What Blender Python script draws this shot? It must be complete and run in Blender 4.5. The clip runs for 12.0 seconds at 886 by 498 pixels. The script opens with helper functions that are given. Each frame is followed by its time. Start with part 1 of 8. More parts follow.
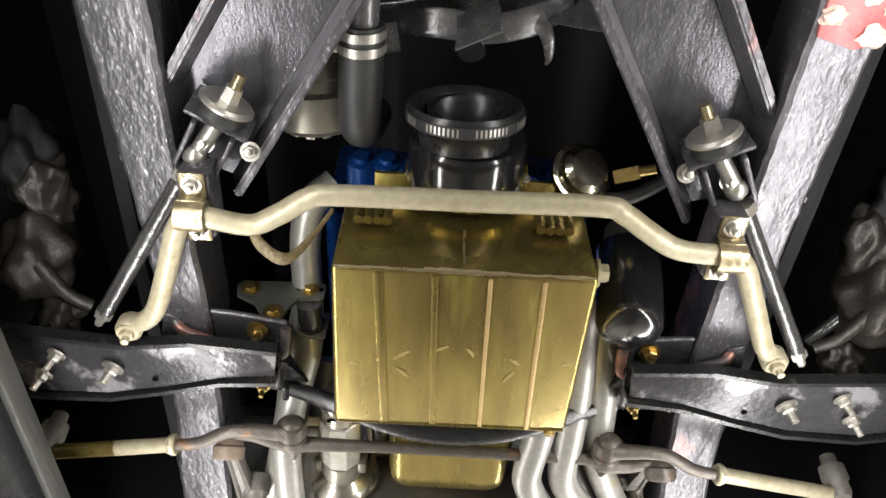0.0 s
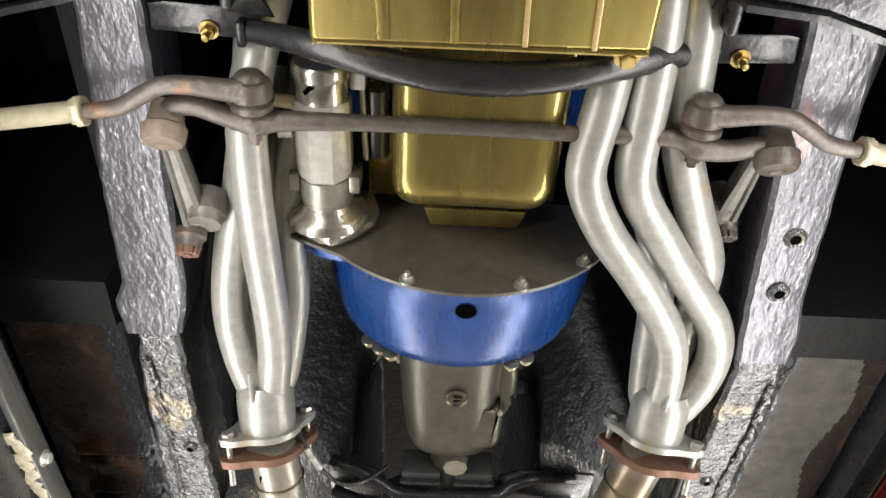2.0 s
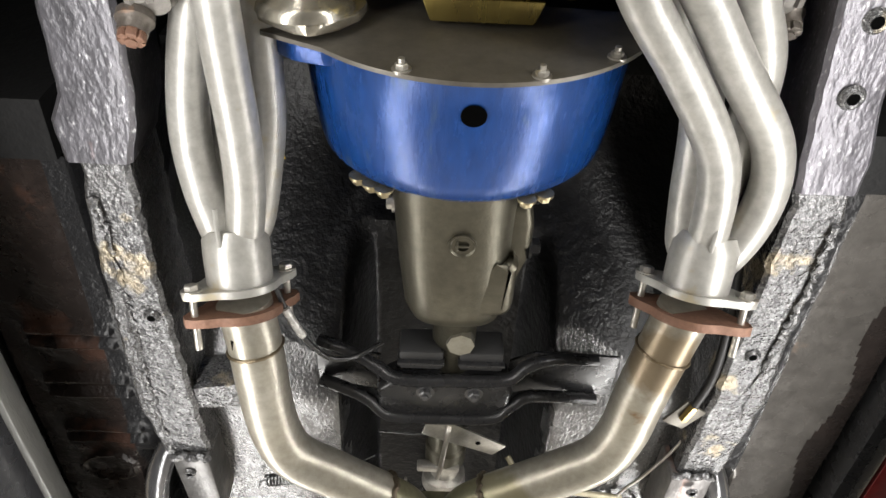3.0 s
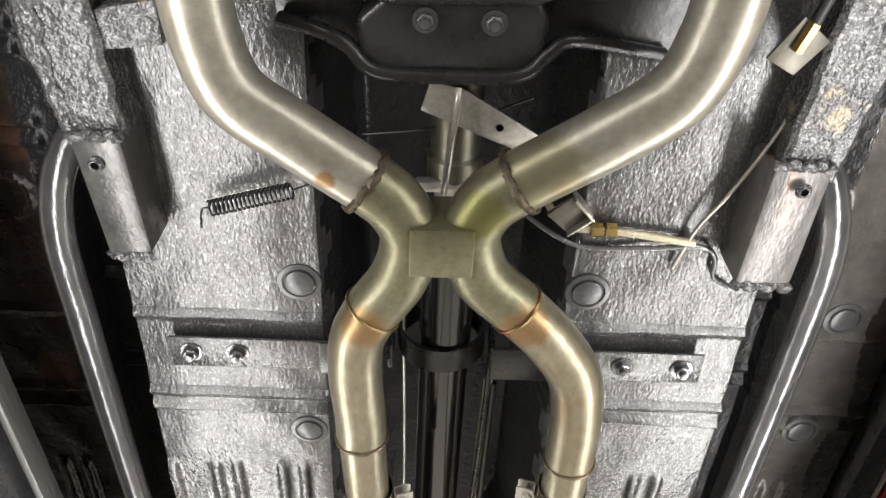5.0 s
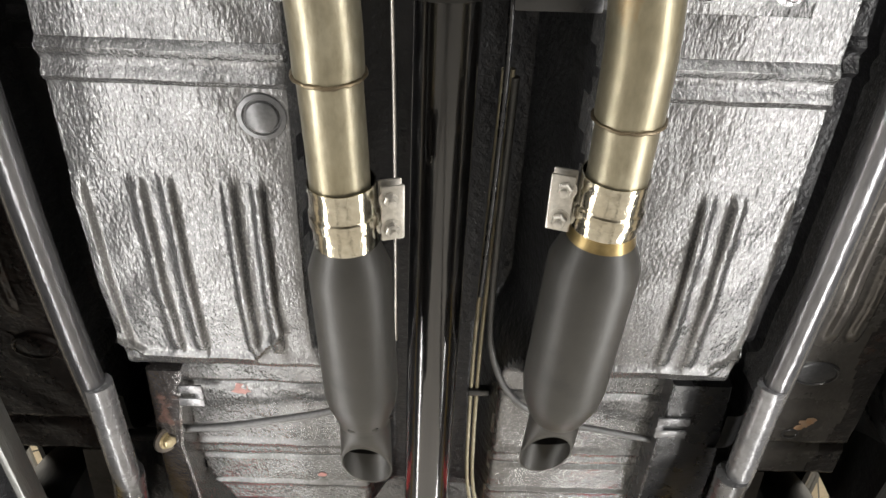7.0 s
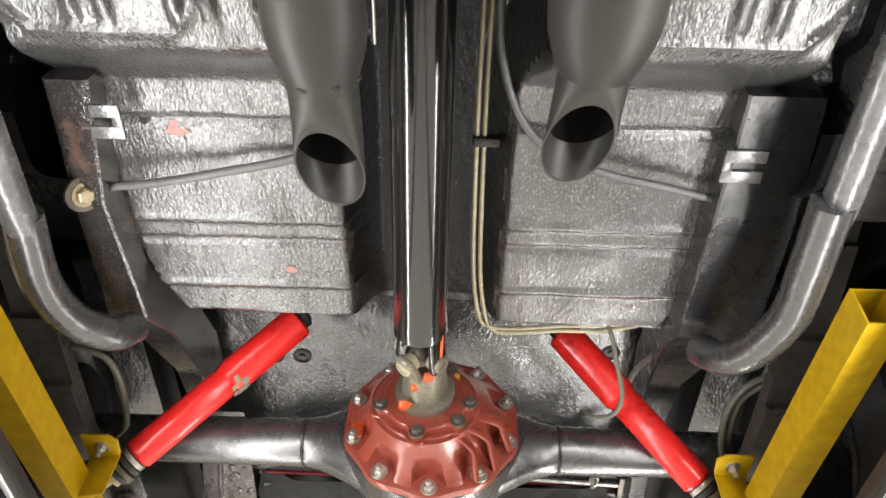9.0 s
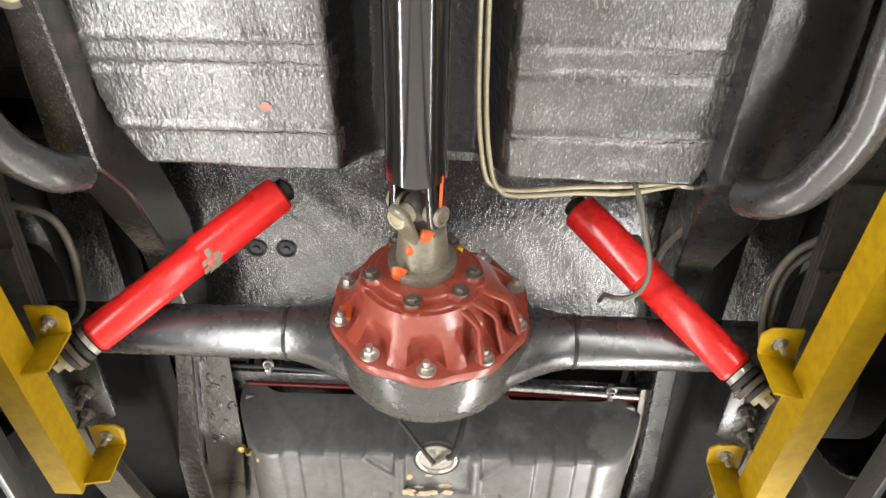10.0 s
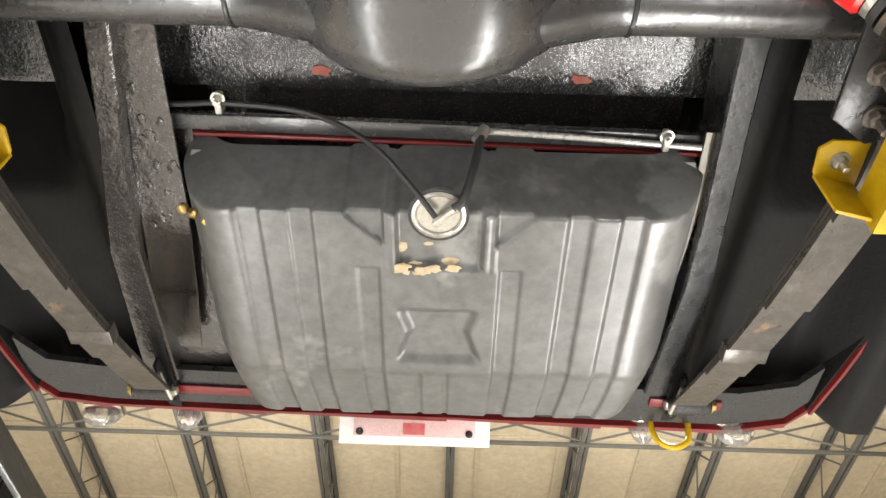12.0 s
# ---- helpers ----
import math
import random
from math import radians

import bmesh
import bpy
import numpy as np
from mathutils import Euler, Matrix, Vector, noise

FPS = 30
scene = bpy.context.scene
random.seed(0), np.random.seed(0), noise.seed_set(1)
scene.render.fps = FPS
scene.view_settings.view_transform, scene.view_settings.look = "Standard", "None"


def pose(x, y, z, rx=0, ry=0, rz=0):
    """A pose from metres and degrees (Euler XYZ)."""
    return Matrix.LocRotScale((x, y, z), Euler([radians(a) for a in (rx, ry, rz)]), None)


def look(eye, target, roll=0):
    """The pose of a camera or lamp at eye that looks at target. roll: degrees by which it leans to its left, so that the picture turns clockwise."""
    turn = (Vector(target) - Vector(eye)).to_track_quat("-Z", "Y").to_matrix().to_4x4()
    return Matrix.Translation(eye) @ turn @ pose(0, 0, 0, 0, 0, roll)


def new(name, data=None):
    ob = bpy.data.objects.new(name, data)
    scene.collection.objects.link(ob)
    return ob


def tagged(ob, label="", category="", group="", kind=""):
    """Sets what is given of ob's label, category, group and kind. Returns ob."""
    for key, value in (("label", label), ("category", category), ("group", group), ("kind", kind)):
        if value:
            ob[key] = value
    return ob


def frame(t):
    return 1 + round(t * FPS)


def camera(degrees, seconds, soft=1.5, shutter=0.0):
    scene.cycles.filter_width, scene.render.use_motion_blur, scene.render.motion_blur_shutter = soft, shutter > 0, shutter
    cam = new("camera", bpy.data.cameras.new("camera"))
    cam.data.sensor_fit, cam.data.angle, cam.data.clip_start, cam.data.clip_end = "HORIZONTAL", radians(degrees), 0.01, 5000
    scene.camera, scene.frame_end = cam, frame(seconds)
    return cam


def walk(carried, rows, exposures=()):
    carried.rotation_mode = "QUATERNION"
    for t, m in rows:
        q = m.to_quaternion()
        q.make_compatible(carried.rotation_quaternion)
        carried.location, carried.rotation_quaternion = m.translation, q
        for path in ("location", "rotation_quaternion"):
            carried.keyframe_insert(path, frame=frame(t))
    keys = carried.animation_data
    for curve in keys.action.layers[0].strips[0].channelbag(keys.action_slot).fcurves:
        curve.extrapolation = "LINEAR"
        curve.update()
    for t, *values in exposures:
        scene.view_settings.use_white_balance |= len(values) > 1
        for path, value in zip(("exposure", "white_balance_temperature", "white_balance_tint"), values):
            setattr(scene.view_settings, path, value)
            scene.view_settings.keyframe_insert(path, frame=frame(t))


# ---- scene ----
cam = camera(60.0, 12.0)
PATH = [
    (0, (-0.047, -0.271, 1.124), (-0.007, 0.918, 2.732), 1.9),
    (0.5, (-0.039, -0.129, 1.134), (0.003, 1.071, 2.734), 1.6),
    (1, (-0.04, 0.004, 1.141), (0.005, 1.211, 2.736), 1.4),
    (1.5, (-0.038, 0.157, 1.149), (-0.002, 1.373, 2.736), 1.6),
    (2, (-0.042, 0.289, 1.153), (-0.002, 1.511, 2.736), 1.3),
    (2.5, (-0.034, 0.422, 1.163), (0.003, 1.667, 2.729), 1.2),
    (3, (-0.033, 0.55, 1.167), (0.009, 1.805, 2.724), 0.8),
    (3.2, (-0.034, 0.602, 1.166), (0.009, 1.855, 2.725), 0.7),
    (4.8, (-0.01, 1.102, 1.13), (0.008, 2.26, 2.76), 1.5),
    (5, (-0.008, 1.16, 1.132), (0.012, 2.317, 2.764), 1.3),
    (5.5, (-0.001, 1.302, 1.141), (0.014, 2.462, 2.77), 1.6),
    (6, (-0.008, 1.446, 1.146), (0.019, 2.605, 2.776), 1.1),
    (6.5, (-0.002, 1.57, 1.148), (0.019, 2.72, 2.784), 1.3),
    (7, (0.008, 1.693, 1.161), (0.024, 2.861, 2.785), 1.4),
    (7.2, (0.01, 1.743, 1.165), (0.03, 2.911, 2.787), 1.2),
    (8.8, (0.044, 2.106, 1.184), (0.022, 3.304, 2.786), 2.6),
    (9, (0.045, 2.153, 1.189), (0.023, 3.358, 2.785), 2.5),
    (9.5, (0.048, 2.279, 1.193), (0.027, 3.492, 2.783), 2.4),
    (10, (0.052, 2.405, 1.201), (0.024, 3.631, 2.781), 2.7),
    (10.5, (0.047, 2.552, 1.203), (0.021, 3.782, 2.78), 2.6),
    (11, (0.044, 2.675, 1.209), (0.021, 3.913, 2.779), 2.4),
    (11.5, (0.049, 2.804, 1.212), (0.028, 4.047, 2.779), 2.4),
    (12, (0.051, 2.932, 1.213), (0.028, 4.177, 2.778), 2.4),
]
walk(cam, [(t, look(eye, target, roll)) for t, eye, target, roll in PATH], [(0, -0.12), (2, -0.18), (5, -0.22), (7, -0.2), (9, 0.36), (10.5, 0.45), (12, 0.38)])

# ---- light ----
scene.view_settings.exposure = 0.0
world = bpy.data.worlds.new("world")
scene.world = world
world.use_nodes = True
world.node_tree.nodes["Background"].inputs[0].default_value = (0.75, 0.78, 0.85, 1)
world.node_tree.nodes["Background"].inputs[1].default_value = 0.02


def area(name, m, sx, sy, watts, colour=(1, 1, 1)):
    d = bpy.data.lights.new(name, "AREA")
    d.shape, d.size, d.size_y, d.energy, d.color = "RECTANGLE", sx, sy, watts, colour
    ob = new(name, d)
    ob.matrix_world = m
    return ob


# the lift's two side beams stand a little askew to the car; unseen light strips, judged from streaked highlights, run
# below their inner edges
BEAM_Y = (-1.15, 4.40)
PLATE_END = 3.45


def beam_x(side, y):
    """The inner edge of a side beam."""
    return -0.502 + 0.024 * y if side < 0 else 0.622 - 0.040 * y


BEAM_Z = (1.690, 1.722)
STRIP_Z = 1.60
# the right strip is lengthened past its beam's end to brighten the tail
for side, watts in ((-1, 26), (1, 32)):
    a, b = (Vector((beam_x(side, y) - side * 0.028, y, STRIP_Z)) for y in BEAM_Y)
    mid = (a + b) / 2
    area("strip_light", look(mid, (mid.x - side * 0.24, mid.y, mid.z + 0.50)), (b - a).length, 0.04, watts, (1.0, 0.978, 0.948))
# unseen lamps added: rear downlights fill the tail off the floor, uplights the roof
for x, y, watts in ((-4.5, 2.4, 90), (4.5, 2.4, 90), (-2.6, 6.0, 1350), (2.6, 6.0, 1350)):
    area("fill_downlight", pose(x, y, 6.1), 1.2, 0.2, watts, (1, 0.94, 0.84))
    area("fill_uplight", pose(x, y + (2.5 if y > 4 else 0), 5.7, 180), 4.0, 3.0, 140, (1, 0.93, 0.85))

# ---- materials ----
def mat(name, c1, c2=None, rough=0.5, metal=0.0, nscale=8.0, bump=0.0, bscale=60.0, fine=None, rvar=0.12, stretch=None, spots=None, spot_cut=0.62, spot_scale=14.0, coat=0.0, spec=0.5, glints=None):
    m = bpy.data.materials.new(name)
    m.use_nodes = True
    nt = m.node_tree
    b = nt.nodes["Principled BSDF"]
    tc = nt.nodes.new("ShaderNodeTexCoord")
    mp = nt.nodes.new("ShaderNodeMapping")
    if stretch:
        mp.inputs["Scale"].default_value = stretch
    nt.links.new(tc.outputs["Object"], mp.inputs["Vector"])

    def tex(scale, detail=6.0, rough_=0.6):
        n = nt.nodes.new("ShaderNodeTexNoise")
        n.inputs["Scale"].default_value = scale
        n.inputs["Detail"].default_value = detail
        n.inputs["Roughness"].default_value = rough_
        nt.links.new(mp.outputs["Vector"], n.inputs["Vector"])
        return n.outputs["Fac"]

    def ramp(fac, lo, hi):
        r = nt.nodes.new("ShaderNodeMapRange")
        r.inputs["From Min"].default_value, r.inputs["From Max"].default_value = lo, hi
        nt.links.new(fac, r.inputs["Value"])
        return r.outputs["Result"]

    def mix(fac, a, b_):
        x = nt.nodes.new("ShaderNodeMix")
        x.data_type = "RGBA"
        nt.links.new(fac, x.inputs["Factor"])
        for sock, v in ((x.inputs["A"], a), (x.inputs["B"], b_)):
            if isinstance(v, tuple):
                sock.default_value = (*v, 1)
            else:
                nt.links.new(v, sock)
        return x.outputs["Result"]

    c2 = c2 or tuple(v * 0.75 for v in c1)
    col = mix(ramp(tex(nscale), 0.3, 0.7), c1, c2)
    col = mix(ramp(tex(nscale * 9, 4.0), 0.35, 0.9), col, tuple(v * 0.7 for v in c2))
    # pale flecks in the base colour stand in for glints on the relief
    if glints:
        col = mix(ramp(tex(glints[0], 2.0, 0.5), glints[1], glints[2]), col, glints[3])
    if spots:
        col = mix(ramp(tex(spot_scale, 5.0), spot_cut, spot_cut + 0.06), col, spots)
    nt.links.new(col, b.inputs["Base Color"])
    rr = nt.nodes.new("ShaderNodeMapRange")
    rr.inputs["To Min"].default_value, rr.inputs["To Max"].default_value = max(0.03, rough - rvar), min(1, rough + rvar)
    nt.links.new(tex(nscale * 3.1), rr.inputs["Value"])
    nt.links.new(rr.outputs["Result"], b.inputs["Roughness"])
    b.inputs["Metallic"].default_value = metal
    b.inputs["Specular IOR Level"].default_value = spec
    b.inputs["Coat Weight"].default_value = coat
    b.inputs["Coat Roughness"].default_value = 0.12
    last = None
    for sc, st in ((bscale, bump), fine or (bscale * 4, bump * 0.3)):
        if st > 0:
            bp = nt.nodes.new("ShaderNodeBump")
            bp.inputs["Strength"].default_value = min(1.0, st)
            bp.inputs["Distance"].default_value = 0.25 / sc * max(1.0, st)
            nt.links.new(tex(sc, 3.0), bp.inputs["Height"])
            if last:
                nt.links.new(last, bp.inputs["Normal"])
            last = bp.outputs["Normal"]
    if last:
        nt.links.new(last, b.inputs["Normal"])
        nt.links.new(last, b.inputs["Coat Normal"])
    return m


UNDERCOAT = mat("undercoat", (0.165, 0.165, 0.166), (0.102, 0.102, 0.103), 0.19, 0.65, 4, 1.15, 250, (80, 0.42), rvar=0.09, stretch=(1, 0.45, 1), spots=(0.075, 0.075, 0.076), spot_cut=0.63, spot_scale=4, glints=(420, 0.52, 0.80, (0.30, 0.30, 0.298)))
BOXPAINT = mat("worn_box_paint", (0.150, 0.146, 0.142), (0.085, 0.083, 0.081), 0.33, 0.45, 8, 0.3, 60, (200, 0.25), spots=(0.26, 0.245, 0.23), spot_cut=0.60, spot_scale=10)
BOXSCUFF = mat("scuffed_box_paint", (0.26, 0.25, 0.245), (0.15, 0.142, 0.138), 0.34, 0.4, 9, 0.3, 60, (200, 0.25), stretch=(1.6, 0.6, 1), spots=(0.30, 0.20, 0.17), spot_cut=0.62, spot_scale=11)
OUTERGREY = mat("grey_brown_panel", (0.150, 0.140, 0.128), (0.085, 0.079, 0.072), 0.27, 0.4, 5, 0.35, 190, (45, 0.2), rvar=0.09, spots=(0.19, 0.15, 0.12), spot_cut=0.66, spot_scale=8)
OUTERSHADE = mat("shaded_brown_panel", (0.030, 0.022, 0.019), (0.016, 0.013, 0.012), 0.27, 0.1, 5, 0.5, 120, (30, 0.3), spots=(0.055, 0.030, 0.022), spot_cut=0.60, spot_scale=7)
SEALED = mat("flaky_sealer", (0.20, 0.20, 0.205), (0.085, 0.085, 0.087), 0.22, 0.5, 9, 1.7, 60, (220, 1.3), rvar=0.10, spots=(0.29, 0.25, 0.185), spot_cut=0.61, spot_scale=9, glints=(300, 0.52, 0.78, (0.30, 0.30, 0.30)))
RAILPAINT = mat("worn_grey_paint", (0.150, 0.145, 0.162), (0.08, 0.078, 0.086), 0.30, 0.38, 5, 0.60, 130, (38, 0.34), rvar=0.09, stretch=(1, 0.45, 1), spots=(0.26, 0.16, 0.15), spot_cut=0.66, spot_scale=6, glints=(230, 0.60, 0.80, (0.40, 0.395, 0.41)))
RAILPINK = mat("chipped_rail_paint", (0.165, 0.158, 0.178), (0.085, 0.082, 0.092), 0.30, 0.36, 5, 0.60, 130, (38, 0.34), rvar=0.09, stretch=(1, 0.45, 1), spots=(0.33, 0.17, 0.16), spot_cut=0.60, spot_scale=5, glints=(230, 0.60, 0.80, (0.40, 0.395, 0.41)))
RUSTRIM = mat("rust_rim", (0.15, 0.14, 0.145), (0.09, 0.085, 0.088), 0.3, 0.4, 8, 0.6, 150, spots=(0.34, 0.17, 0.14), spot_cut=0.50, spot_scale=14)
GREYPAINT = mat("silver_paint", (0.24, 0.24, 0.245), (0.14, 0.14, 0.145), 0.26, 0.5, 12, 0.25, 40, (200, 0.25))
ARMPAINT = mat("worn_black_paint", (0.034, 0.033, 0.036), (0.085, 0.083, 0.090), 0.27, 0.35, 9, 0.3, 70, (260, 0.3), spots=(0.33, 0.32, 0.34), spot_cut=0.56, spot_scale=9)
BLACK = mat("black_paint", (0.014, 0.014, 0.015), (0.022, 0.022, 0.023), 0.28, 0.0, 10, 0.15, 60)
BLACKGLOSS = mat("black_gloss", (0.010, 0.010, 0.011), (0.016, 0.016, 0.017), 0.14, 0.0, 10, 0.05, 60, rvar=0.05, coat=0.6)
TUNNELSHADE = mat("tunnel_and_shade_black", (0.010, 0.010, 0.011), (0.017, 0.017, 0.018), 0.34, 0.0, 6, 1.0, 70, (300, 0.5), spec=0.35)
BEAMGREY = mat("beam_grey", (0.065, 0.065, 0.06), (0.04, 0.04, 0.037), 0.40, 0.3, 5, 0.25, 60, stretch=(3, 0.4, 3))
# near-black colour carries the shade of the bay, wheel wells and other hollows
BAY = mat("bay_shade_black", (0.007, 0.007, 0.0075), (0.012, 0.012, 0.012), 0.6, 0.0, 5, 0.3, 40, spec=0.2)
RUBBER = mat("rubber", (0.022, 0.022, 0.023), (0.03, 0.03, 0.03), 0.5, 0.0, 12, 0.15, 80)
GOLD = mat("zinc_gold", (0.41, 0.345, 0.098), (0.32, 0.235, 0.09), 0.27, 0.85, 2.6, 0.0, 90, (500, 0.06), stretch=(2.0, 0.35, 2.0), spots=(0.46, 0.40, 0.11), spot_cut=0.58, spot_scale=4)
SCUFF = mat("pan_scuff", (0.56, 0.45, 0.19), (0.46, 0.36, 0.14), 0.40, 0.7, 60, 0.2, 200)
GOLDSEAM = mat("gold_seam", (0.74, 0.55, 0.29), (0.66, 0.47, 0.22), 0.38, 0.7, 20, 0.1, 90)
HEADER = mat("header_coating", (0.50, 0.495, 0.47), (0.42, 0.41, 0.38), 0.40, 0.5, 8, 0.2, 220, rvar=0.06, spots=(0.42, 0.37, 0.27), spot_cut=0.62, spot_scale=9)
STEEL = mat("exhaust_steel", (0.36, 0.335, 0.255), (0.26, 0.23, 0.155), 0.36, 0.8, 7, 0.12, 130, (500, 0.1), stretch=(1.6, 0.7, 1.6), spots=(0.24, 0.18, 0.10), spot_cut=0.62, spot_scale=8)
FRONTSTEEL = mat("stainless_pipe", (0.46, 0.44, 0.39), (0.37, 0.345, 0.28), 0.36, 0.7, 9, 0.04, 130, (700, 0.06), spots=(0.22, 0.14, 0.075), spot_cut=0.66, spot_scale=9)
HEAT = mat("heat_tinted_steel", (0.34, 0.26, 0.12), (0.30, 0.22, 0.10), 0.34, 0.9, 10, 0.12, 130, spots=(0.27, 0.12, 0.04), spot_cut=0.55, spot_scale=16)
XPLATE = mat("olive_steel", (0.25, 0.24, 0.165), (0.19, 0.18, 0.11), 0.40, 0.75, 12, 0.2, 130)
DARKWELD = mat("dark_weld_bead", (0.06, 0.05, 0.038), (0.11, 0.085, 0.055), 0.42, 0.7, 60, 1.2, 180)
WELD = mat("weld_bead", (0.15, 0.125, 0.09), (0.24, 0.19, 0.12), 0.38, 0.85, 60, 0.9, 180)
MUFFLER = mat("muffler_paint", (0.027, 0.0265, 0.024), (0.040, 0.038, 0.034), 0.46, 0.1, 4, 0.12, 200, spots=(0.026, 0.025, 0.023), spot_cut=0.60, spot_scale=6)
CHROME = mat("polished_steel", (0.58, 0.55, 0.46), (0.46, 0.42, 0.33), 0.16, 1.0, 16, 0.25, 60, rvar=0.07)
CHROMEDULL = mat("turned_alloy", (0.55, 0.52, 0.45), (0.46, 0.43, 0.36), 0.24, 0.85, 14, 0.1, 120, rvar=0.07)
TERMINALTAN = mat("tan_terminal", (0.42, 0.34, 0.20), (0.33, 0.26, 0.15), 0.5, 0.0, 20, 0.1, 90)
ZINC = mat("zinc_plate", (0.62, 0.60, 0.55), (0.48, 0.46, 0.42), 0.35, 0.8, 20, 0.2, 150)
ZINCWARM = mat("warm_zinc", (0.52, 0.475, 0.345), (0.42, 0.375, 0.25), 0.40, 0.25, 9, 0.25, 130, (500, 0.2), spots=(0.35, 0.30, 0.19), spot_cut=0.58)
CLAMPZINC = mat("clamp_zinc", (0.46, 0.40, 0.27), (0.36, 0.30, 0.18), 0.30, 0.8, 14, 0.3, 90)
BRASS = mat("yellow_zinc", (0.50, 0.37, 0.14), (0.40, 0.29, 0.11), 0.32, 0.9, 30, 0.15, 150)
CASTSTEEL = mat("cast_steel", (0.165, 0.145, 0.125), (0.11, 0.095, 0.082), 0.45, 0.45, 14, 0.5, 120, spots=(0.20, 0.12, 0.075), spot_cut=0.62)
RUST = mat("rusty_steel", (0.24, 0.13, 0.085), (0.17, 0.09, 0.06), 0.6, 0.35, 22, 0.5, 120)
IDLERTAN = mat("tan_boot", (0.27, 0.205, 0.15), (0.20, 0.155, 0.115), 0.6, 0.05, 14, 0.35, 110)
FORGED = mat("forged_grey", (0.25, 0.235, 0.215), (0.17, 0.158, 0.145), 0.5, 0.35, 12, 0.5, 120)
BROWNZINC = mat("brown_zinc", (0.22, 0.175, 0.055), (0.15, 0.115, 0.035), 0.3, 0.5, 16, 0.2, 90)
CHANNELPAINT = mat("channel_paint", (0.155, 0.152, 0.172), (0.090, 0.088, 0.100), 0.24, 0.45, 6, 0.5, 260, (90, 0.25), stretch=(1, 0.5, 1))
ALLOY = mat("cast_alloy", (0.40, 0.385, 0.33), (0.30, 0.285, 0.235), 0.40, 0.75, 7, 0.3, 240)
PLATE = mat("grey_plate", (0.19, 0.175, 0.15), (0.13, 0.12, 0.10), 0.42, 0.5, 6, 0.2, 160)
BLUE = mat("blue_enamel", (0.010, 0.072, 0.31), (0.008, 0.05, 0.22), 0.27, 0.3, 5, 0.15, 130, stretch=(3, 0.6, 3), rvar=0.09, coat=0.15, spots=(0.03, 0.075, 0.20), spot_cut=0.63, spot_scale=16)
REDOXIDE = mat("red_oxide", (0.36, 0.075, 0.048), (0.29, 0.055, 0.036), 0.30, 0.05, 9, 0.3, 90, rvar=0.08, coat=0.3)
REDSHOCK = mat("bright_red", (0.85, 0.028, 0.024), (0.78, 0.020, 0.018), 0.28, 0.0, 9, 0.05, 90, rvar=0.05, coat=0.3)
BODYRED = mat("body_red", (0.19, 0.018, 0.018), (0.14, 0.014, 0.014), 0.35, 0.0, 9, 0.1, 90)
YELLOW = mat("lift_yellow", (0.56, 0.36, 0.005), (0.47, 0.295, 0.004), 0.48, 0.0, 6, 0.1, 60, rvar=0.08, spec=0.35)
TANK = mat("tank_grey", (0.195, 0.197, 0.196), (0.135, 0.137, 0.136), 0.36, 0.4, 5, 0.15, 150, rvar=0.10, spots=(0.25, 0.252, 0.25), spot_cut=0.60, spot_scale=4)
ORANGE = mat("orange_paint", (0.75, 0.12, 0.02), None, 0.45, 0.0, 20, 0.1, 90)
YMARK = mat("yellow_mark", (0.75, 0.5, 0.02), None, 0.45, 0.0, 20, 0.1, 90)
TRUSS = mat("truss_steel", (0.13, 0.13, 0.12), (0.09, 0.09, 0.085), 0.55, 0.2, 6, 0.1, 60)
DECK = mat("roof_lining", (0.62, 0.545, 0.40), (0.54, 0.47, 0.34), 0.55, 0.0, 1.5, 0.25, 9, rvar=0.05)
CONCRETE = mat("concrete", (0.30, 0.295, 0.285), (0.22, 0.215, 0.21), 0.55, 0.0, 2, 0.2, 30)
WALL = mat("hall_wall", (0.62, 0.57, 0.47), (0.55, 0.50, 0.42), 0.6, 0.0, 1, 0.1, 20)
# flat discs and slots in near-black stand in for the shade inside holes
HOLESHADE = mat("hole_shade", (0.003, 0.003, 0.003), None, 0.95, 0.0, 20, 0.0, 60, spec=0.0)
PINK = mat("pink_primer", (0.42, 0.20, 0.17), (0.34, 0.17, 0.15), 0.5, 0.0, 12, 0.3, 90)
TAPE = mat("old_sealant", (0.26, 0.23, 0.16), (0.18, 0.16, 0.11), 0.6, 0.0, 20, 0.6, 90)
GLASS = bpy.data.materials.new("lamp_glass")
GLASS.use_nodes = True
_g = GLASS.node_tree.nodes["Principled BSDF"]
_g.inputs["Base Color"].default_value = (0.95, 0.93, 0.9, 1)
_g.inputs["Roughness"].default_value = 0.08
_g.inputs["Transmission Weight"].default_value = 0.85
GREASY = mat("greasy_iron", (0.026, 0.023, 0.020), (0.045, 0.039, 0.033), 0.42, 0.3, 12, 0.6, 60, spots=(0.11, 0.08, 0.06), spot_cut=0.66)
REDPATCH = mat("red_filler", (0.55, 0.03, 0.035), (0.60, 0.25, 0.25), 0.4, 0.0, 16, 0.2, 60)
CREAM = mat("cream_filler", (0.70, 0.66, 0.50), (0.66, 0.45, 0.42), 0.4, 0.0, 18, 0.3, 60)
TUBESTEEL = mat("dark_tube_steel", (0.24, 0.24, 0.245), (0.13, 0.13, 0.133), 0.24, 0.75, 7, 0.2, 60, (300, 0.2), stretch=(2, 0.5, 2))
SUBTUBE = mat("dark_subframe_paint", (0.17, 0.17, 0.175), (0.09, 0.09, 0.094), 0.18, 0.65, 7, 0.15, 60, (260, 0.2), stretch=(2, 0.5, 2), spots=(0.20, 0.19, 0.185), spot_cut=0.66, spot_scale=12)
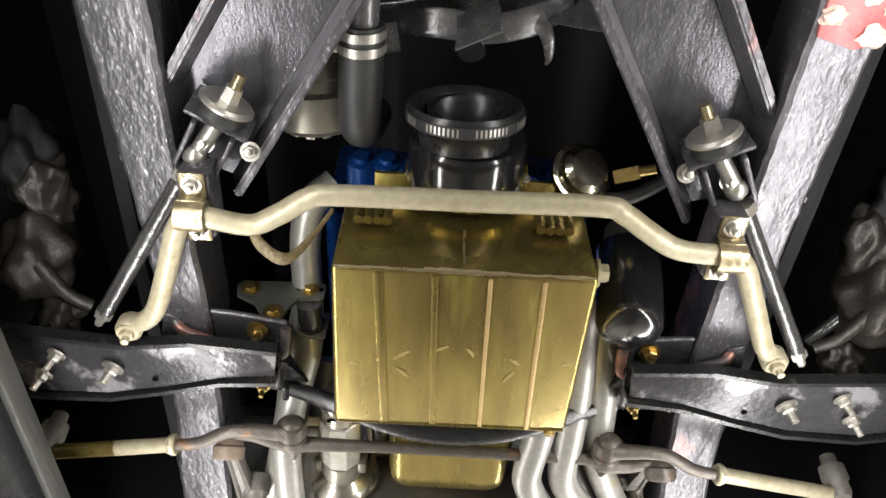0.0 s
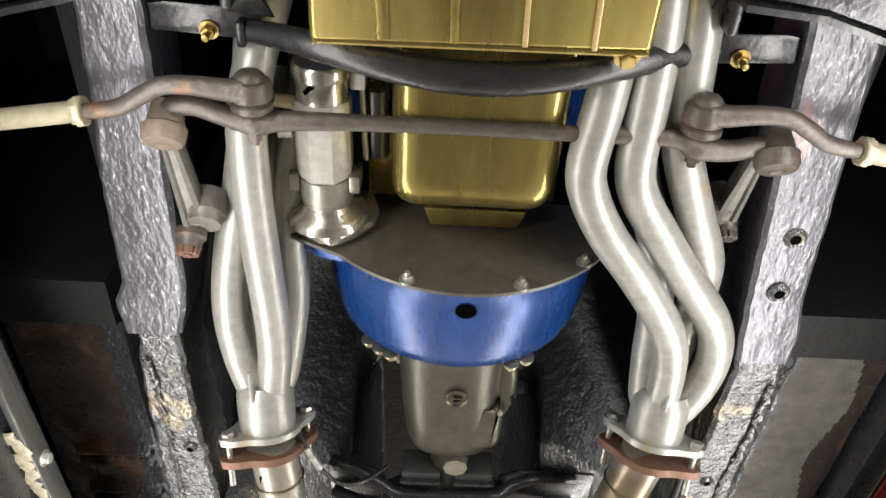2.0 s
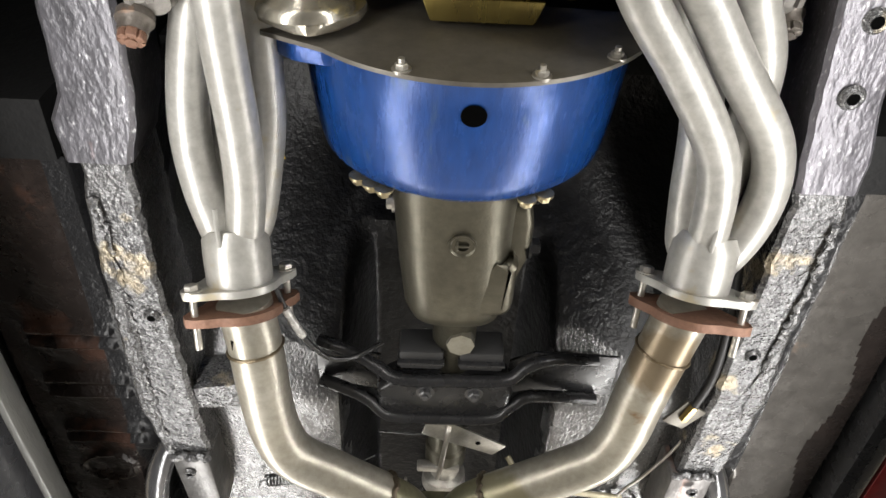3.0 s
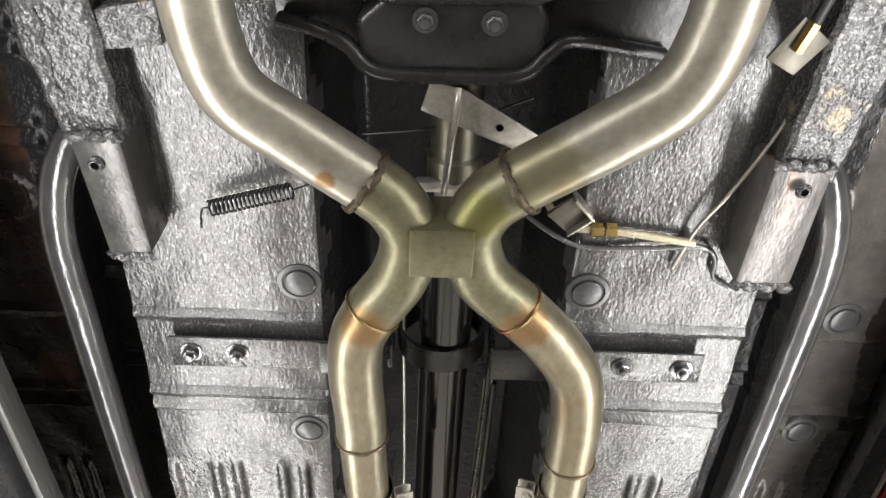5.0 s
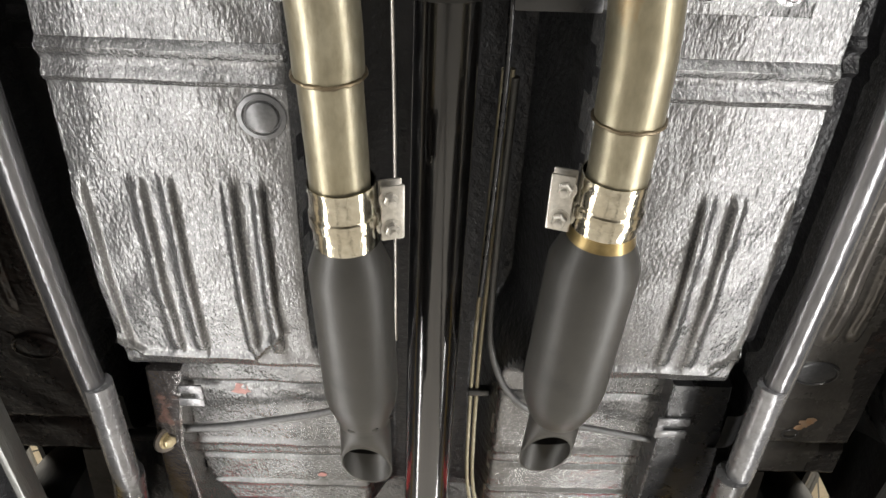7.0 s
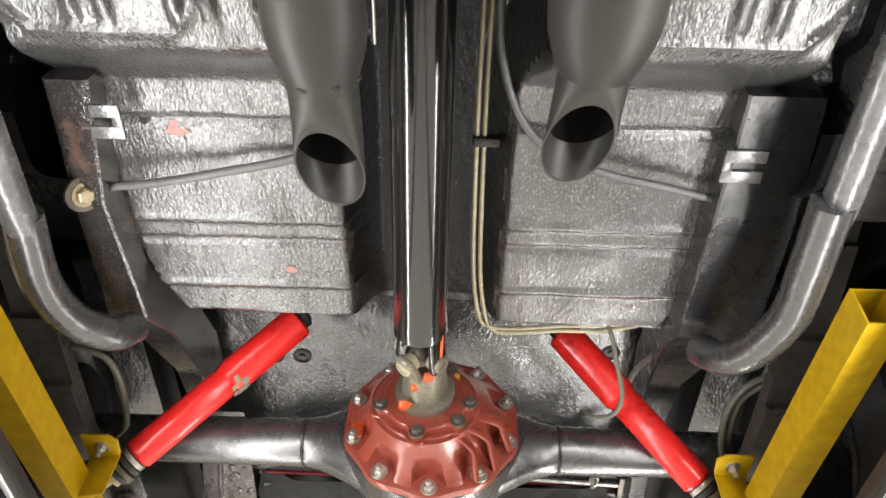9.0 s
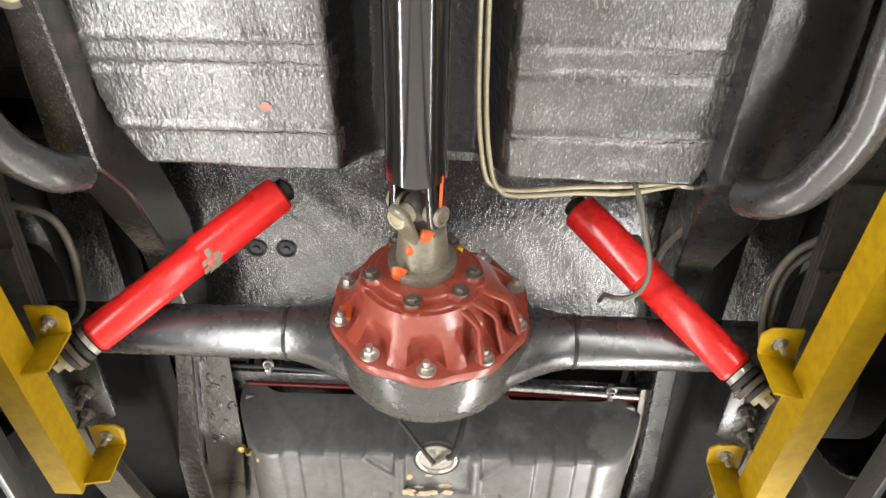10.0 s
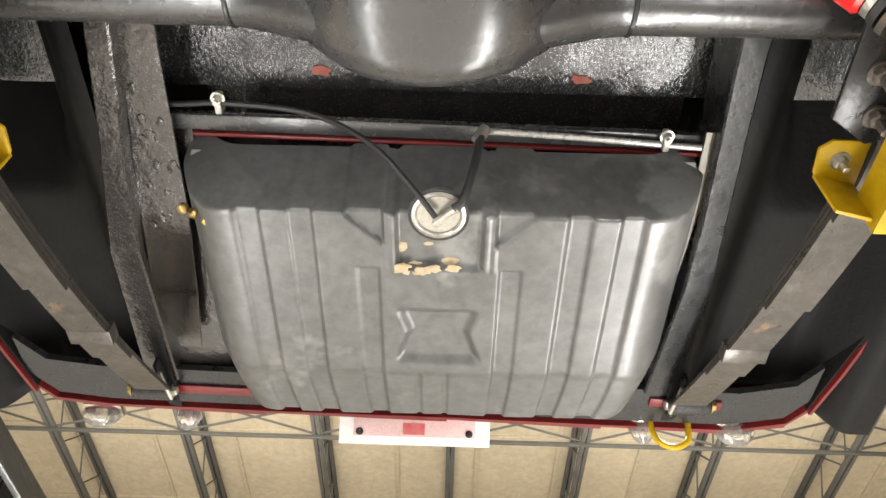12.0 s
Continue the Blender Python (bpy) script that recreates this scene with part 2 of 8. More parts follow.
GEARCASE = mat("gearbox_alloy", (0.125, 0.117, 0.088), (0.085, 0.078, 0.058), 0.36, 0.7, 7, 0.4, 240)
AXLEBLACK = mat("axle_black", (0.058, 0.058, 0.060), (0.085, 0.085, 0.087), 0.27, 0.4, 9, 0.16, 260, (22, 0.10), rvar=0.10, coat=0.2, spec=1.0)
BORESHADE = mat("bore_shade", (0.005, 0.005, 0.005), (0.008, 0.0078, 0.0075), 0.85, 0.0, 12, 0.2, 90, spec=0.05)
MOUNTGREY = mat("mount_green_grey", (0.26, 0.275, 0.25), (0.19, 0.20, 0.185), 0.35, 0.5, 9, 0.2, 120)
PLUGGREY = mat("plug_grey", (0.13, 0.13, 0.132), (0.09, 0.09, 0.092), 0.34, 0.5, 20, 0.2, 200)
PANELBLACK = mat("panel_gloss_black", (0.075, 0.076, 0.080), (0.036, 0.037, 0.039), 0.17, 0.5, 4, 1.0, 230, (60, 0.5), rvar=0.08, stretch=(1, 0.5, 1), spots=(0.10, 0.070, 0.064), spot_cut=0.67, spot_scale=6, coat=0.7, spec=0.9, glints=(400, 0.56, 0.82, (0.19, 0.19, 0.19)))
TRUNKBROWN = mat("brown_black_trunk_paint", (0.066, 0.058, 0.055), (0.036, 0.032, 0.031), 0.20, 0.35, 5, 0.45, 190, (38, 0.35), spots=(0.14, 0.085, 0.07), spot_cut=0.67, spot_scale=9, coat=0.6, spec=0.8, glints=(300, 0.62, 0.82, (0.20, 0.19, 0.185)))

# ---- mesh helpers ----
ROOT = {}


def thing(name, loc, label, category, group="", kind=""):
    ob = new(name)
    ob.location = loc
    ob.empty_display_size = 0.05
    ROOT[ob.name] = Vector(loc)
    return tagged(ob, label, category, group, kind)


def finish(me, material, angle=38):
    me.materials.append(material)
    for p in me.polygons:
        p.use_smooth = True
    me.set_sharp_from_angle(angle=radians(angle))


def part(name, bm, material, parent=None, label="", angle=38, **tags):
    """Links a bmesh, given in world places, as one mesh under a thing or a part."""
    base = ROOT[parent.name] if parent else Vector()
    bmesh.ops.translate(bm, verts=bm.verts, vec=-base)
    bmesh.ops.recalc_face_normals(bm, faces=bm.faces)
    me = bpy.data.meshes.new(name)
    bm.to_mesh(me)
    bm.free()
    finish(me, material, angle)
    ob = new(name, me)
    if parent:
        ob.parent = parent
        ROOT[ob.name] = base
    else:
        ROOT[ob.name] = Vector()
    return tagged(ob, label, **tags) if (label or tags) else ob


def setting(name, bm, material, label, category, kind="structure", angle=38):
    return tagged(part(name, bm, material, None, "", angle), label, category, "", kind)


def smooth_path(pts, n=6):
    """A Catmull-Rom curve through the points."""
    P = [Vector(p) for p in pts]
    P = [P[0] * 2 - P[1]] + P + [P[-1] * 2 - P[-2]]
    out = []
    for i in range(1, len(P) - 2):
        a, b, c, d = P[i - 1:i + 3]
        for k in range(n):
            t = k / n
            out.append(0.5 * (2 * b + (c - a) * t + (2 * a - 5 * b + 4 * c - d) * t * t + (3 * b - a - 3 * c + d) * t ** 3))
    out.append(P[-2])
    return out


def tube(bm, pts, r, seg=16, n=6, caps=True, flat=1.0):
    """A round bar along a smooth path; r is one radius or one for each given point. flat squeezes it upright."""
    path = smooth_path(pts, n) if n > 1 else [Vector(p) for p in pts]
    m = len(path)
    if isinstance(r, (int, float)):
        rad = [r] * m
    else:
        k = (len(r) - 1) / (m - 1)
        rad = []
        for i in range(m):
            u = i * k
            j = min(int(u), len(r) - 2)
            rad.append(r[j] + (r[j + 1] - r[j]) * (u - j))
    rings, up = [], None
    for i, p in enumerate(path):
        d = (path[min(i + 1, m - 1)] - path[max(i - 1, 0)]).normalized()
        if up is None:
            up = d.orthogonal().normalized() if abs(d.z) > 0.9 else Vector((0, 0, 1))
        side = d.cross(up).normalized()
        up = side.cross(d).normalized()
        rings.append([bm.verts.new(p + (side * math.cos(a) + up * math.sin(a) * flat) * rad[i]) for a in (2 * math.pi * s / seg for s in range(seg))])
    for a, b in zip(rings, rings[1:]):
        for s in range(seg):
            bm.faces.new((a[s], a[(s + 1) % seg], b[(s + 1) % seg], b[s]))
    if caps:
        bm.faces.new(rings[0])
        bm.faces.new(rings[-1][::-1])
    return bm


def lathe(bm, origin, axis, profile, seg=32, a0=0.0, a1=2 * math.pi, x=None):
    """Turns (along, radius) pairs about an axis through the origin."""
    o, d = Vector(origin), Vector(axis).normalized()
    x = Vector(x).normalized() if x else d.orthogonal().normalized()
    y = d.cross(x)
    full = abs(a1 - a0 - 2 * math.pi) < 1e-6
    cnt = seg if full else seg + 1
    rings = []
    for h, r in profile:
        if r < 1e-5:
            v = bm.verts.new(o + d * h)
            rings.append([v] * cnt)
        else:
            rings.append([bm.verts.new(o + d * h + (x * math.cos(a) + y * math.sin(a)) * r) for a in (a0 + (a1 - a0) * s / seg for s in range(cnt))])
    for a, b in zip(rings, rings[1:]):
        for s in range(seg):
            t = (s + 1) % cnt
            f = []
            for v in (a[s], a[t], b[t], b[s]):
                if v not in f:
                    f.append(v)
            if len(f) > 2:
                bm.faces.new(f)
    return bm


def prism(bm, poly, z0, z1, bevel=0.0, seg=2):
    """A flat plate with the outline poly (x, y) between two heights; a height may be a function of x, y."""
    f0 = z0 if callable(z0) else (lambda x, y: z0)
    f1 = z1 if callable(z1) else (lambda x, y: z1)
    lo = [bm.verts.new((x, y, f0(x, y))) for x, y in poly]
    hi = [bm.verts.new((x, y, f1(x, y))) for x, y in poly]
    faces = [bm.faces.new(lo[::-1]), bm.faces.new(hi)]
    n = len(poly)
    for i in range(n):
        faces.append(bm.faces.new((lo[i], lo[(i + 1) % n], hi[(i + 1) % n], hi[i])))
    if bevel:
        edges = {e for f in faces for e in f.edges}
        bmesh.ops.bevel(bm, geom=list(edges), offset=bevel, segments=seg, affect="EDGES", profile=0.5)
    return bm


def box(bm, lo, hi, bevel=0.0, m=None, seg=2):
    c = [(lo[i] + hi[i]) / 2 for i in range(3)]
    s = [hi[i] - lo[i] for i in range(3)]
    r = bmesh.ops.create_cube(bm, size=1, matrix=(m or Matrix()) @ Matrix.Translation(c) @ Matrix.Diagonal((*s, 1)))
    if bevel:
        es = {e for v in r["verts"] for e in v.link_edges}
        bmesh.ops.bevel(bm, geom=list(es), offset=bevel, segments=seg, affect="EDGES", profile=0.5)
    return bm


def bar(bm, a, b, w, h, bevel=0.0, up=(0, 0, 1)):
    """A square bar from a to b."""
    a, b = Vector(a), Vector(b)
    d = (b - a).normalized()
    side = d.cross(Vector(up)).normalized()
    u = side.cross(d)
    m = Matrix((side, d, u)).transposed().to_4x4()
    m.translation = (a + b) / 2
    L = (b - a).length
    return box(bm, (-w / 2, -L / 2, -h / 2), (w / 2, L / 2, h / 2), bevel, m)


_BOLT = {}


def bolt(parent, at, axis=(0, 0, -1), r=0.009, h=0.007, material=None, name="bolt", stud=0.0, washer=True):
    """A hexagon head with its washer and, where given, the stud that stands out of it."""
    material = material or ZINC
    key = (r, h, stud, material.name, washer)
    if key not in _BOLT:
        bm = bmesh.new()
        if washer:
            lathe(bm, (0, 0, 0), (0, 0, 1), [(-0.002, 0), (-0.002, r * 1.45), (0.0015, r * 1.45), (0.0015, 0)], 16)
        lathe(bm, (0, 0, 0), (0, 0, 1), [(0.001, 0), (0.001, r), (h * 0.85, r), (h, r * 0.82), (h, 0)], 6)
        if stud:
            lathe(bm, (0, 0, 0), (0, 0, 1), [(h * 0.9, 0), (h * 0.9, r * 0.52), (h + stud, r * 0.52), (h + stud + 0.001, 0)], 10)
        bmesh.ops.recalc_face_normals(bm, faces=bm.faces)
        me = bpy.data.meshes.new(name)
        bm.to_mesh(me)
        bm.free()
        finish(me, material, 30)
        _BOLT[key] = me
    ob = new(name, _BOLT[key])
    ob.matrix_basis = Matrix.Translation(Vector(at) - ROOT[parent.name]) @ Vector(axis).to_track_quat("Z", "Y").to_matrix().to_4x4()
    ob.parent = parent
    ROOT[ob.name] = ROOT[parent.name]
    return ob


def sheet(name, xs, ys, fn, material, label, category, angle=60, second=None, where=None):
    """A pressed sheet: fn gives its height over the plan; where(x, y) picks the second paint."""
    X, Y = np.meshgrid(xs, ys)
    Z = fn(X, Y)
    nx, ny = len(xs), len(ys)
    verts = np.stack([X, Y, Z], -1).reshape(-1, 3)
    i = (np.arange(ny - 1)[:, None] * nx + np.arange(nx - 1)[None]).reshape(-1)
    faces = np.stack([i, i + nx, i + nx + 1, i + 1], -1)
    me = bpy.data.meshes.new(name)
    me.from_pydata(verts.tolist(), [], faces.tolist())
    finish(me, material, angle)
    if second:
        me.materials.append(second)
        cx, cy = (X[1:, 1:] + X[:-1, :-1]) / 2, (Y[1:, 1:] + Y[:-1, :-1]) / 2
        me.polygons.foreach_set("material_index", where(cx, cy).reshape(-1).astype(np.int32))
    ob = new(name, me)
    ROOT[ob.name] = Vector()
    return ob


def sstep(v, a, b):
    t = np.clip((v - a) / (b - a), 0, 1)
    return t * t * (3 - 2 * t)


def blob(bm, c, r, seed=0, rough=0.15, sub=3, squash=(1, 1, 1)):
    """A lumpy casting."""
    res = bmesh.ops.create_icosphere(bm, subdivisions=sub, radius=1)
    for v in res["verts"]:
        k = 1 + rough * noise.noise(v.co * 1.7 + Vector((seed * 3.1, seed, 0)))
        v.co = Vector(c) + Vector((v.co.x * r * squash[0], v.co.y * r * squash[1], v.co.z * r * squash[2])) * k
    return bm

# ---- hall ----
bm = bmesh.new()
box(bm, (-9, -8, -0.2), (9, 16, 0))
setting("floor", bm, CONCRETE, "smooth grey concrete workshop floor", "floor")
bm = bmesh.new()
box(bm, (-9, -8, 7.3), (9, 16, 7.45))
setting("ceiling", bm, DECK, "cream lined metal workshop roof", "ceiling")
for nm, lo, hi in (("wall_west", (-9.2, -8, 0), (-9, 16, 7.3)), ("wall_east", (9, -8, 0), (9.2, 16, 7.3)), ("wall_south", (-9, -8.2, 0), (9, -8, 7.3)), ("wall_north", (-9, 16, 0), (9, 16.2, 7.3))):
    bm = bmesh.new()
    box(bm, lo, hi)
    setting(nm, bm, WALL, "plain cream workshop wall", "wall")


def joist(x):
    t = thing("roof_joist", (x, 4, 6.75), "dark steel lattice roof joist under the lining", "joist", "roof joists", "structure")
    for nm, z in (("top_chord", 7.26), ("bottom_chord", 6.80)):
        b = bmesh.new()
        for s in (-0.03, 0.03):
            box(b, (x + s - 0.022, -8, z - 0.025), (x + s + 0.022, 16, z + 0.025), 0.003)
        part(nm, b, TRUSS, t)
    b = bmesh.new()
    y, up = -8.0, True
    while y < 15.6:
        tube(b, [(x, y, 6.8 if up else 7.25), (x, y + 0.42, 7.25 if up else 6.8)], 0.011, 6, 1)
        y, up = y + 0.42, not up
    part("web", b, TRUSS, t)


for i in range(-5, 6):
    joist(0.1 + i * 1.55)
for y in (5.9, 8.0, 10.17, 12.4):
    bm = bmesh.new()
    box(bm, (-9, y - 0.02, 6.74), (9, y + 0.02, 6.78), 0.004)
    setting("bridging_bar", bm, TRUSS, "dark steel bridging bar across the roof joists", "bridging bar")
    for i in range(-5, 5):
        x0, x1 = 0.1 + i * 1.55, 0.1 + (i + 1) * 1.55
        for a, b in ((6.80, 7.25), (7.25, 6.80)):
            bm = bmesh.new()
            tube(bm, [(x0, y, a), (x1, y, b)], 0.014, 6, 1)
            setting("cross_brace", bm, TRUSS, "dark steel cross brace between the roof joists", "cross brace")
for y in (9.2, 10.75, 12.3, 13.8):
    bm = bmesh.new()
    box(bm, (-9, y - 0.03, 7.272), (9, y + 0.03, 7.3), 0.004)
    setting("lining_joint", bm, DECK, "joint across the cream roof lining", "lining joint")
# ribs of the roof lining
for i in range(-8, 9):
    bm = bmesh.new()
    box(bm, (i * 1.03 + 0.42, -8, 7.275), (i * 1.03 + 0.47, 16, 7.3), 0.004)
    setting("lining_seam", bm, DECK, "raised seam of the cream roof lining", "lining seam")
# ---- car body ----
CX = 0.008


def tunnel_half(Y):
    return 0.165 - 0.055 * sstep(Y, 2.42, 2.56)


def ridge(v, c, w, h):
    return h * np.clip(1 - np.abs(v - c) / w, 0, 1) ** 0.7


RIBS = ((-0.420, 0.014), (-0.346, 0.010), (-0.312, 0.010), (-0.240, 0.010), (-0.206, 0.010), (0.326, 0.010), (0.362, 0.010), (0.437, 0.013), (0.541, 0.010), (0.572, 0.010), (-0.555, 0.011), (-0.59, 0.011))
PLUGS = ((-0.189, 1.801, 0.026), (0.199, 1.799, 0.026), (-0.191, 2.077, 0.024), (0.557, 1.83, 0.024), (0.556, 2.04, 0.024))


def floor_z(X, Y):
    z = 1.946 - 0.014 * sstep(Y, 1.8, 2.15) + 0.012 * sstep(Y, 2.3, 2.46)
    z = z + 0.34 * sstep(-Y, -1.50, -1.10) * (1 - sstep(np.abs(X), 0.445, 0.47))
    # the outer strips run on level past the heel of the floor
    level = sstep(np.abs(X), 0.497, 0.503) * (1 - sstep(Y, 2.665, 2.672))
    z = z + (0.082 * sstep(Y, 2.462, 2.55) + 0.10 * np.clip(Y - 2.54, 0, 0.4)) * (1 - level)
    z = z + 0.20 * sstep(Y, 2.948 + 0.02 * X, 3.008 + 0.02 * X)
    # beads across the floor and the seat
    flat = sstep(Y, 1.6, 1.7) * (1 - sstep(Y, 2.42, 2.46))
    for c in (1.862, 2.004, 2.034):
        z = z - ridge(Y, c, 0.010, 0.009) * flat
    for c, h in ((2.600, 0.006), (2.76, -0.004), (2.80, 0.004), (2.885, -0.004)):
        z = z + ridge(Y, c, 0.008, h)
    out = sstep(-X, 0.475, 0.482) * (1 - sstep(-X, 0.60, 0.607))
    for c in (1.352, 1.380, 1.457, 1.487, 1.573, 1.599):
        z = z + ridge(Y, c, 0.012, -0.012) * out
    for c, w in RIBS:
        last = 2.425 if abs(c) < 0.5 else 2.360
        ends = sstep(Y, 2.150, 2.180) * (1 - sstep(Y, last, last + 0.030))
        z = z - 0.0078 * sstep(w * 1.15 - np.abs(X - c), 0, 0.0085) * ends
    # lip round the rear end of the footwell
    lip = np.abs(np.maximum(np.abs(np.abs(X) - 0.318) - 0.075, 0) * 1.2 + np.maximum(Y - 2.40, 0) - 0.055)
    z = z - 0.007 * np.clip(1 - lip / 0.010, 0, 1) * (np.abs(np.abs(X) - 0.318) < 0.13) * sstep(Y, 2.36, 2.42)
    oval = np.hypot((X + 0.555) / 1.25, Y - 1.678)
    z = z - 0.007 * np.clip(1 - np.abs(oval - 0.034) / 0.006, 0, 1)
    # channels beside the sills, sunk deep to give the shade along the tubes
    ch = sstep(np.abs(X - CX * 0.3), 0.425, 0.436) * (1 - sstep(np.abs(X), 0.495, 0.505)) * sstep(Y, 1.62, 1.72) * (1 - sstep(Y, 2.50, 2.56))
    z = z + 0.09 * ch
    # sides rise beyond the seat
    wide = 0.415 - 0.075 * np.clip((Y - 2.80) / 0.20, 0, 1) ** 2
    z = z + 0.16 * sstep(np.abs(X - 0.008) - wide, -0.012, 0.014) * sstep(Y, 2.53, 2.6) * (1 - sstep(Y, 2.95, 3.01)) * (1 - level)
    # tunnel
    w = tunnel_half(Y)
    t = np.abs(X - CX)
    top = 2.14 + 0.0 * X
    k = 1 - sstep(t, w - 0.045, w + 0.006)
    z = np.where(z < top, z + (top - z) * k, z)
    # hand laid sealer is never quite even
    z = z + 0.0016 * np.sin(X * 37 + 3 * np.sin(Y * 11)) * np.sin(Y * 29 + 2 * np.sin(X * 17))
    # ragged edge at the heel of the floor
    return z


FLOOR_X = np.unique(np.round(np.concatenate([np.arange(-0.64, 0.645, 0.0042)] + [np.array([c - w * 0.95, c - w * 0.95 + 0.0042, c + w * 0.95 - 0.0042, c + w * 0.95]) for c, w in RIBS]), 4))
# the tunnel's black paint also colours the side channels, for shade along the tubes
floor_pan = sheet("floor_pan", FLOOR_X, np.arange(1.06, 3.47, 0.0046), floor_z, UNDERCOAT, "", "", 42, TUNNELSHADE, lambda x, y: (np.abs(x - CX) < tunnel_half(y) - 0.004 + 0.004 * np.sin(y * 60)) & (y < 2.96) | (y < 1.40 + 0.02 * np.sin(x * 25)) & (np.abs(x) < 0.37) | (y < 1.10) | ((np.abs(x) > 0.432) & (np.abs(x) < 0.50) & (y < 2.54)) | ((np.abs(x - 0.008) > 0.415) & (y > 2.54) & (y < 3.02)))
floor_pan.data.materials.append(PANELBLACK)
floor_pan.data.materials.append(OUTERSHADE)
floor_pan.data.materials.append(OUTERGREY)
# outer strips get the darker brown, putting the beams' shade into the colour
for p in floor_pan.data.polygons:
    if p.center.y > 3.03:
        p.material_index = 2
    elif p.center.y < 2.68 and (p.center.x < -0.50 or p.center.x > 0.605 + 0.01 * math.sin(p.center.y * 23)):
        p.material_index = 3
    elif p.center.y < 2.68 and p.center.x > 0.502:
        p.material_index = 4
tagged(floor_pan, "grey sprayed car floor pan with pressed ribs and drive tunnel", "floor pan", "", "structure")

# trunk floor round the tank
bm = bmesh.new()
for x0, x1 in ((-0.50, -0.338), (0.405, 0.50)):
    prism(bm, [(x0, 3.475), (x1, 3.475), (x1, 4.08), (x0, 4.08)], 2.20, 2.215)
prism(bm, [(-0.338, 4.00), (0.405, 4.00), (0.405, 4.08), (-0.338, 4.08)], 2.20, 2.215)
prism(bm, [(-0.338, 3.475), (0.405, 3.475), (0.405, 4.00), (-0.338, 4.00)], 2.30, 2.315)
setting("trunk_floor", bm, TRUNKBROWN, "dark undercoated trunk floor round the fuel tank", "trunk floor")
bm = bmesh.new()
bar(bm, (-0.372, 3.482, 2.190), (0.440, 3.498, 2.192), 0.026, 0.014, 0.003)
setting("trunk_lip", bm, AXLEBLACK, "black lip of the trunk floor before the tank", "trunk lip")
bm = bmesh.new()
bar(bm, (-0.330, 3.500, 2.184), (0.438, 3.516, 2.186), 0.006, 0.010, 0.002)
setting("trunk_lip_edge", bm, BODYRED, "red edge of the trunk lip", "trunk lip")
# flanges of the rails that hold the trunk floor, with lumps of sealer
for nm, plan in (("left", [(3.30, -0.392, -0.345), (3.47, -0.412, -0.352), (3.62, -0.432, -0.358), (3.80, -0.448, -0.376), (3.93, -0.430, -0.392)]), ("right", [(3.47, 0.405, 0.418), (3.60, 0.408, 0.424), (3.75, 0.402, 0.416), (3.86, 0.388, 0.400)])):
    bm = bmesh.new()
    for (y0, a0, b0), (y1, a1, b1) in zip(plan, plan[1:]):
        prism(bm, [(a0, y0), (b0, y0), (b1, y1), (a1, y1)], 2.168, 2.174)
    bmesh.ops.remove_doubles(bm, verts=bm.verts[:], dist=0.0003)
    setting("trunk_flange_" + nm, bm, TRUNKBROWN if nm == "left" else PLATE, "glossy dark flange of the trunk floor with sealer" if nm == "left" else "bare grey flange of the trunk floor", "trunk flange")
rng = random.Random(31)
for k in range(11):
    y = rng.uniform(3.42, 3.66)
    bm = bmesh.new()
    blob(bm, (-0.385 + rng.uniform(-0.022, 0.026) - 0.09 * (y - 3.5), y, 2.167), rng.uniform(0.004, 0.009), k, 0.7, 2, (1.0, 1.3, 0.14))
    setting("sealer_lump", bm, TRUNKBROWN, "lump of dark sealer on the trunk flange", "sealer")


def loft(bm, rows):
    """A closed hull through rows of equal polygons."""
    rings = [[bm.verts.new(p) for p in r] for r in rows]
    n = len(rings[0])
    for a, b in zip(rings, rings[1:]):
        for i in range(n):
            bm.faces.new((a[i], a[(i + 1) % n], b[(i + 1) % n], b[i]))
    bm.faces.new(rings[0][::-1])
    bm.faces.new(rings[-1])
    return bm


def rail(name, plan, material, label, top=0.10, jag=0.003, ch=0.006):
    """A box rail: plan rows of y, left edge, right edge, height of its underside."""
    rows, rng = [], random.Random(len(plan) * 7 + int(plan[0][1] * 100))
    for (y0, a0, b0, z0), (y1, a1, b1, z1) in zip(plan, plan[1:]):
        n = max(2, int((y1 - y0) / 0.014))
        for i in range(n):
            t = i / n
            ja, jb, jz = (rng.uniform(-jag, jag) for _ in range(3))
            y, a, b, z = (p + (q - p) * t for p, q in ((y0, y1), (a0, a1), (b0, b1), (z0, z1)))
            a, b, z = a + ja, b + jb, z + jz * 0.5
            rows.append([(a, y, z + ch), (a + ch, y, z), (b - ch, y, z), (b, y, z + ch), (b, y, z + top), (a, y, z + top)])
    y, a, b, z = plan[-1]
    rows.append([(a, y + 0.004, z + ch), (a + ch, y + 0.004, z), (b - ch, y + 0.004, z), (b, y + 0.004, z + ch), (b, y + 0.004, z + top), (a, y + 0.004, z + top)])
    return setting(name, loft(bmesh.new(), rows), material, label, "frame rail", angle=30)


rail("frame_rail_left_front", [(-0.35, -0.475, -0.385, 1.95), (0.02, -0.442, -0.363, 1.93), (0.25, -0.424, -0.357, 1.93), (0.47, -0.415, -0.349, 1.93), (0.72, -0.428, -0.352, 1.925), (0.80, -0.437, -0.355, 1.92), (0.96, -0.440, -0.357, 1.912), (0.99, -0.455, -0.360, 1.908), (1.035, -0.449, -0.372, 1.903)], RAILPAINT, "worn grey front frame rail with patches of pink primer", jag=0.001)
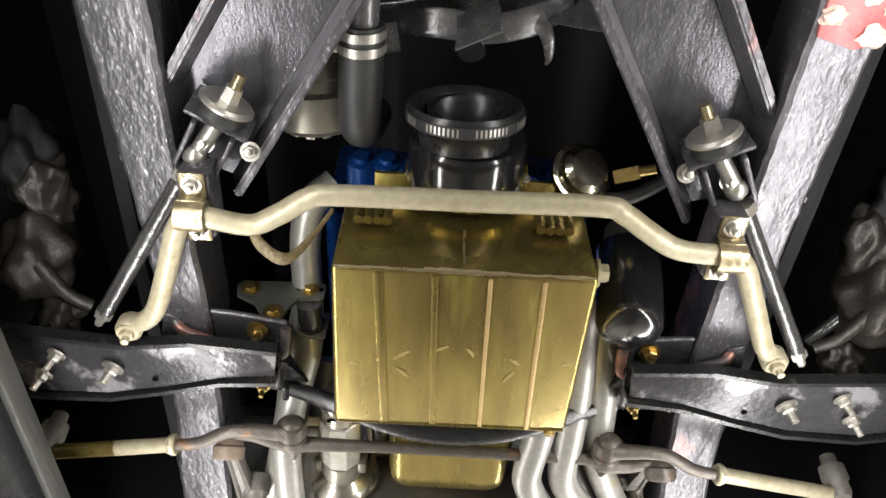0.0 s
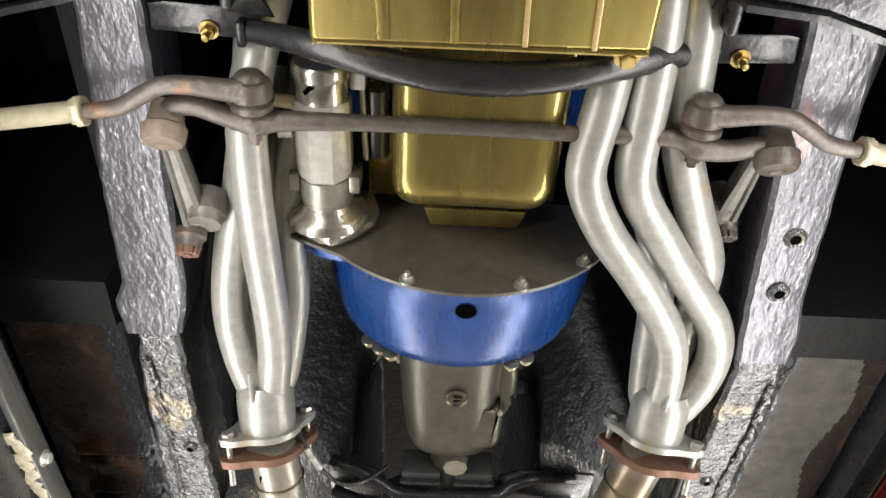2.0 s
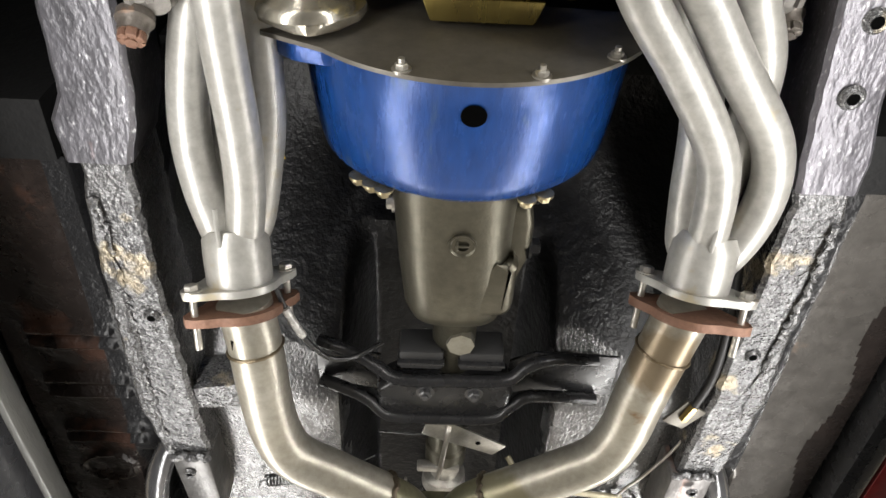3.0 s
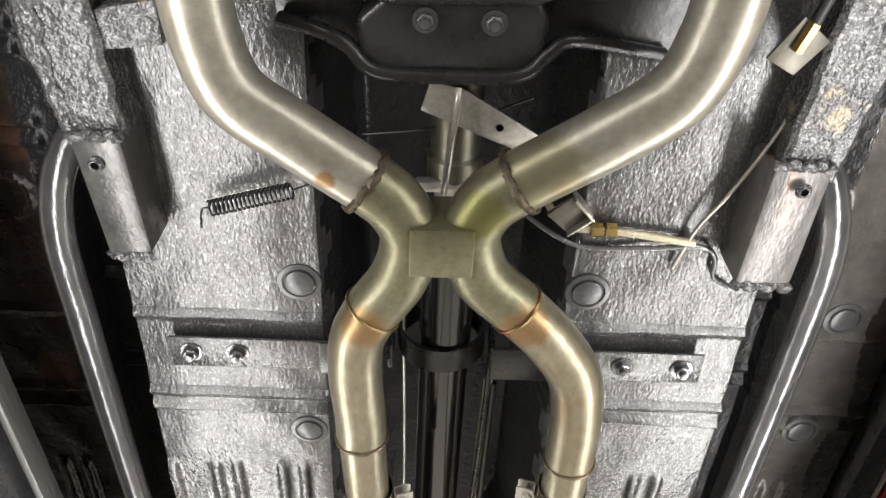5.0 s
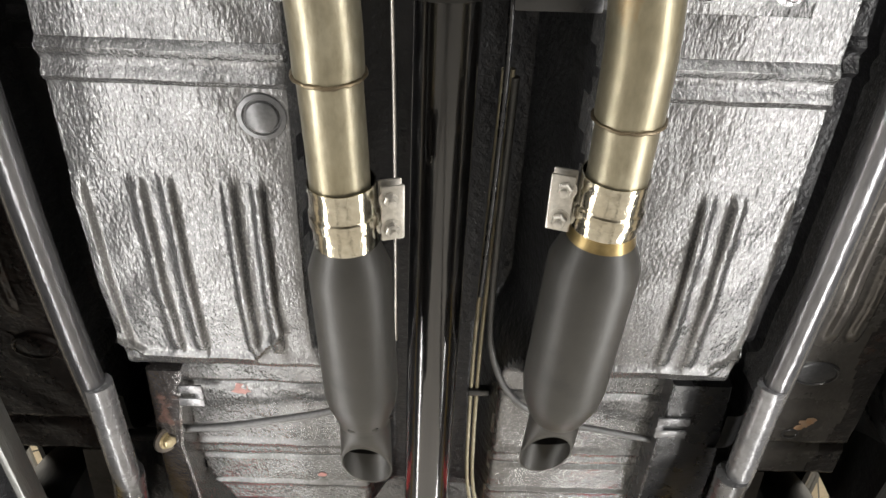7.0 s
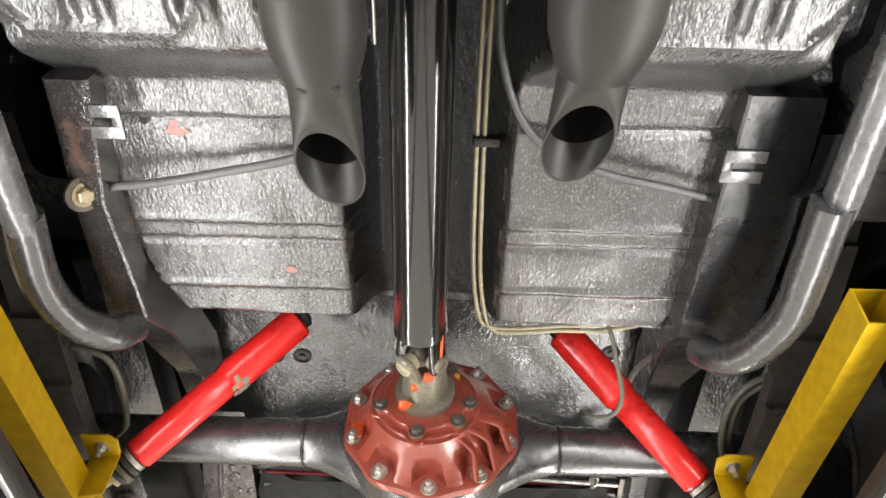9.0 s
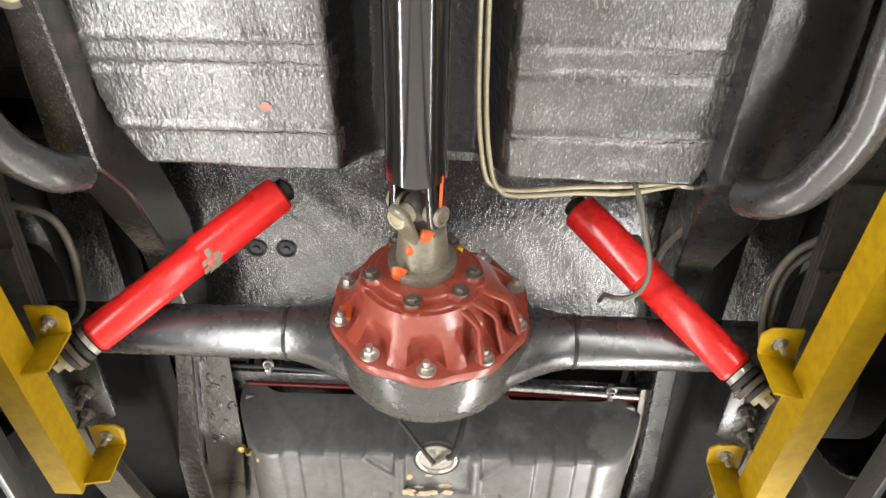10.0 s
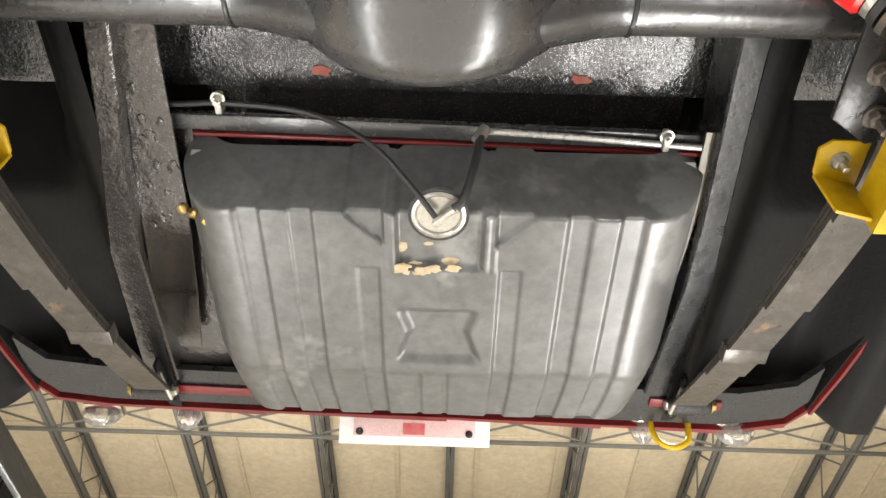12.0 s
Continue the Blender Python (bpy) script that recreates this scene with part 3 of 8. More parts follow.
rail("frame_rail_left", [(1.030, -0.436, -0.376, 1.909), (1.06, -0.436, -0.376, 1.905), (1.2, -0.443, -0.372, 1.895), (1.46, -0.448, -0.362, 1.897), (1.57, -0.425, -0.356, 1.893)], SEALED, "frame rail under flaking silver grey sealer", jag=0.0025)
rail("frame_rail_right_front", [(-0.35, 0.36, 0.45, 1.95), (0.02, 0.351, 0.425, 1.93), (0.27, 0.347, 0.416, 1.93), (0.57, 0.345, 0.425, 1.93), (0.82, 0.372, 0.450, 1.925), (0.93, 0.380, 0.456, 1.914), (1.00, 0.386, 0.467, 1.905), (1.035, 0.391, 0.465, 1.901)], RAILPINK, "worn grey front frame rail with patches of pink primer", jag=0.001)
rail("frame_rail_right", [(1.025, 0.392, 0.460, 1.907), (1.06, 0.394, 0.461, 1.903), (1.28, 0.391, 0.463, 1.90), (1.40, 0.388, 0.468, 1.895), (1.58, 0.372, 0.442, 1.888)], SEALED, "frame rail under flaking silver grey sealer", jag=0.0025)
for x, y, z, r in ((0.414, 0.840, 1.922, 0.008), (0.416, 0.921, 1.912, 0.008), (-0.391, 1.270, 1.893, 0.006), (0.419, 1.306, 1.897, 0.006), (-0.388, 1.590, 1.875, 0.005), (0.398, 1.586, 1.868, 0.005)):
    bm = bmesh.new()
    lathe(bm, (x, y, z), (0, 0, 1), [(-0.003, r * 0.9), (-0.004, r * 1.3), (0.001, r * 1.9)], 18)
    setting("hole_rim", bm, SEALED, "rolled rim of a drain hole in the rail", "hole rim")
    bm = bmesh.new()
    lathe(bm, (x, y, z), (0, 0, 1), [(-0.0025, 0), (-0.0025, r)], 18)
    setting("drain_hole", bm, HOLESHADE, "black disc for the shade in a drain hole", "drain hole")

# box ends of the rails
for side, poly in (("left", [(-0.413, 1.562), (-0.356, 1.556), (-0.350, 1.716), (-0.403, 1.722)]), ("right", [(0.364, 1.566), (0.430, 1.566), (0.431, 1.728), (0.362, 1.732)])):
    bm = bmesh.new()
    prism(bm, poly, lambda x, y: 1.878 + (y - 1.56) * 0.03, 1.96, 0.006)
    setting("connector_box_" + side, bm, BOXPAINT if side == "left" else BOXSCUFF, "silver painted steel box welded to the rail end", "connector box")
    bm = bmesh.new()
    c, d = poly[2], poly[3]
    tube(bm, [(c[0] + (d[0] - c[0]) * k / 9, c[1] + 0.004 + 0.003 * math.sin(k * 2.3), 1.887 + 0.004 * math.sin(k * 4.1)) for k in range(10)], 0.007, 8, 3)
    setting("connector_weld", bm, SEALED, "lumpy weld at the end of the box", "weld")
    bm = bmesh.new()
    a, b = poly[0], poly[1]
    tube(bm, [(a[0] + (b[0] - a[0]) * k / 9, a[1] - 0.004 + 0.003 * math.sin(k * 3.3), 1.882 + 0.003 * math.sin(k * 4.7)) for k in range(10)], 0.006, 8, 3)
    setting("connector_weld", bm, SEALED, "rust tinged weld between rail and box", "weld")
# cross piece from rail to floor
bm = bmesh.new()
prism(bm, [(-0.366, 1.425), (-0.300, 1.412), (-0.300, 1.462), (-0.370, 1.470)], 1.905, 1.97, 0.004)
setting("rail_gusset", bm, SEALED, "sealed steel gusset between rail and floor", "gusset")

# subframe tubes beside the floor
TUBE_L = [(-0.41, 1.555, 1.945), (-0.442, 1.605, 1.905), (-0.462, 1.69, 1.893), (-0.466, 1.83, 1.893), (-0.466, 2.17, 1.893), (-0.458, 2.40, 1.893), (-0.444, 2.56, 1.890)]
TUBE_R = [(0.425, 1.555, 1.945), (0.450, 1.605, 1.905), (0.470, 1.69, 1.893), (0.475, 1.85, 1.893), (0.475, 2.14, 1.893), (0.470, 2.38, 1.893), (0.462, 2.52, 1.890)]
for side, pts in (("left", TUBE_L), ("right", TUBE_R)):
    bm = bmesh.new()
    tube(bm, pts, 0.019, 20, 8)
    setting("subframe_tube_" + side, bm, SUBTUBE, "glossy dark steel subframe tube along the floor", "subframe tube")
    bm = bmesh.new()
    p = pts[-1]
    tube(bm, [(p[0], p[1] - 0.10, p[2]), (p[0], p[1] + 0.07, p[2] - 0.002), (p[0] * 1.0, p[1] + 0.11, p[2])], [0.0200, 0.0205, 0.019], 16, 4)
    setting("tube_sleeve_" + side, bm, GREYPAINT, "worn silver sleeve on the subframe tube", "tube sleeve")
TAIL_L = [(-0.445, 2.655, 1.895), (-0.455, 2.76, 1.900), (-0.445, 2.835, 1.918), (-0.418, 2.885, 1.945), (-0.405, 2.91, 1.985)]
TAIL_R = [(0.452, 2.60, 1.885), (0.458, 2.70, 1.892), (0.460, 2.78, 1.900), (0.440, 2.855, 1.918), (0.418, 2.895, 1.945), (0.405, 2.92, 1.985)]
for side, pts in (("left", TAIL_L), ("right", TAIL_R)):
    bm = bmesh.new()
    tube(bm, pts, 0.024, 20, 8)
    setting("subframe_tail_" + side, bm, AXLEBLACK, "bent glossy black tube that ends at the rear rail", "subframe tube")

# rear rails
rail("rear_rail_left", [(2.53, -0.425, -0.372, 1.985), (2.70, -0.435, -0.395, 1.985), (2.92, -0.452, -0.395, 2.01), (2.99, -0.450, -0.39, 2.06), (3.15, -0.436, -0.390, 2.13), (3.31, -0.425, -0.391, 2.14), (3.47, -0.447, -0.413, 2.14), (3.70, -0.491, -0.442, 2.145), (4.02, -0.512, -0.452, 2.17)], TRUNKBROWN, "black painted rear frame rail over the axle", jag=0.0004, ch=0.003)
rail("rear_rail_right", [(2.53, 0.376, 0.465, 1.99), (2.70, 0.374, 0.478, 1.99), (2.92, 0.376, 0.490, 2.01), (2.99, 0.38, 0.480, 2.06), (3.15, 0.395, 0.455, 2.13), (3.34, 0.409, 0.447, 2.14), (3.60, 0.424, 0.461, 2.145), (3.75, 0.424, 0.47, 2.145), (4.02, 0.415, 0.475, 2.17)], BLACK, "black painted rear frame rail over the axle", jag=0.0004, ch=0.003)


def wheelhouse(s):
    def f(X, Y):
        a = np.abs(X)
        z = 2.16 + 0.10 * sstep(a, 0.47, 0.56) + 0.22 * (1 - np.clip(np.abs(Y - 3.25) / 0.42, 0, 1) ** 2) * sstep(a, 0.55, 0.62)
        z = z - 0.12 * sstep(a, 0.70, 0.80)
        return z - 0.20 * sstep(-Y, -2.80, -2.62)
    xs = np.arange(0.455, 0.84, 0.012)
    return tagged(sheet("wheelhouse", np.sort(xs * s), np.arange(2.56, 4.10, 0.014), f, BAY, "", ""), "black wheelhouse and trunk drop beside the rear rail", "wheelhouse", "", "structure")


wheelhouse(-1)
wheelhouse(1)

# sills and outer skin
for s, nm in ((-1, "left"), (1, "right")):
    # the sill's inner strip is black to show the shade it lies in
    bm = bmesh.new()
    pts = [(0.655, 1.05), (0.655, 2.42), (0.70, 2.60), (0.715, 2.60), (0.70, 1.05)]
    prism(bm, [(s * x, y) for x, y in pts], 1.905, 2.10, 0.010)
    setting("sill_" + nm, bm, BLACK, "sill flange under the door, coloured black for its shade", "sill")
    bm = bmesh.new()
    prism(bm, [(s * x, y) for x, y in ((0.702, 1.05), (0.718, 2.60), (0.82, 2.66), (0.84, 2.62), (0.84, 1.05))], 1.905, 2.10, 0.010)
    setting("rocker_" + nm, bm, BODYRED, "red painted rocker panel under the door", "rocker panel")
    bm = bmesh.new()
    prism(bm, [(s * x, y) for x, y in ((0.84, -0.9), (0.88, -0.9), (0.88, 2.7), (0.84, 2.7))], 1.97, 2.75)
    tail = ((0.812, 3.56), (0.800, 3.70), (0.782, 3.83), (0.760, 3.96), (0.736, 4.065))
    for (x0, y0), (x1, y1) in zip(tail, tail[1:]):
        prism(bm, [(s * x, y) for x, y in ((x0 - 0.006, y0), (x0, y0), (x1, y1), (x1 - 0.006, y1))], lambda x, y: 2.166 + max(0, 3.80 - y) * 0.5, 2.75)
    prism(bm, [(s * x, y) for x, y in ((0.84, 2.7), (0.88, 2.7), (0.88, 3.7), (0.84, 3.7))], 2.45, 2.75)
    setting("body_side_" + nm, bm, BODYRED, "dark red painted car body side", "body side")
# one slab in place of hood and deck, added to block the roof's light
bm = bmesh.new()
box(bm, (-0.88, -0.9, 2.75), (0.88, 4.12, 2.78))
setting("light_block_deck", bm, BAY, "black slab over the car, added to block roof light", "body deck")
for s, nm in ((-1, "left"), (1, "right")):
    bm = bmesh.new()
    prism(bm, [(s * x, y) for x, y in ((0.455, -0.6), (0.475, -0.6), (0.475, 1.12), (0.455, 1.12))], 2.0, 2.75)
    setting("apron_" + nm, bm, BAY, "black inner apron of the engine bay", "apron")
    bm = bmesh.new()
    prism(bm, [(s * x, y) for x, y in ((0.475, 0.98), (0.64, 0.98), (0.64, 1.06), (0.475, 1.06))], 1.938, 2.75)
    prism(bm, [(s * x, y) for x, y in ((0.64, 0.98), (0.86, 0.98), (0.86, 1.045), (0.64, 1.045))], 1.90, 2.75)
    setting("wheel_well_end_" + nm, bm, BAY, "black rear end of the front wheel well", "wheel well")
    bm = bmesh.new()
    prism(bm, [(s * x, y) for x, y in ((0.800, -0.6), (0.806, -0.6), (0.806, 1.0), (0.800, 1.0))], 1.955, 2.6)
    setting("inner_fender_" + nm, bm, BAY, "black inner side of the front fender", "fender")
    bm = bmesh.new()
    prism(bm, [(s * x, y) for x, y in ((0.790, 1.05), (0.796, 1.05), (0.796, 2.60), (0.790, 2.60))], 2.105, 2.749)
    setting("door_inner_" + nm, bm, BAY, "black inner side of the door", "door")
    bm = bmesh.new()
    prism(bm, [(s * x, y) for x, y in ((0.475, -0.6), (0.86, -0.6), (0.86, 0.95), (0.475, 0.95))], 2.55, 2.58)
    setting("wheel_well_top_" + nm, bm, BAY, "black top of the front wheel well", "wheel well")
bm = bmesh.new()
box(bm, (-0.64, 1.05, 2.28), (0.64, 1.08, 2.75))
setting("firewall", bm, BAY, "black firewall behind the engine", "firewall")
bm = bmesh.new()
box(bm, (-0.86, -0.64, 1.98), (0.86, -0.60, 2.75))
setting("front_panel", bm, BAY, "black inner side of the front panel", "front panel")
# rear valance
bm = bmesh.new()
val = [(-0.745, 4.03), (-0.70, 4.085), (-0.60, 4.10), (-0.3, 4.108), (0.05, 4.112), (0.35, 4.12), (0.60, 4.125), (0.70, 4.10), (0.735, 4.05)]
for (x0, y0), (x1, y1) in zip(val, val[1:]):
    prism(bm, [(x0, y0), (x1, y1), (x1, y1 + 0.012), (x0, y0 + 0.006)], 2.1725, 2.60)
setting("rear_valance", bm, BODYRED, "dark red rear valance with a rolled lower edge", "valance")
bm = bmesh.new()
inner = [(x * 0.99, y - 0.012) for x, y in val]
prism(bm, [(x, y - 0.09) for x, y in inner] + inner[::-1], 2.1765, 2.19)
setting("valance_flange", bm, BLACK, "red and black flange inside the rear valance", "valance flange")
for x0, x1 in ((-0.478, -0.30), (0.430, 0.566)):
    bm = bmesh.new()
    bar(bm, (x0, 4.050, 2.1735), (x1, 4.056, 2.1735), 0.022, 0.005, 0.002)
    setting("valance_stiffener", bm, BODYRED, "red stiffener inside the rear valance", "valance")
# bare patches of primer
for x, y, z, r in ((-0.185, 2.852, 2.050, 0.012), (-0.301, 2.616, 2.021, 0.018), (0.47, 2.30, 1.93, 0.008), (0.574, 2.20, 1.927, 0.006)):
    bm = bmesh.new()
    res = bmesh.ops.create_circle(bm, cap_ends=True, segments=14, radius=r)
    for v in res["verts"]:
        k = 0.7 + 0.5 * noise.noise(v.co * 90 + Vector((x * 50, y * 50, 0)))
        v.co = Vector((x + v.co.x * k, y + v.co.y * k * 0.8, float(floor_z(np.array(x + v.co.x * k), np.array(y + v.co.y * k))) - 0.0015))
    setting("primer_patch", bm, PINK, "bare patch of pink primer in the undercoat", "primer patch")

# red and cream filler at the front end of the right rail
bm = bmesh.new()
prism(bm, [(0.352, -0.14), (0.438, -0.14), (0.437, 0.012), (0.40, 0.024), (0.356, 0.012)], 1.9285, 1.936, 0.002)
setting("filler_patch", bm, REDPATCH, "glossy red and pink filler on the rail end", "filler")
rng = random.Random(12)
for x, y, r in ((0.416, 0.008, 0.013), (0.428, -0.022, 0.010), (0.402, -0.034, 0.009), (0.366, -0.012, 0.012), (0.424, -0.055, 0.012)):
    bm = bmesh.new()
    blob(bm, (x, y, 1.9285), r, int(x * 999), 0.5, 3, (1.2, 0.9, 0.35))
    setting("filler_lump", bm, CREAM, "cream lump in the red filler", "filler")

# inner quarter panels before and behind the rear wheels
for s, nm in ((-1, "left"), (1, "right")):
    bm = bmesh.new()
    prism(bm, [(s * x, y) for x, y in ((0.700, 2.50), (0.712, 2.50), (0.80, 2.72), (0.80, 2.93), (0.788, 2.93), (0.788, 2.73))], 1.915, 2.52)
    setting("quarter_inner_" + nm, bm, BAY, "black inner side of the quarter panel", "quarter panel")
    bm = bmesh.new()
    prism(bm, [(s * x, y) for x, y in ((0.812, 2.90), (0.822, 2.90), (0.812, 3.56), (0.772, 3.83), (0.765, 3.83), (0.800, 3.56))], 2.22, 2.749)
    setting("arch_inner_" + nm, bm, BAY, "black inner side of the rear wheel arch", "wheel arch")

# plugs pressed into the floor
for x, y, r in PLUGS:
    z = float(floor_z(np.array(x), np.array(y)))
    bm = bmesh.new()
    lathe(bm, (x, y, z), (0, 0, -1), [(-0.004, r * 1.22), (0.002, r * 1.14), (0.003, r * 0.92), (0.0005, r * 0.86), (0.0005, r * 0.80), (0.004, r * 0.76), (0.005, r * 0.70), (0.005, 0)], 40)
    setting("floor_plug", bm, PLUGGREY, "round pressed plug in the car floor", "floor plug")
for x, y in ((-0.348, 3.241), (-0.296, 3.240), (-0.244, 3.242), (0.361, 3.208)):
    z = float(floor_z(np.array(x), np.array(y)))
    bm = bmesh.new()
    lathe(bm, (x, y, z), (0, 0, -1), [(-0.003, 0.019), (0.003, 0.018), (0.004, 0.014), (0.001, 0.012), (0.001, 0.007), (0.005, 0.006), (0.005, 0)], 28)
    setting("rubber_plug", bm, RUBBER, "black rubber plug in the rear floor", "plug")

# the left plug takes the shaded brown of its strip
for s in (-1, 1):
    z = float(floor_z(np.array(0.545), np.array(2.41)))
    bm = bmesh.new()
    lathe(bm, (0, 0, 0), (0, 0, -1), [(-0.003, 0.0240), (0.002, 0.0225), (0.003, 0.0205), (0.0005, 0.0195), (0.0012, 0.0170), (0.0025, 0.006), (0.0025, 0)], 40)
    bm.transform(Matrix.Translation((s * 0.545, 2.446, z)) @ Matrix.Diagonal((1.45, 0.95, 1, 1)))
    setting("oval_plug", bm, PLUGGREY if s > 0 else OUTERSHADE, "oval rubber plug in the outer floor", "floor plug")
bm = bmesh.new()
for k, (x, y) in enumerate(((0.560, 2.548), (0.566, 2.552), (0.571, 2.546), (0.563, 2.556), (0.556, 2.560))):
    blob(bm, (x, y, float(floor_z(np.array(x), np.array(y))) - 0.0005), 0.0045 + 0.001 * (k % 3), k, 0.6, 2, (1.3, 0.9, 0.25))
setting("paint_spot", bm, mat("orange_primer", (0.62, 0.33, 0.15), (0.55, 0.42, 0.30), 0.5, 0.0, 60), "orange and cream paint spot on the outer floor", "paint spot")
bm = bmesh.new()
tube(bm, [(0.548 + 0.0115 * math.cos(a), 2.574 + 0.009 * math.sin(a), float(floor_z(np.array(0.548), np.array(2.574))) - 0.0005) for a in (2 * math.pi * k / 24 for k in range(25))], 0.0013, 6, 1)
setting("drain_ring", bm, PLUGGREY, "small pressed ring in the outer floor", "drain hole")

# ragged seams of sealer along the rails
for nm, pts in (("left", [(-0.425, 1.08), (-0.420, 1.13), (-0.419, 1.27), (-0.422, 1.40), (-0.418, 1.55)]), ("right", [(0.450, 1.08), (0.452, 1.18), (0.446, 1.27), (0.440, 1.36), (0.438, 1.56)])):
    rng = random.Random(len(nm))
    path = smooth_path([(x, y, 1.8945) for x, y in pts], 18)
    bm = bmesh.new()
    tube(bm, [p + Vector((rng.uniform(-0.003, 0.003), 0, rng.uniform(-0.001, 0.002))) for p in path], [rng.uniform(0.002, 0.0062) for _ in path], 7, 1, flat=0.7)
    setting("sealer_seam_" + nm, bm, SEALED, "ragged raised seam of grey sealer along the rail", "seam")

for s, nm in ((-1, "left"), (1, "right")):
    bm = bmesh.new()
    prism(bm, [(s * x, y) for x, y in ((0.772, 3.83), (0.775, 3.83), (0.729, 4.060), (0.726, 4.058))], 2.172, 2.749)
    setting("tail_inner_" + nm, bm, BAY, "black inner side of the tail corner", "tail corner")

# red primer and stains on the rear panel
for x, y, r in ((-0.150, 3.437, 0.022), (0.098, 3.432, 0.018), (0.236, 3.440, 0.020)):
    z = float(floor_z(np.array(x), np.array(y)))
    bm = bmesh.new()
    res = bmesh.ops.create_circle(bm, cap_ends=True, segments=16, radius=r)
    for v in res["verts"]:
        k = 0.75 + 0.6 * noise.noise(v.co * 70 + Vector((x * 40, 0, 0)))
        v.co = Vector((x + v.co.x * k, y + v.co.y * k * 0.5, float(floor_z(np.array(x + v.co.x * k), np.array(y + v.co.y * k * 0.5))) - 0.002))
    setting("primer_patch", bm, REDOXIDE, "chipped patch of red primer on the rear panel", "primer patch")

# ---- front end ----
# sway bar
t = thing("sway_bar", (0, 0.25, 1.87), "bare warm zinc steel sway bar bent round the oil pan", "sway bar")
bm = bmesh.new()
tube(bm, [(-0.437, 0.448, 1.885), (-0.412, 0.432, 1.880), (-0.392, 0.400, 1.876), (-0.362, 0.315, 1.872), (-0.347, 0.272, 1.872), (-0.325, 0.255, 1.872), (-0.262, 0.264, 1.872), (-0.225, 0.246, 1.872), (-0.187, 0.220, 1.872), (-0.150, 0.214, 1.872), (0, 0.211, 1.872), (0.150, 0.207, 1.872), (0.180, 0.216, 1.872), (0.215, 0.240, 1.872), (0.255, 0.262, 1.872), (0.315, 0.268, 1.872), (0.340, 0.280, 1.872), (0.360, 0.318, 1.872), (0.388, 0.375, 1.875), (0.410, 0.418, 1.880), (0.430, 0.440, 1.885)], 0.0132, 20, 5)
part("bar", bm, ZINCWARM, t)
for x, y in ((-0.440, 0.452), (0.432, 0.444)):
    bm = bmesh.new()
    lathe(bm, (x, y, 1.872), (0, 0, 1), [(0, 0), (0, 0.015), (0.004, 0.018), (0.022, 0.018), (0.026, 0.015), (0.026, 0)], 20)
    part("end_eye", bm, ZINCWARM, t)
    bolt(t, (x, y, 1.872), (0.1, 0.1, -1), 0.010, 0.010, ZINCWARM, stud=0.008)
for x, y in ((-0.328, 0.255), (0.318, 0.269)):
    c = thing("sway_bar_clamp", (x, y, 1.90), "gold zinc strap clamp holding the sway bar to the rail", "clamp", "sway bar clamps")
    bm = bmesh.new()
    lathe(bm, (x - 0.017, y, 1.872), (1, 0, 0), [(0, 0.0135), (0, 0.0195), (0.034, 0.0195), (0.034, 0.0135)], 24)
    part("strap", bm, CLAMPZINC, c)
    for dy in (-0.034, 0.032):
        bm = bmesh.new()
        box(bm, (x - 0.016, y + dy - 0.015, 1.886), (x + 0.016, y + dy + 0.015, 1.890), 0.002)
        box(bm, (x - 0.016, y + dy * 0.55 - 0.002, 1.872), (x + 0.016, y + dy * 0.55 + 0.002, 1.89), 0.001)
        foot = part("foot", bm, CLAMPZINC, c)
        bolt(foot, (x, y + dy, 1.886), (0, 0, -1), 0.0085, 0.008, ZINC, stud=0.006)
    bm = bmesh.new()
    box(bm, (x - 0.020, y - 0.045, 1.890), (x + 0.020, y + 0.045, 1.935), 0.004)
    part("mount_block", bm, RAILPAINT, c)

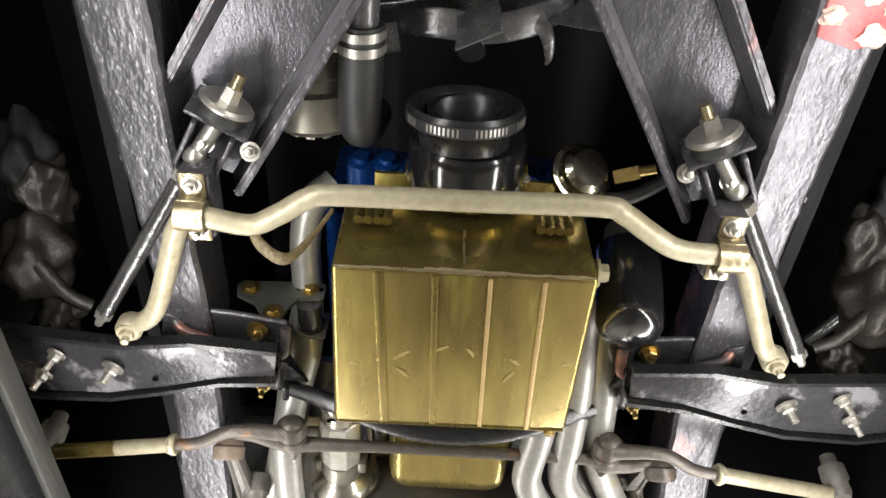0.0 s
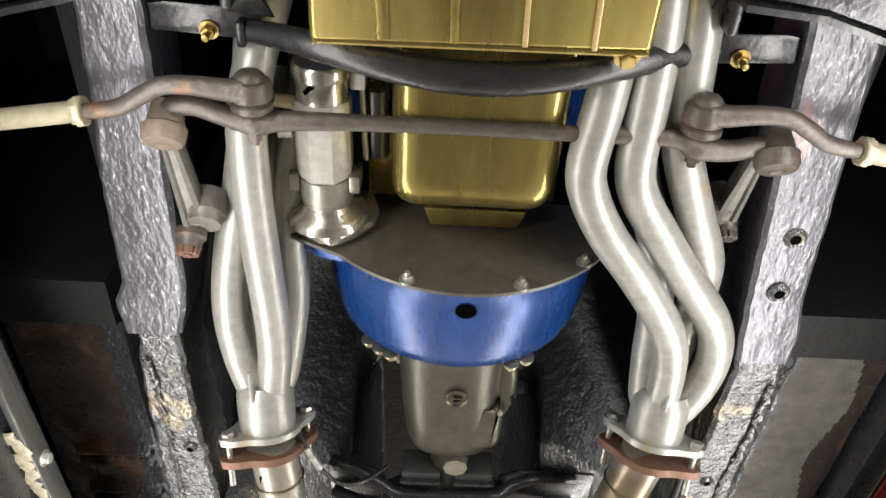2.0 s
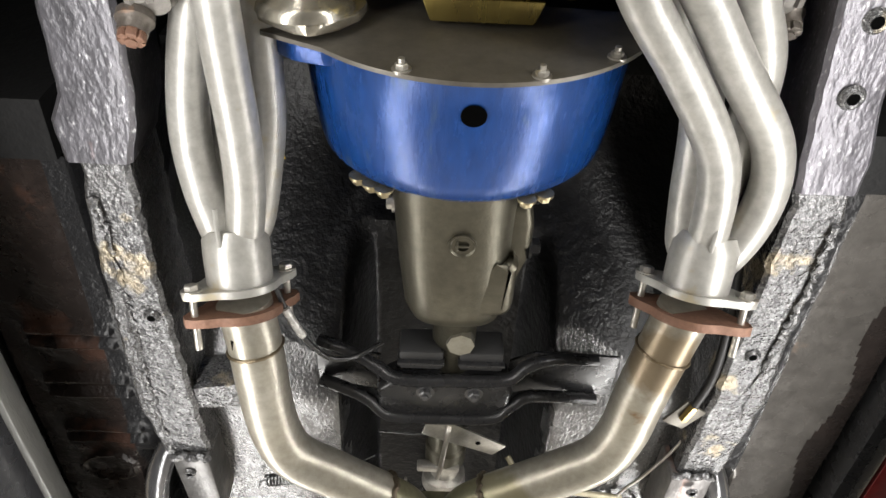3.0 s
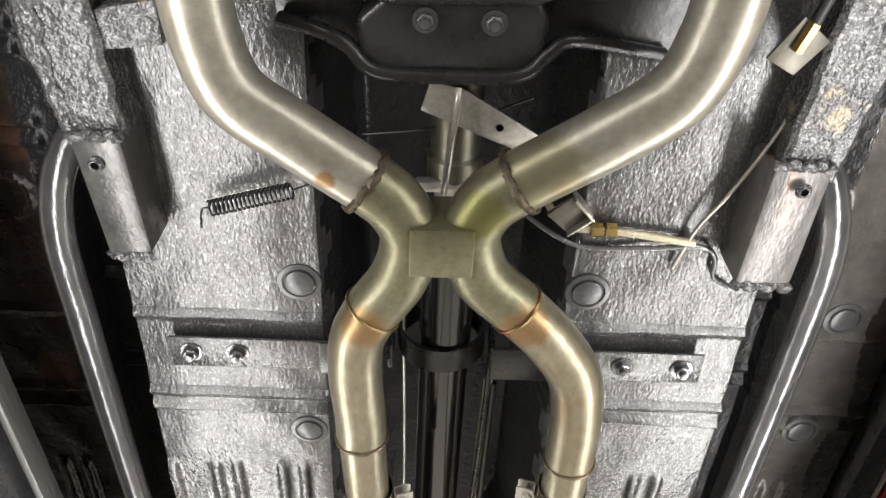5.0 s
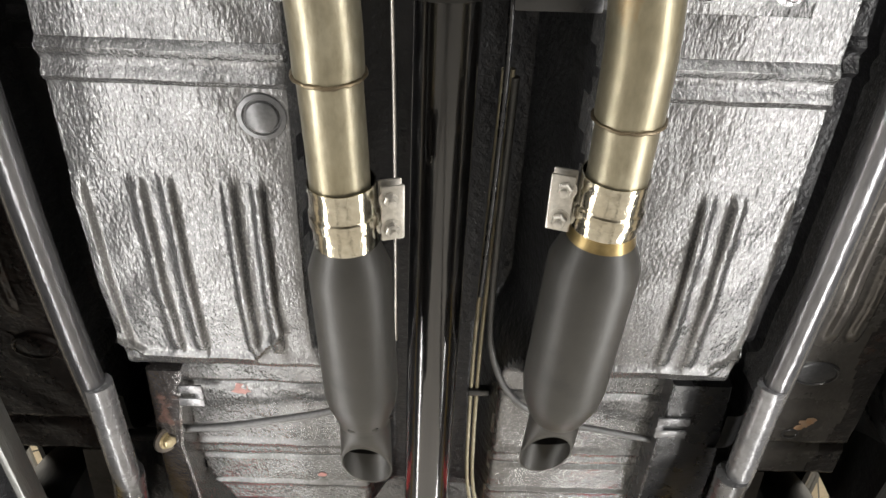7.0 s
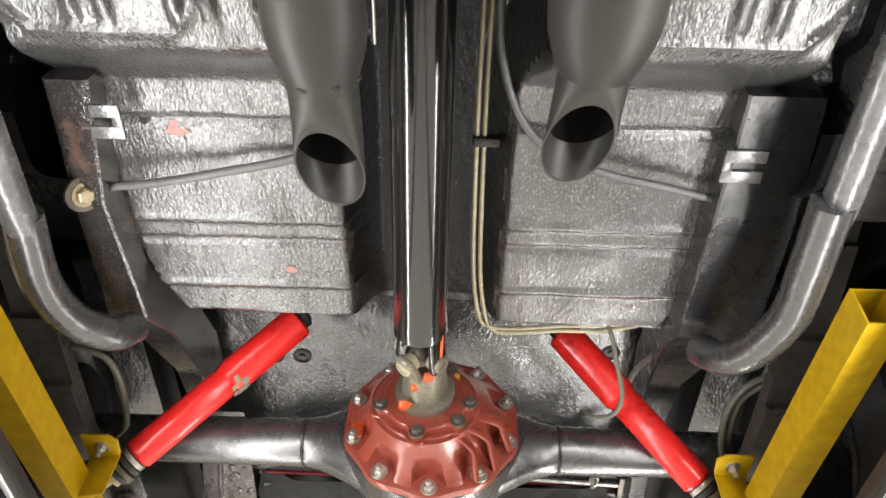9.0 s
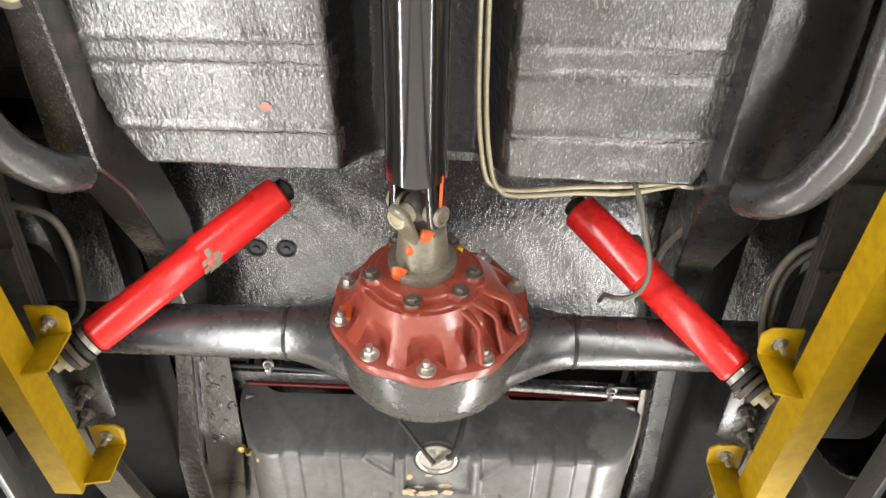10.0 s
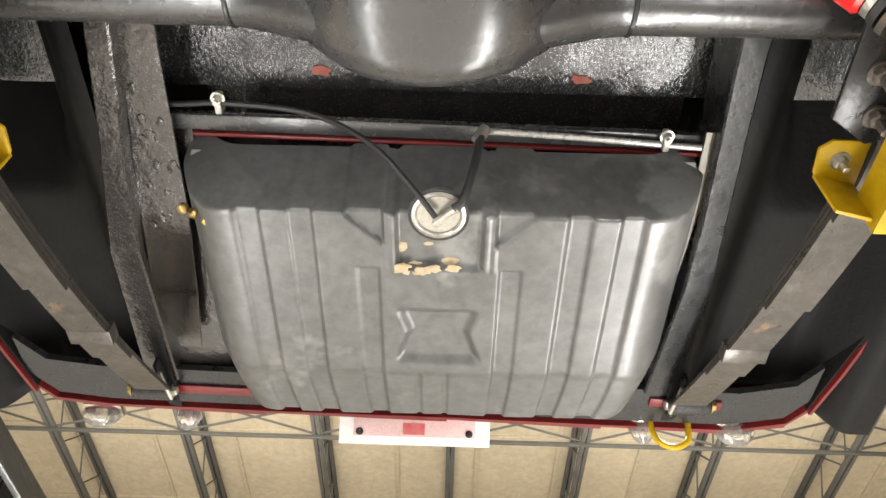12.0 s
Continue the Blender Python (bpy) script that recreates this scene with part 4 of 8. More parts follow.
# channels that carry the strut rods
for s in (-1, 1):
    dx = 0.0 if s < 0 else -0.008
    P = lambda x, y, z: (s * x + dx, y, z)
    t = thing("strut_channel", P(0.30, 0.1, 1.95), "grey painted steel channel with pink primer chips at its flanges", "channel", "strut rod channels")
    o0, o1 = Vector((0.10, -0.27)), Vector((0.417, 0.237))
    i0, i1 = Vector((-0.015, -0.27)), Vector((0.312, 0.272))
    bm = bmesh.new()
    prism(bm, [P(*o0, 0)[:2], P(*o1, 0)[:2], P(*i1, 0)[:2], P(*i0, 0)[:2]], 2.0, 2.006)
    part("web", bm, CHANNELPAINT, t)
    for a, b, lean in ((o0, o1, 0.012), (i0, i1, -0.012)):
        bm = bmesh.new()
        va = [P(a.x, a.y, 2.0), P(b.x, b.y, 2.0), P(b.x + lean, b.y, 1.948), P(a.x + lean, a.y, 1.948)]
        w = Vector((b.y - a.y, -(b.x - a.x), 0)).normalized() * 0.012
        vb = [(p[0] + w.x * s * (1 if lean > 0 else -1), p[1] + w.y * (1 if lean > 0 else -1), p[2]) for p in va]
        A = [bm.verts.new(p) for p in va]
        B = [bm.verts.new(p) for p in vb]
        bm.faces.new(A)
        bm.faces.new(B[::-1])
        for k in range(4):
            bm.faces.new((A[k], A[(k + 1) % 4], B[(k + 1) % 4], B[k]))
        bmesh.ops.bevel(bm, geom=bm.edges[:], offset=0.003, segments=2, affect="EDGES")
        part("flange", bm, RAILPINK, t)
    # bushing seat
    c = Vector(P(0.296, 0.150, 1.945))
    d = Vector((s * 0.45, 0.85, -0.12)).normalized()
    rod = thing("strut_rod", c, "black steel strut rod with large washers and locknut", "strut rod", "strut rods")
    bm = bmesh.new()
    lathe(bm, c, d, [(-0.012, 0), (-0.012, 0.030), (-0.008, 0.034), (-0.005, 0.034), (-0.002, 0.028), (-0.002, 0)], 28)
    part("washer", bm, ZINC, rod)
    bm = bmesh.new()
    lathe(bm, c, d, [(-0.001, 0), (-0.001, 0.027), (0.008, 0.031), (0.016, 0.027), (0.016, 0)], 28)
    part("bushing", bm, RUBBER, rod)
    bm = bmesh.new()
    lathe(bm, c, d, [(-0.030, 0), (-0.030, 0.011), (-0.012, 0.0125), (-0.012, 0)], 6)
    part("nut", bm, ZINC, rod)
    bm = bmesh.new()
    tube(bm, [c - d * 0.048, c - d * 0.028], 0.0075, 12, 1)
    part("threaded_end", bm, CLAMPZINC, rod)
    bm = bmesh.new()
    box(bm, (-0.040, 0.012, -0.022), (0.040, 0.018, 0.050), 0.003, Matrix.Translation(c) @ Vector((d.x, d.y, 0)).to_track_quat("Y", "Z").to_matrix().to_4x4())
    part("seat_plate", bm, RAILPAINT, rod)
    e = Vector(P(0.334, 0.207, 1.93))
    bm = bmesh.new()
    tube(bm, [c + d * 0.02, e], 0.011, 12, 1)
    blob(bm, e, 0.015, 2, 0.1, 2)
    part("rod_eye", bm, ZINC, rod)
    f = Vector(P(0.352, 0.236, 1.925))
    g = Vector(P(0.478, 0.443, 1.900))
    bm = bmesh.new()
    lathe(bm, f, g - f, [(-0.012, 0), (-0.012, 0.015), (0.002, 0.015), (0.002, 0)], 6)
    part("locknut", bm, ZINC, rod)
    bm = bmesh.new()
    tube(bm, [f, g], 0.0112, 16, 1)
    part("rod", bm, TUBESTEEL, rod)
    bm = bmesh.new()
    lathe(bm, g, g - f, [(-0.004, 0), (-0.004, 0.0125), (0.008, 0.0125), (0.010, 0.007), (0.024, 0.006), (0.024, 0)], 6)
    part("end_nut", bm, ZINC, rod)
    for dx2, dy2 in ((-0.026, 0.022), (0.028, 0.030)):
        bolt(rod, (c.x + dx2, c.y + dy2 + 0.02, 1.935), (dx2, -0.4, -1), 0.0085, 0.009, ZINC, stud=0.006)
    bm = bmesh.new()
    for k in (-1, 1):
        box(bm, (k * 0.024 - 0.003, 0.02, -0.028), (k * 0.024 + 0.003, 0.085, 0.04), 0.002, Matrix.Translation(c) @ Vector((d.x, d.y, 0)).to_track_quat("Y", "Z").to_matrix().to_4x4())
    part("side_plate", bm, RAILPAINT, rod)

# lower control arms
for s in (-1, 1):
    P = lambda x, y, z=0: (s * x, y, z)
    t = thing("control_arm", P(0.4, 0.52, 1.88), "pressed black steel lower control arm with worn silver patches", "control arm", "lower control arms")
    bm = bmesh.new()
    poly = [(0.246, 0.485), (0.262, 0.478), (0.36, 0.476), (0.45, 0.488), (0.60, 0.470), (0.66, 0.475), (0.66, 0.570), (0.60, 0.585), (0.49, 0.580), (0.41, 0.560), (0.33, 0.538), (0.252, 0.530)]
    prism(bm, [P(x, y)[:2] for x, y in poly], lambda x, y: 1.878 + 0.02 * abs(abs(x) - 0.45), 1.884, 0.002)
    plate = part("lower_plate", bm, ARMPAINT, t, "scuffed silver and black pressed plate")
    front = [(0.246, 0.476), (0.36, 0.468), (0.45, 0.480), (0.66, 0.462)]
    back = [(0.66, 0.575), (0.60, 0.590), (0.49, 0.586), (0.41, 0.566), (0.33, 0.543), (0.25, 0.536)]
    for line, nm in ((front, "front_flange"), (back, "rear_flange")):
        bm = bmesh.new()
        for (x0, y0), (x1, y1) in zip(line, line[1:]):
            prism(bm, [P(x0, y0)[:2], P(x1, y1)[:2], P(x1, y1 + 0.007)[:2], P(x0, y0 + 0.007)[:2]], 1.874, 1.893 if line is front else 1.93)
        part(nm, bm, BLACK, t)
    for x, y, r in ((0.475, 0.525, 0.011), (0.548, 0.505, 0.009), (0.575, 0.545, 0.009)):
        bolt(plate, P(x, y, 1.876), (s * 0.3, 0.3, -1), r, 0.010, ZINC, stud=0.016)
    bm = bmesh.new()
    lathe(bm, P(0.420, 0.545, 1.8775), (0, 0, -1), [(0, 0), (0, 0.0045)], 12)
    part("hole", bm, HOLESHADE, plate)
    # pivot bracket on the crossmember
    b = thing("pivot_bracket", P(0.3, 0.48, 1.93), "rust edged steel pocket bracket with a gold bolt", "bracket", "pivot brackets")
    bm = bmesh.new()
    prism(bm, [P(x, y)[:2] for x, y in ((0.240, 0.480), (0.385, 0.468), (0.400, 0.495), (0.330, 0.520), (0.242, 0.530))], 1.940, 1.946, 0.001)
    part("pocket", bm, ARMPAINT, b)
    bm = bmesh.new()
    tube(bm, [P(0.398, 0.478, 1.930), P(0.385, 0.490, 1.922), P(0.345, 0.504, 1.918), P(0.300, 0.517, 1.915), P(0.250, 0.522, 1.917), P(0.242, 0.505, 1.922), P(0.241, 0.480, 1.928)], 0.0085, 12, 6, flat=0.8)
    part("rolled_rim", bm, RUSTRIM, b)
    bm = bmesh.new()
    tube(bm, [P(0.396, 0.466, 1.945), P(0.31, 0.470, 1.942), P(0.241, 0.479, 1.938)], 0.004, 8, 5)
    part("front_rim", bm, RAILPAINT, b)
    bm = bmesh.new()
    prism(bm, [P(x, y)[:2] for x, y in ((0.246, 0.505), (0.258, 0.505), (0.262, 0.58), (0.250, 0.58))], 1.905, 1.975, 0.003)
    part("web", bm, BLACK, b)
    bm = bmesh.new()
    prism(bm, [P(x, y)[:2] for x, y in ((0.388, 0.470), (0.412, 0.462), (0.425, 0.535), (0.402, 0.535))], 1.926, 1.95, 0.002)
    part("side_flange", bm, RAILPAINT, b)
    bolt(b, P(0.284, 0.495, 1.936), (0, 0, -1), 0.011, 0.010, BRASS, stud=0.006)
    # lower plate of the crossmember
    bm = bmesh.new()
    prism(bm, [P(x, y)[:2] for x, y in ((0.228, 0.628), (0.372, 0.620), (0.380, 0.596), (0.330, 0.590), (0.255, 0.592), (0.232, 0.600))], 1.944, 1.948, 0.001)
    part("foot_plate", bm, BLACK, b)
    bolt(b, P(0.287, 0.618, 1.943), (0, 0.1, -1), 0.0075, 0.010, BRASS, stud=0.010)
    bm = bmesh.new()
    prism(bm, [P(x, y)[:2] for x, y in ((0.215, 0.600), (0.262, 0.596), (0.268, 0.535), (0.248, 0.530))], lambda x, y: 1.915 + (y - 0.53) * 0.35, 1.9435, 0.001)
    part("gusset", bm, BLACK, b)

# removable crossmember under the sump
t = thing("crossmember", (0, 0.6, 1.89), "glossy black curved crossmember bar under the oil pan", "crossmember")
bm = bmesh.new()
tube(bm, [(-0.250, 0.616, 1.941), (-0.215, 0.615, 1.930), (-0.16, 0.617, 1.909), (-0.10, 0.622, 1.891), (-0.05, 0.626, 1.882), (0, 0.628, 1.879), (0.05, 0.626, 1.881), (0.10, 0.621, 1.888), (0.16, 0.615, 1.906), (0.215, 0.611, 1.926), (0.254, 0.610, 1.936)], [0.012, 0.014, 0.016, 0.0175, 0.0185, 0.019, 0.0185, 0.0175, 0.016, 0.014, 0.012], 20, 6, flat=0.85)
part("bar", bm, BLACK, t)
for x in (-0.250, 0.254):
    bm = bmesh.new()
    box(bm, (x - 0.005, 0.602, 1.926), (x + 0.005, 0.630, 1.952), 0.003)
    part("end_ear", bm, BLACK, t)

# oil pan
t = thing("oil_pan", (0, 0.45, 1.85), "gold zinc plated steel oil pan with a deep square sump", "oil pan")
bm = bmesh.new()
zb = lambda x, y: 1.843 + (y - 0.297) * 0.055
prism(bm, [(-0.161, 0.297), (0.161, 0.294), (0.166, 0.583), (-0.166, 0.590)], zb, 1.99, 0.006, 3)
sump = part("sump", bm, GOLD, t)
for x0, x1, w in ((-0.105, -0.094, 0.0055), (-0.036, -0.026, 0.0040), (0.031, 0.042, 0.0026), (0.097, 0.109, 0.0028)):
    bm = bmesh.new()
    prism(bm, [(x0 - w, 0.301), (x0 + w, 0.301), (x1 + w, 0.583), (x1 - w, 0.583)], lambda x, y: zb(x, y) - 0.0022, lambda x, y: zb(x, y) + 0.001, 0.0007)
    part("pressed_seam", bm, GOLD if w > 0.0035 else GOLDSEAM, sump, "faint pressed ridge along the pan" if w > 0.0035 else "bright pressed seam along the pan")
bm = bmesh.new()
rng = random.Random(4)
tube(bm, [(-0.158 + 0.316 * k / 40, 0.2955 - 0.00008 * k, 1.8445 + rng.uniform(-0.001, 0.001)) for k in range(41)], [0.0014 + rng.uniform(0, 0.0012) for k in range(41)], 7, 1)
tube(bm, [(-0.05 + 0.10 * k / 12, 0.294, 1.845 + rng.uniform(-0.001, 0.001)) for k in range(13)], [0.003 + rng.uniform(0, 0.002) for k in range(13)], 7, 1)
tube(bm, [(-0.001, 0.294, 1.86), (-0.002, 0.2945, 1.90), (-0.001, 0.294, 1.93)], 0.0018, 6, 3)
part("weld_seam", bm, CLAMPZINC, sump, "silver weld bead round the front edge")
bm = bmesh.new()
tube(bm, [(-0.163, 0.589, 1.862), (0.0, 0.587, 1.862), (0.163, 0.585, 1.862)], 0.0035, 8, 4)
part("rear_bead", bm, GOLD, t)
bm = bmesh.new()
def rounded(x0, x1, y0, y1, r, z, n=7):
    """An oblong with two rounded rear corners."""
    pts = [(x0, y0, z), (x1, y0, z)]
    pts += [(x1 - r + r * math.cos(a), y1 - r + r * math.sin(a), z) for a in (math.pi / 2 * k / n for k in range(n + 1))]
    return pts + [(x0 + r - r * math.sin(a), y1 - r + r * math.cos(a), z) for a in (math.pi / 2 * k / n for k in range(n + 1))]


loft(bm, [rounded(-0.078 - o, 0.096 + o, 0.57, 0.800 + b, 0.030, z) for o, b, z in ((-0.020, -0.020, 1.908), (-0.010, -0.008, 1.9085), (0.0, 0.004, 1.912), (0.006, 0.014, 1.920), (0.010, 0.028, 1.940), (0.014, 0.046, 1.975), (0.016, 0.058, 2.018))])
part("rear_trough", bm, GOLD, t)
bm = bmesh.new()
prism(bm, [(-0.05, 0.855), (0.085, 0.855), (0.075, 0.882), (-0.04, 0.882)], 1.972, 1.980, 0.003)
part("rear_lip", bm, GOLD, t)
bm = bmesh.new()
prism(bm, [(-0.125, 0.27), (0.125, 0.27), (0.125, 0.87), (-0.125, 0.87)], 2.02, 2.028, 0.002)
part("rail_flange", bm, GOLD, t)
for k in range(6):
    for s in (-1, 1):
        bolt(t, (s * 0.113, 0.61 + k * 0.035, 2.02), (0, 0, -1), 0.005, 0.005, ZINC)
bolt(t, (0.173, 0.330, 1.905), (1, 0, 0), 0.013, 0.014, ZINCWARM, "drain_plug")
bolt(t, (0.145, 0.592, 1.868), (0, 0.4, -1), 0.009, 0.010, BRASS)

for a, b in (((-0.012, 0.422), (-0.034, 0.436)), ((0.012, 0.424), (0.022, 0.440)), ((-0.083, 0.453), (-0.062, 0.436)), ((-0.080, 0.469), (-0.063, 0.486)), ((0.068, 0.438), (0.083, 0.452)), ((0.077, 0.465), (0.065, 0.486)), ((-0.145, 0.466), (-0.130, 0.465)), ((0.137, 0.448), (0.151, 0.442))):
    bm = bmesh.new()
    tube(bm, [(a[0], a[1], zb(*a) - 0.0004), ((a[0] + b[0]) / 2, (a[1] + b[1]) / 2 - 0.002, zb(*a) - 0.0005), (b[0], b[1], zb(*b) - 0.0004)], [0.0016, 0.0030, 0.0012], 8, 5, flat=0.08)
    part("scuff_mark", bm, SCUFF, sump, "pale scuff on the pan")

# engine
t = thing("engine", (0, 0.6, 2.1), "blue painted v8 engine with gold timing cover", "engine")
bm = bmesh.new()
prism(bm, [(-0.120, 0.290), (0.120, 0.290), (0.14, 0.86), (-0.14, 0.86)], 2.070, 2.130, 0.012)
for x in (-0.150, -0.112, 0.120):
    lathe(bm, (x, 0.30, 2.085), (0, -1, -0.2), [(-0.03, 0), (-0.03, 0.022), (0.012, 0.020), (0.014, 0.012), (0.022, 0.012), (0.022, 0)], 16)
for s in (-1, 1):
    part("block" if s < 0 else "left_bank", bm, BLUE, t)
    bm = bmesh.new()
    prism(bm, [(s * 0.12, 0.45), (s * 0.225, 0.45), (s * 0.22, 0.84), (s * 0.12, 0.84)], lambda x, y: 2.15 + 0.5 * (abs(x) - 0.13), 2.42, 0.01)
part("right_bank", bm, BLUE, t)
bm = bmesh.new()
lathe(bm, (0, 0.262, 2.03), (0, 1, 0), [(0, 0.05), (-0.004, 0.06), (-0.004, 0.076), (0.0, 0.084), (0.012, 0.084), (0.02, 0.08)], 40)
for r in (0.072, 0.078):
    lathe(bm, (0, 0.252, 2.03), (0, 1, 0), [(0, r), (-0.004, r + 0.002), (0, r + 0.004)], 40)
for x in (-0.119, 0.114):
    for k in range(4):
        tube(bm, [(x - 0.018 + 0.012 * k, 0.282, 1.958), (x - 0.018 + 0.012 * k, 0.283, 1.925)], 0.0068, 8, 1)
part("timing_cover", bm, GOLD, t)
for a in range(200, 345, 24):
    bolt(t, (0.079 * math.cos(radians(a)), 0.257, 2.03 + 0.079 * math.sin(radians(a))), (0, -1, 0), 0.006, 0.005, ZINC)
bm = bmesh.new()
lathe(bm, (-0.003, 0.165, 2.015), (0, 1, 0), [(0, 0.045), (0.0, 0.056), (0.030, 0.057), (0.034, 0.074), (0.040, 0.0775), (0.098, 0.0775), (0.102, 0.072), (0.102, 0.050), (0.115, 0.048)], 48)
part("damper", bm, BLACKGLOSS, t, "glossy black crankshaft damper")
bm = bmesh.new()
lathe(bm, (-0.010, 0.150, 2.0), (0.02, 1, -0.12), [(0.066, 0.0), (0.05, 0.050), (0.018, 0.056), (0.0, 0.066), (-0.002, 0.070), (0.004, 0.073), (0.018, 0.073), (0.024, 0.066), (0.036, 0.058), (0.05, 0.058)], 44)
part("crank_pulley", bm, BLACK, t, "black dished crankshaft pulley")
bm = bmesh.new()
lathe(bm, (-0.010, 0.150, 2.0), (0.02, 1, -0.12), [(0.005, 0.0735), (0.005, 0.0752), (0.019, 0.0752), (0.019, 0.0735)], 44)
band = part("timing_band", bm, RUBBER, t, "black band with etched pale timing marks")
bm = bmesh.new()
for k in range(34):
    a = radians(196 + k * 4.3)
    if k % 11 in (5, 6, 7):
        continue
    m = Vector((0.02, 1, -0.12)).to_track_quat("Y", "Z").to_matrix().to_4x4()
    m.translation = (-0.010, 0.150, 2.0)
    box(bm, (-0.0012, 0.007, 0.0750), (0.0012, 0.0165, 0.0760), 0, m @ Matrix.Rotation(a - math.pi / 2, 4, "Y"))
part("timing_marks", bm, ZINC, band)

# oil filter
t = thing("oil_filter", (0.215, 0.39, 1.93), "glossy black canister oil filter beside the pan", "oil filter")
o, d = Vector((0.233, 0.424, 1.897)), Vector((0.10, -0.30, 0.95)).normalized()
bm = bmesh.new()
lathe(bm, o, d, [(-0.006, 0), (-0.004, 0.026), (-0.001, 0.036), (0.004, 0.042), (0.012, 0.0455), (0.020, 0.0465), (0.125, 0.0465), (0.13, 0.0465), (0.138, 0.0465), (0.138, 0)], 40)
part("canister", bm, BLACKGLOSS, t)
bm = bmesh.new()
lathe(bm, o, d, [(0.138, 0), (0.138, 0.040), (0.175, 0.036), (0.19, 0.02), (0.19, 0)], 24)
part("adapter", bm, ALLOY, t)

# front accessories
t = thing("alternator", (-0.20, 0.2, 2.13), "ribbed alloy alternator with a slotted end cover", "alternator")
o = (-0.212, 0.115, 2.075)
bm = bmesh.new()
lathe(bm, o, (0.05, 1, -0.1), [(0, 0), (0, 0.03), (0.006, 0.055), (0.03, 0.060), (0.035, 0.055), (0.05, 0.055), (0.055, 0.062), (0.10, 0.062), (0.11, 0.05), (0.115, 0)], 36)
case = part("case", bm, ALLOY, t)
for a in range(0, 360, 30):
    bm = bmesh.new()
    box(bm, (-0.006, 0.101, 0.025), (0.006, 0.117, 0.045), 0.002, Matrix.Translation(o) @ Matrix.Rotation(radians(a), 4, "Y"))
    part("vent_fin", bm, ZINC, case)
bm = bmesh.new()
lathe(bm, (-0.21, 0.070, 2.08), (0.05, 1, -0.1), [(0, 0), (0, 0.03), (0.008, 0.032), (0.014, 0.022), (0.022, 0.032), (0.03, 0.03), (0.03, 0)], 28)
part("pulley", bm, ALLOY, t)

t = thing("radiator_hose", (-0.14, 0.1, 2.0), "black rubber radiator hose with steel band clamps", "hose")
bm = bmesh.new()
tube(bm, [(-0.14, 0.055, 2.00), (-0.141, 0.12, 2.00), (-0.143, 0.165, 2.003), (-0.143, 0.195, 2.015), (-0.141, 0.210, 2.04), (-0.135, 0.215, 2.09)], 0.0275, 24, 7)
part("hose", bm, RUBBER, t)
bm = bmesh.new()
tube(bm, [(-0.137, -0.15, 2.0), (-0.139, 0.0, 2.0), (-0.14, 0.058, 2.0)], 0.021, 20, 3)
part("pipe", bm, GREYPAINT, t)
for y in (0.060, 0.078):
    bm = bmesh.new()
    lathe(bm, (-0.14, y, 2.0), (0, 1, 0), [(0, 0.0278), (0, 0.0295), (0.011, 0.0295), (0.011, 0.0278)], 32)
    for k in range(34):
        a = k * 2 * math.pi / 34
        box(bm, (-0.0009, y + 0.002, -0.0301), (0.0009, y + 0.009, -0.0293), 0, Matrix.Translation((-0.14, 0, 2.0)) @ Matrix.Rotation(a, 4, "Y"))
    part("band_clamp", bm, ZINC, t)
    bm = bmesh.new()
    box(bm, (-0.176, y - 0.001, 1.99), (-0.166, y + 0.013, 2.004), 0.002)
    part("screw_housing", bm, ZINC, t)

t = thing("cooling_fan", (0, 0.03, 2.1), "grey steel radiator fan with curved blades", "fan")
bm = bmesh.new()
lathe(bm, (-0.01, 0.03, 2.12), (0, 1, 0), [(0, 0), (0, 0.03), (0.04, 0.03), (0.04, 0)], 24)
part("hub", bm, ALLOY, t)
for a in (200, 262, 325, 25, 90, 145):
    bm = bmesh.new()
    m = Matrix.Translation((-0.01, 0.04, 2.12)) @ Matrix.Rotation(radians(a), 4, "Y") @ Matrix.Rotation(radians(28), 4, "X")
    n = 8
    for k in range(n):
        x0, x1 = 0.03 + 0.155 * k / n, 0.03 + 0.155 * (k + 1) / n
        q = [(x0, -0.0015 + 0.01 * math.sin(x0 * 14), -0.025), (x1, -0.0015 + 0.01 * math.sin(x1 * 14), -0.025), (x1, 0.0 + 0.01 * math.sin(x1 * 14), 0.03), (x0, 0.0 + 0.01 * math.sin(x0 * 14), 0.03)]
        bm.faces.new([bm.verts.new(m @ Vector(p)) for p in q])
    bmesh.ops.remove_doubles(bm, verts=bm.verts[:], dist=0.0002)
    bmesh.ops.solidify(bm, geom=bm.faces[:], thickness=0.0018)
    part("blade", bm, GREYPAINT, t)
for nm, pts, r in (("swept_blade", [(-0.10, 0.080, 2.075), (-0.05, 0.070, 2.055), (0.01, 0.072, 2.05), (0.065, 0.060, 2.055), (0.115, 0.040, 2.075)], [0.016, 0.020, 0.020, 0.020, 0.016]), ("lower_blade", [(-0.215, 0.118, 2.06), (-0.16, 0.105, 2.06), (-0.10, 0.095, 2.065)], [0.008, 0.017, 0.020])):
    bm = bmesh.new()
    tube(bm, pts, r, 16, 6, flat=0.16)
    part(nm, bm, GREYPAINT, t)
bm = bmesh.new()
tube(bm, [(0.068, 0.055, 2.058), (0.085, 0.075, 2.05), (0.092, 0.105, 2.055), (0.091, 0.120, 2.065)], [0.012, 0.009, 0.005, 0.002], 8, 5, flat=0.3)
part("blade_tip", bm, GREYPAINT, t)
bm = bmesh.new()
lathe(bm, (-0.01, 0.075, 2.035), (0.05, 0.35, -1), [(-0.03, 0), (-0.03, 0.010), (0, 0.010), (0.0, 0.018), (0.006, 0.018), (0.006, 0.016), (0.03, 0.017), (0.03, 0)], 24)
part("shaft_end", bm, BLACKGLOSS, t)

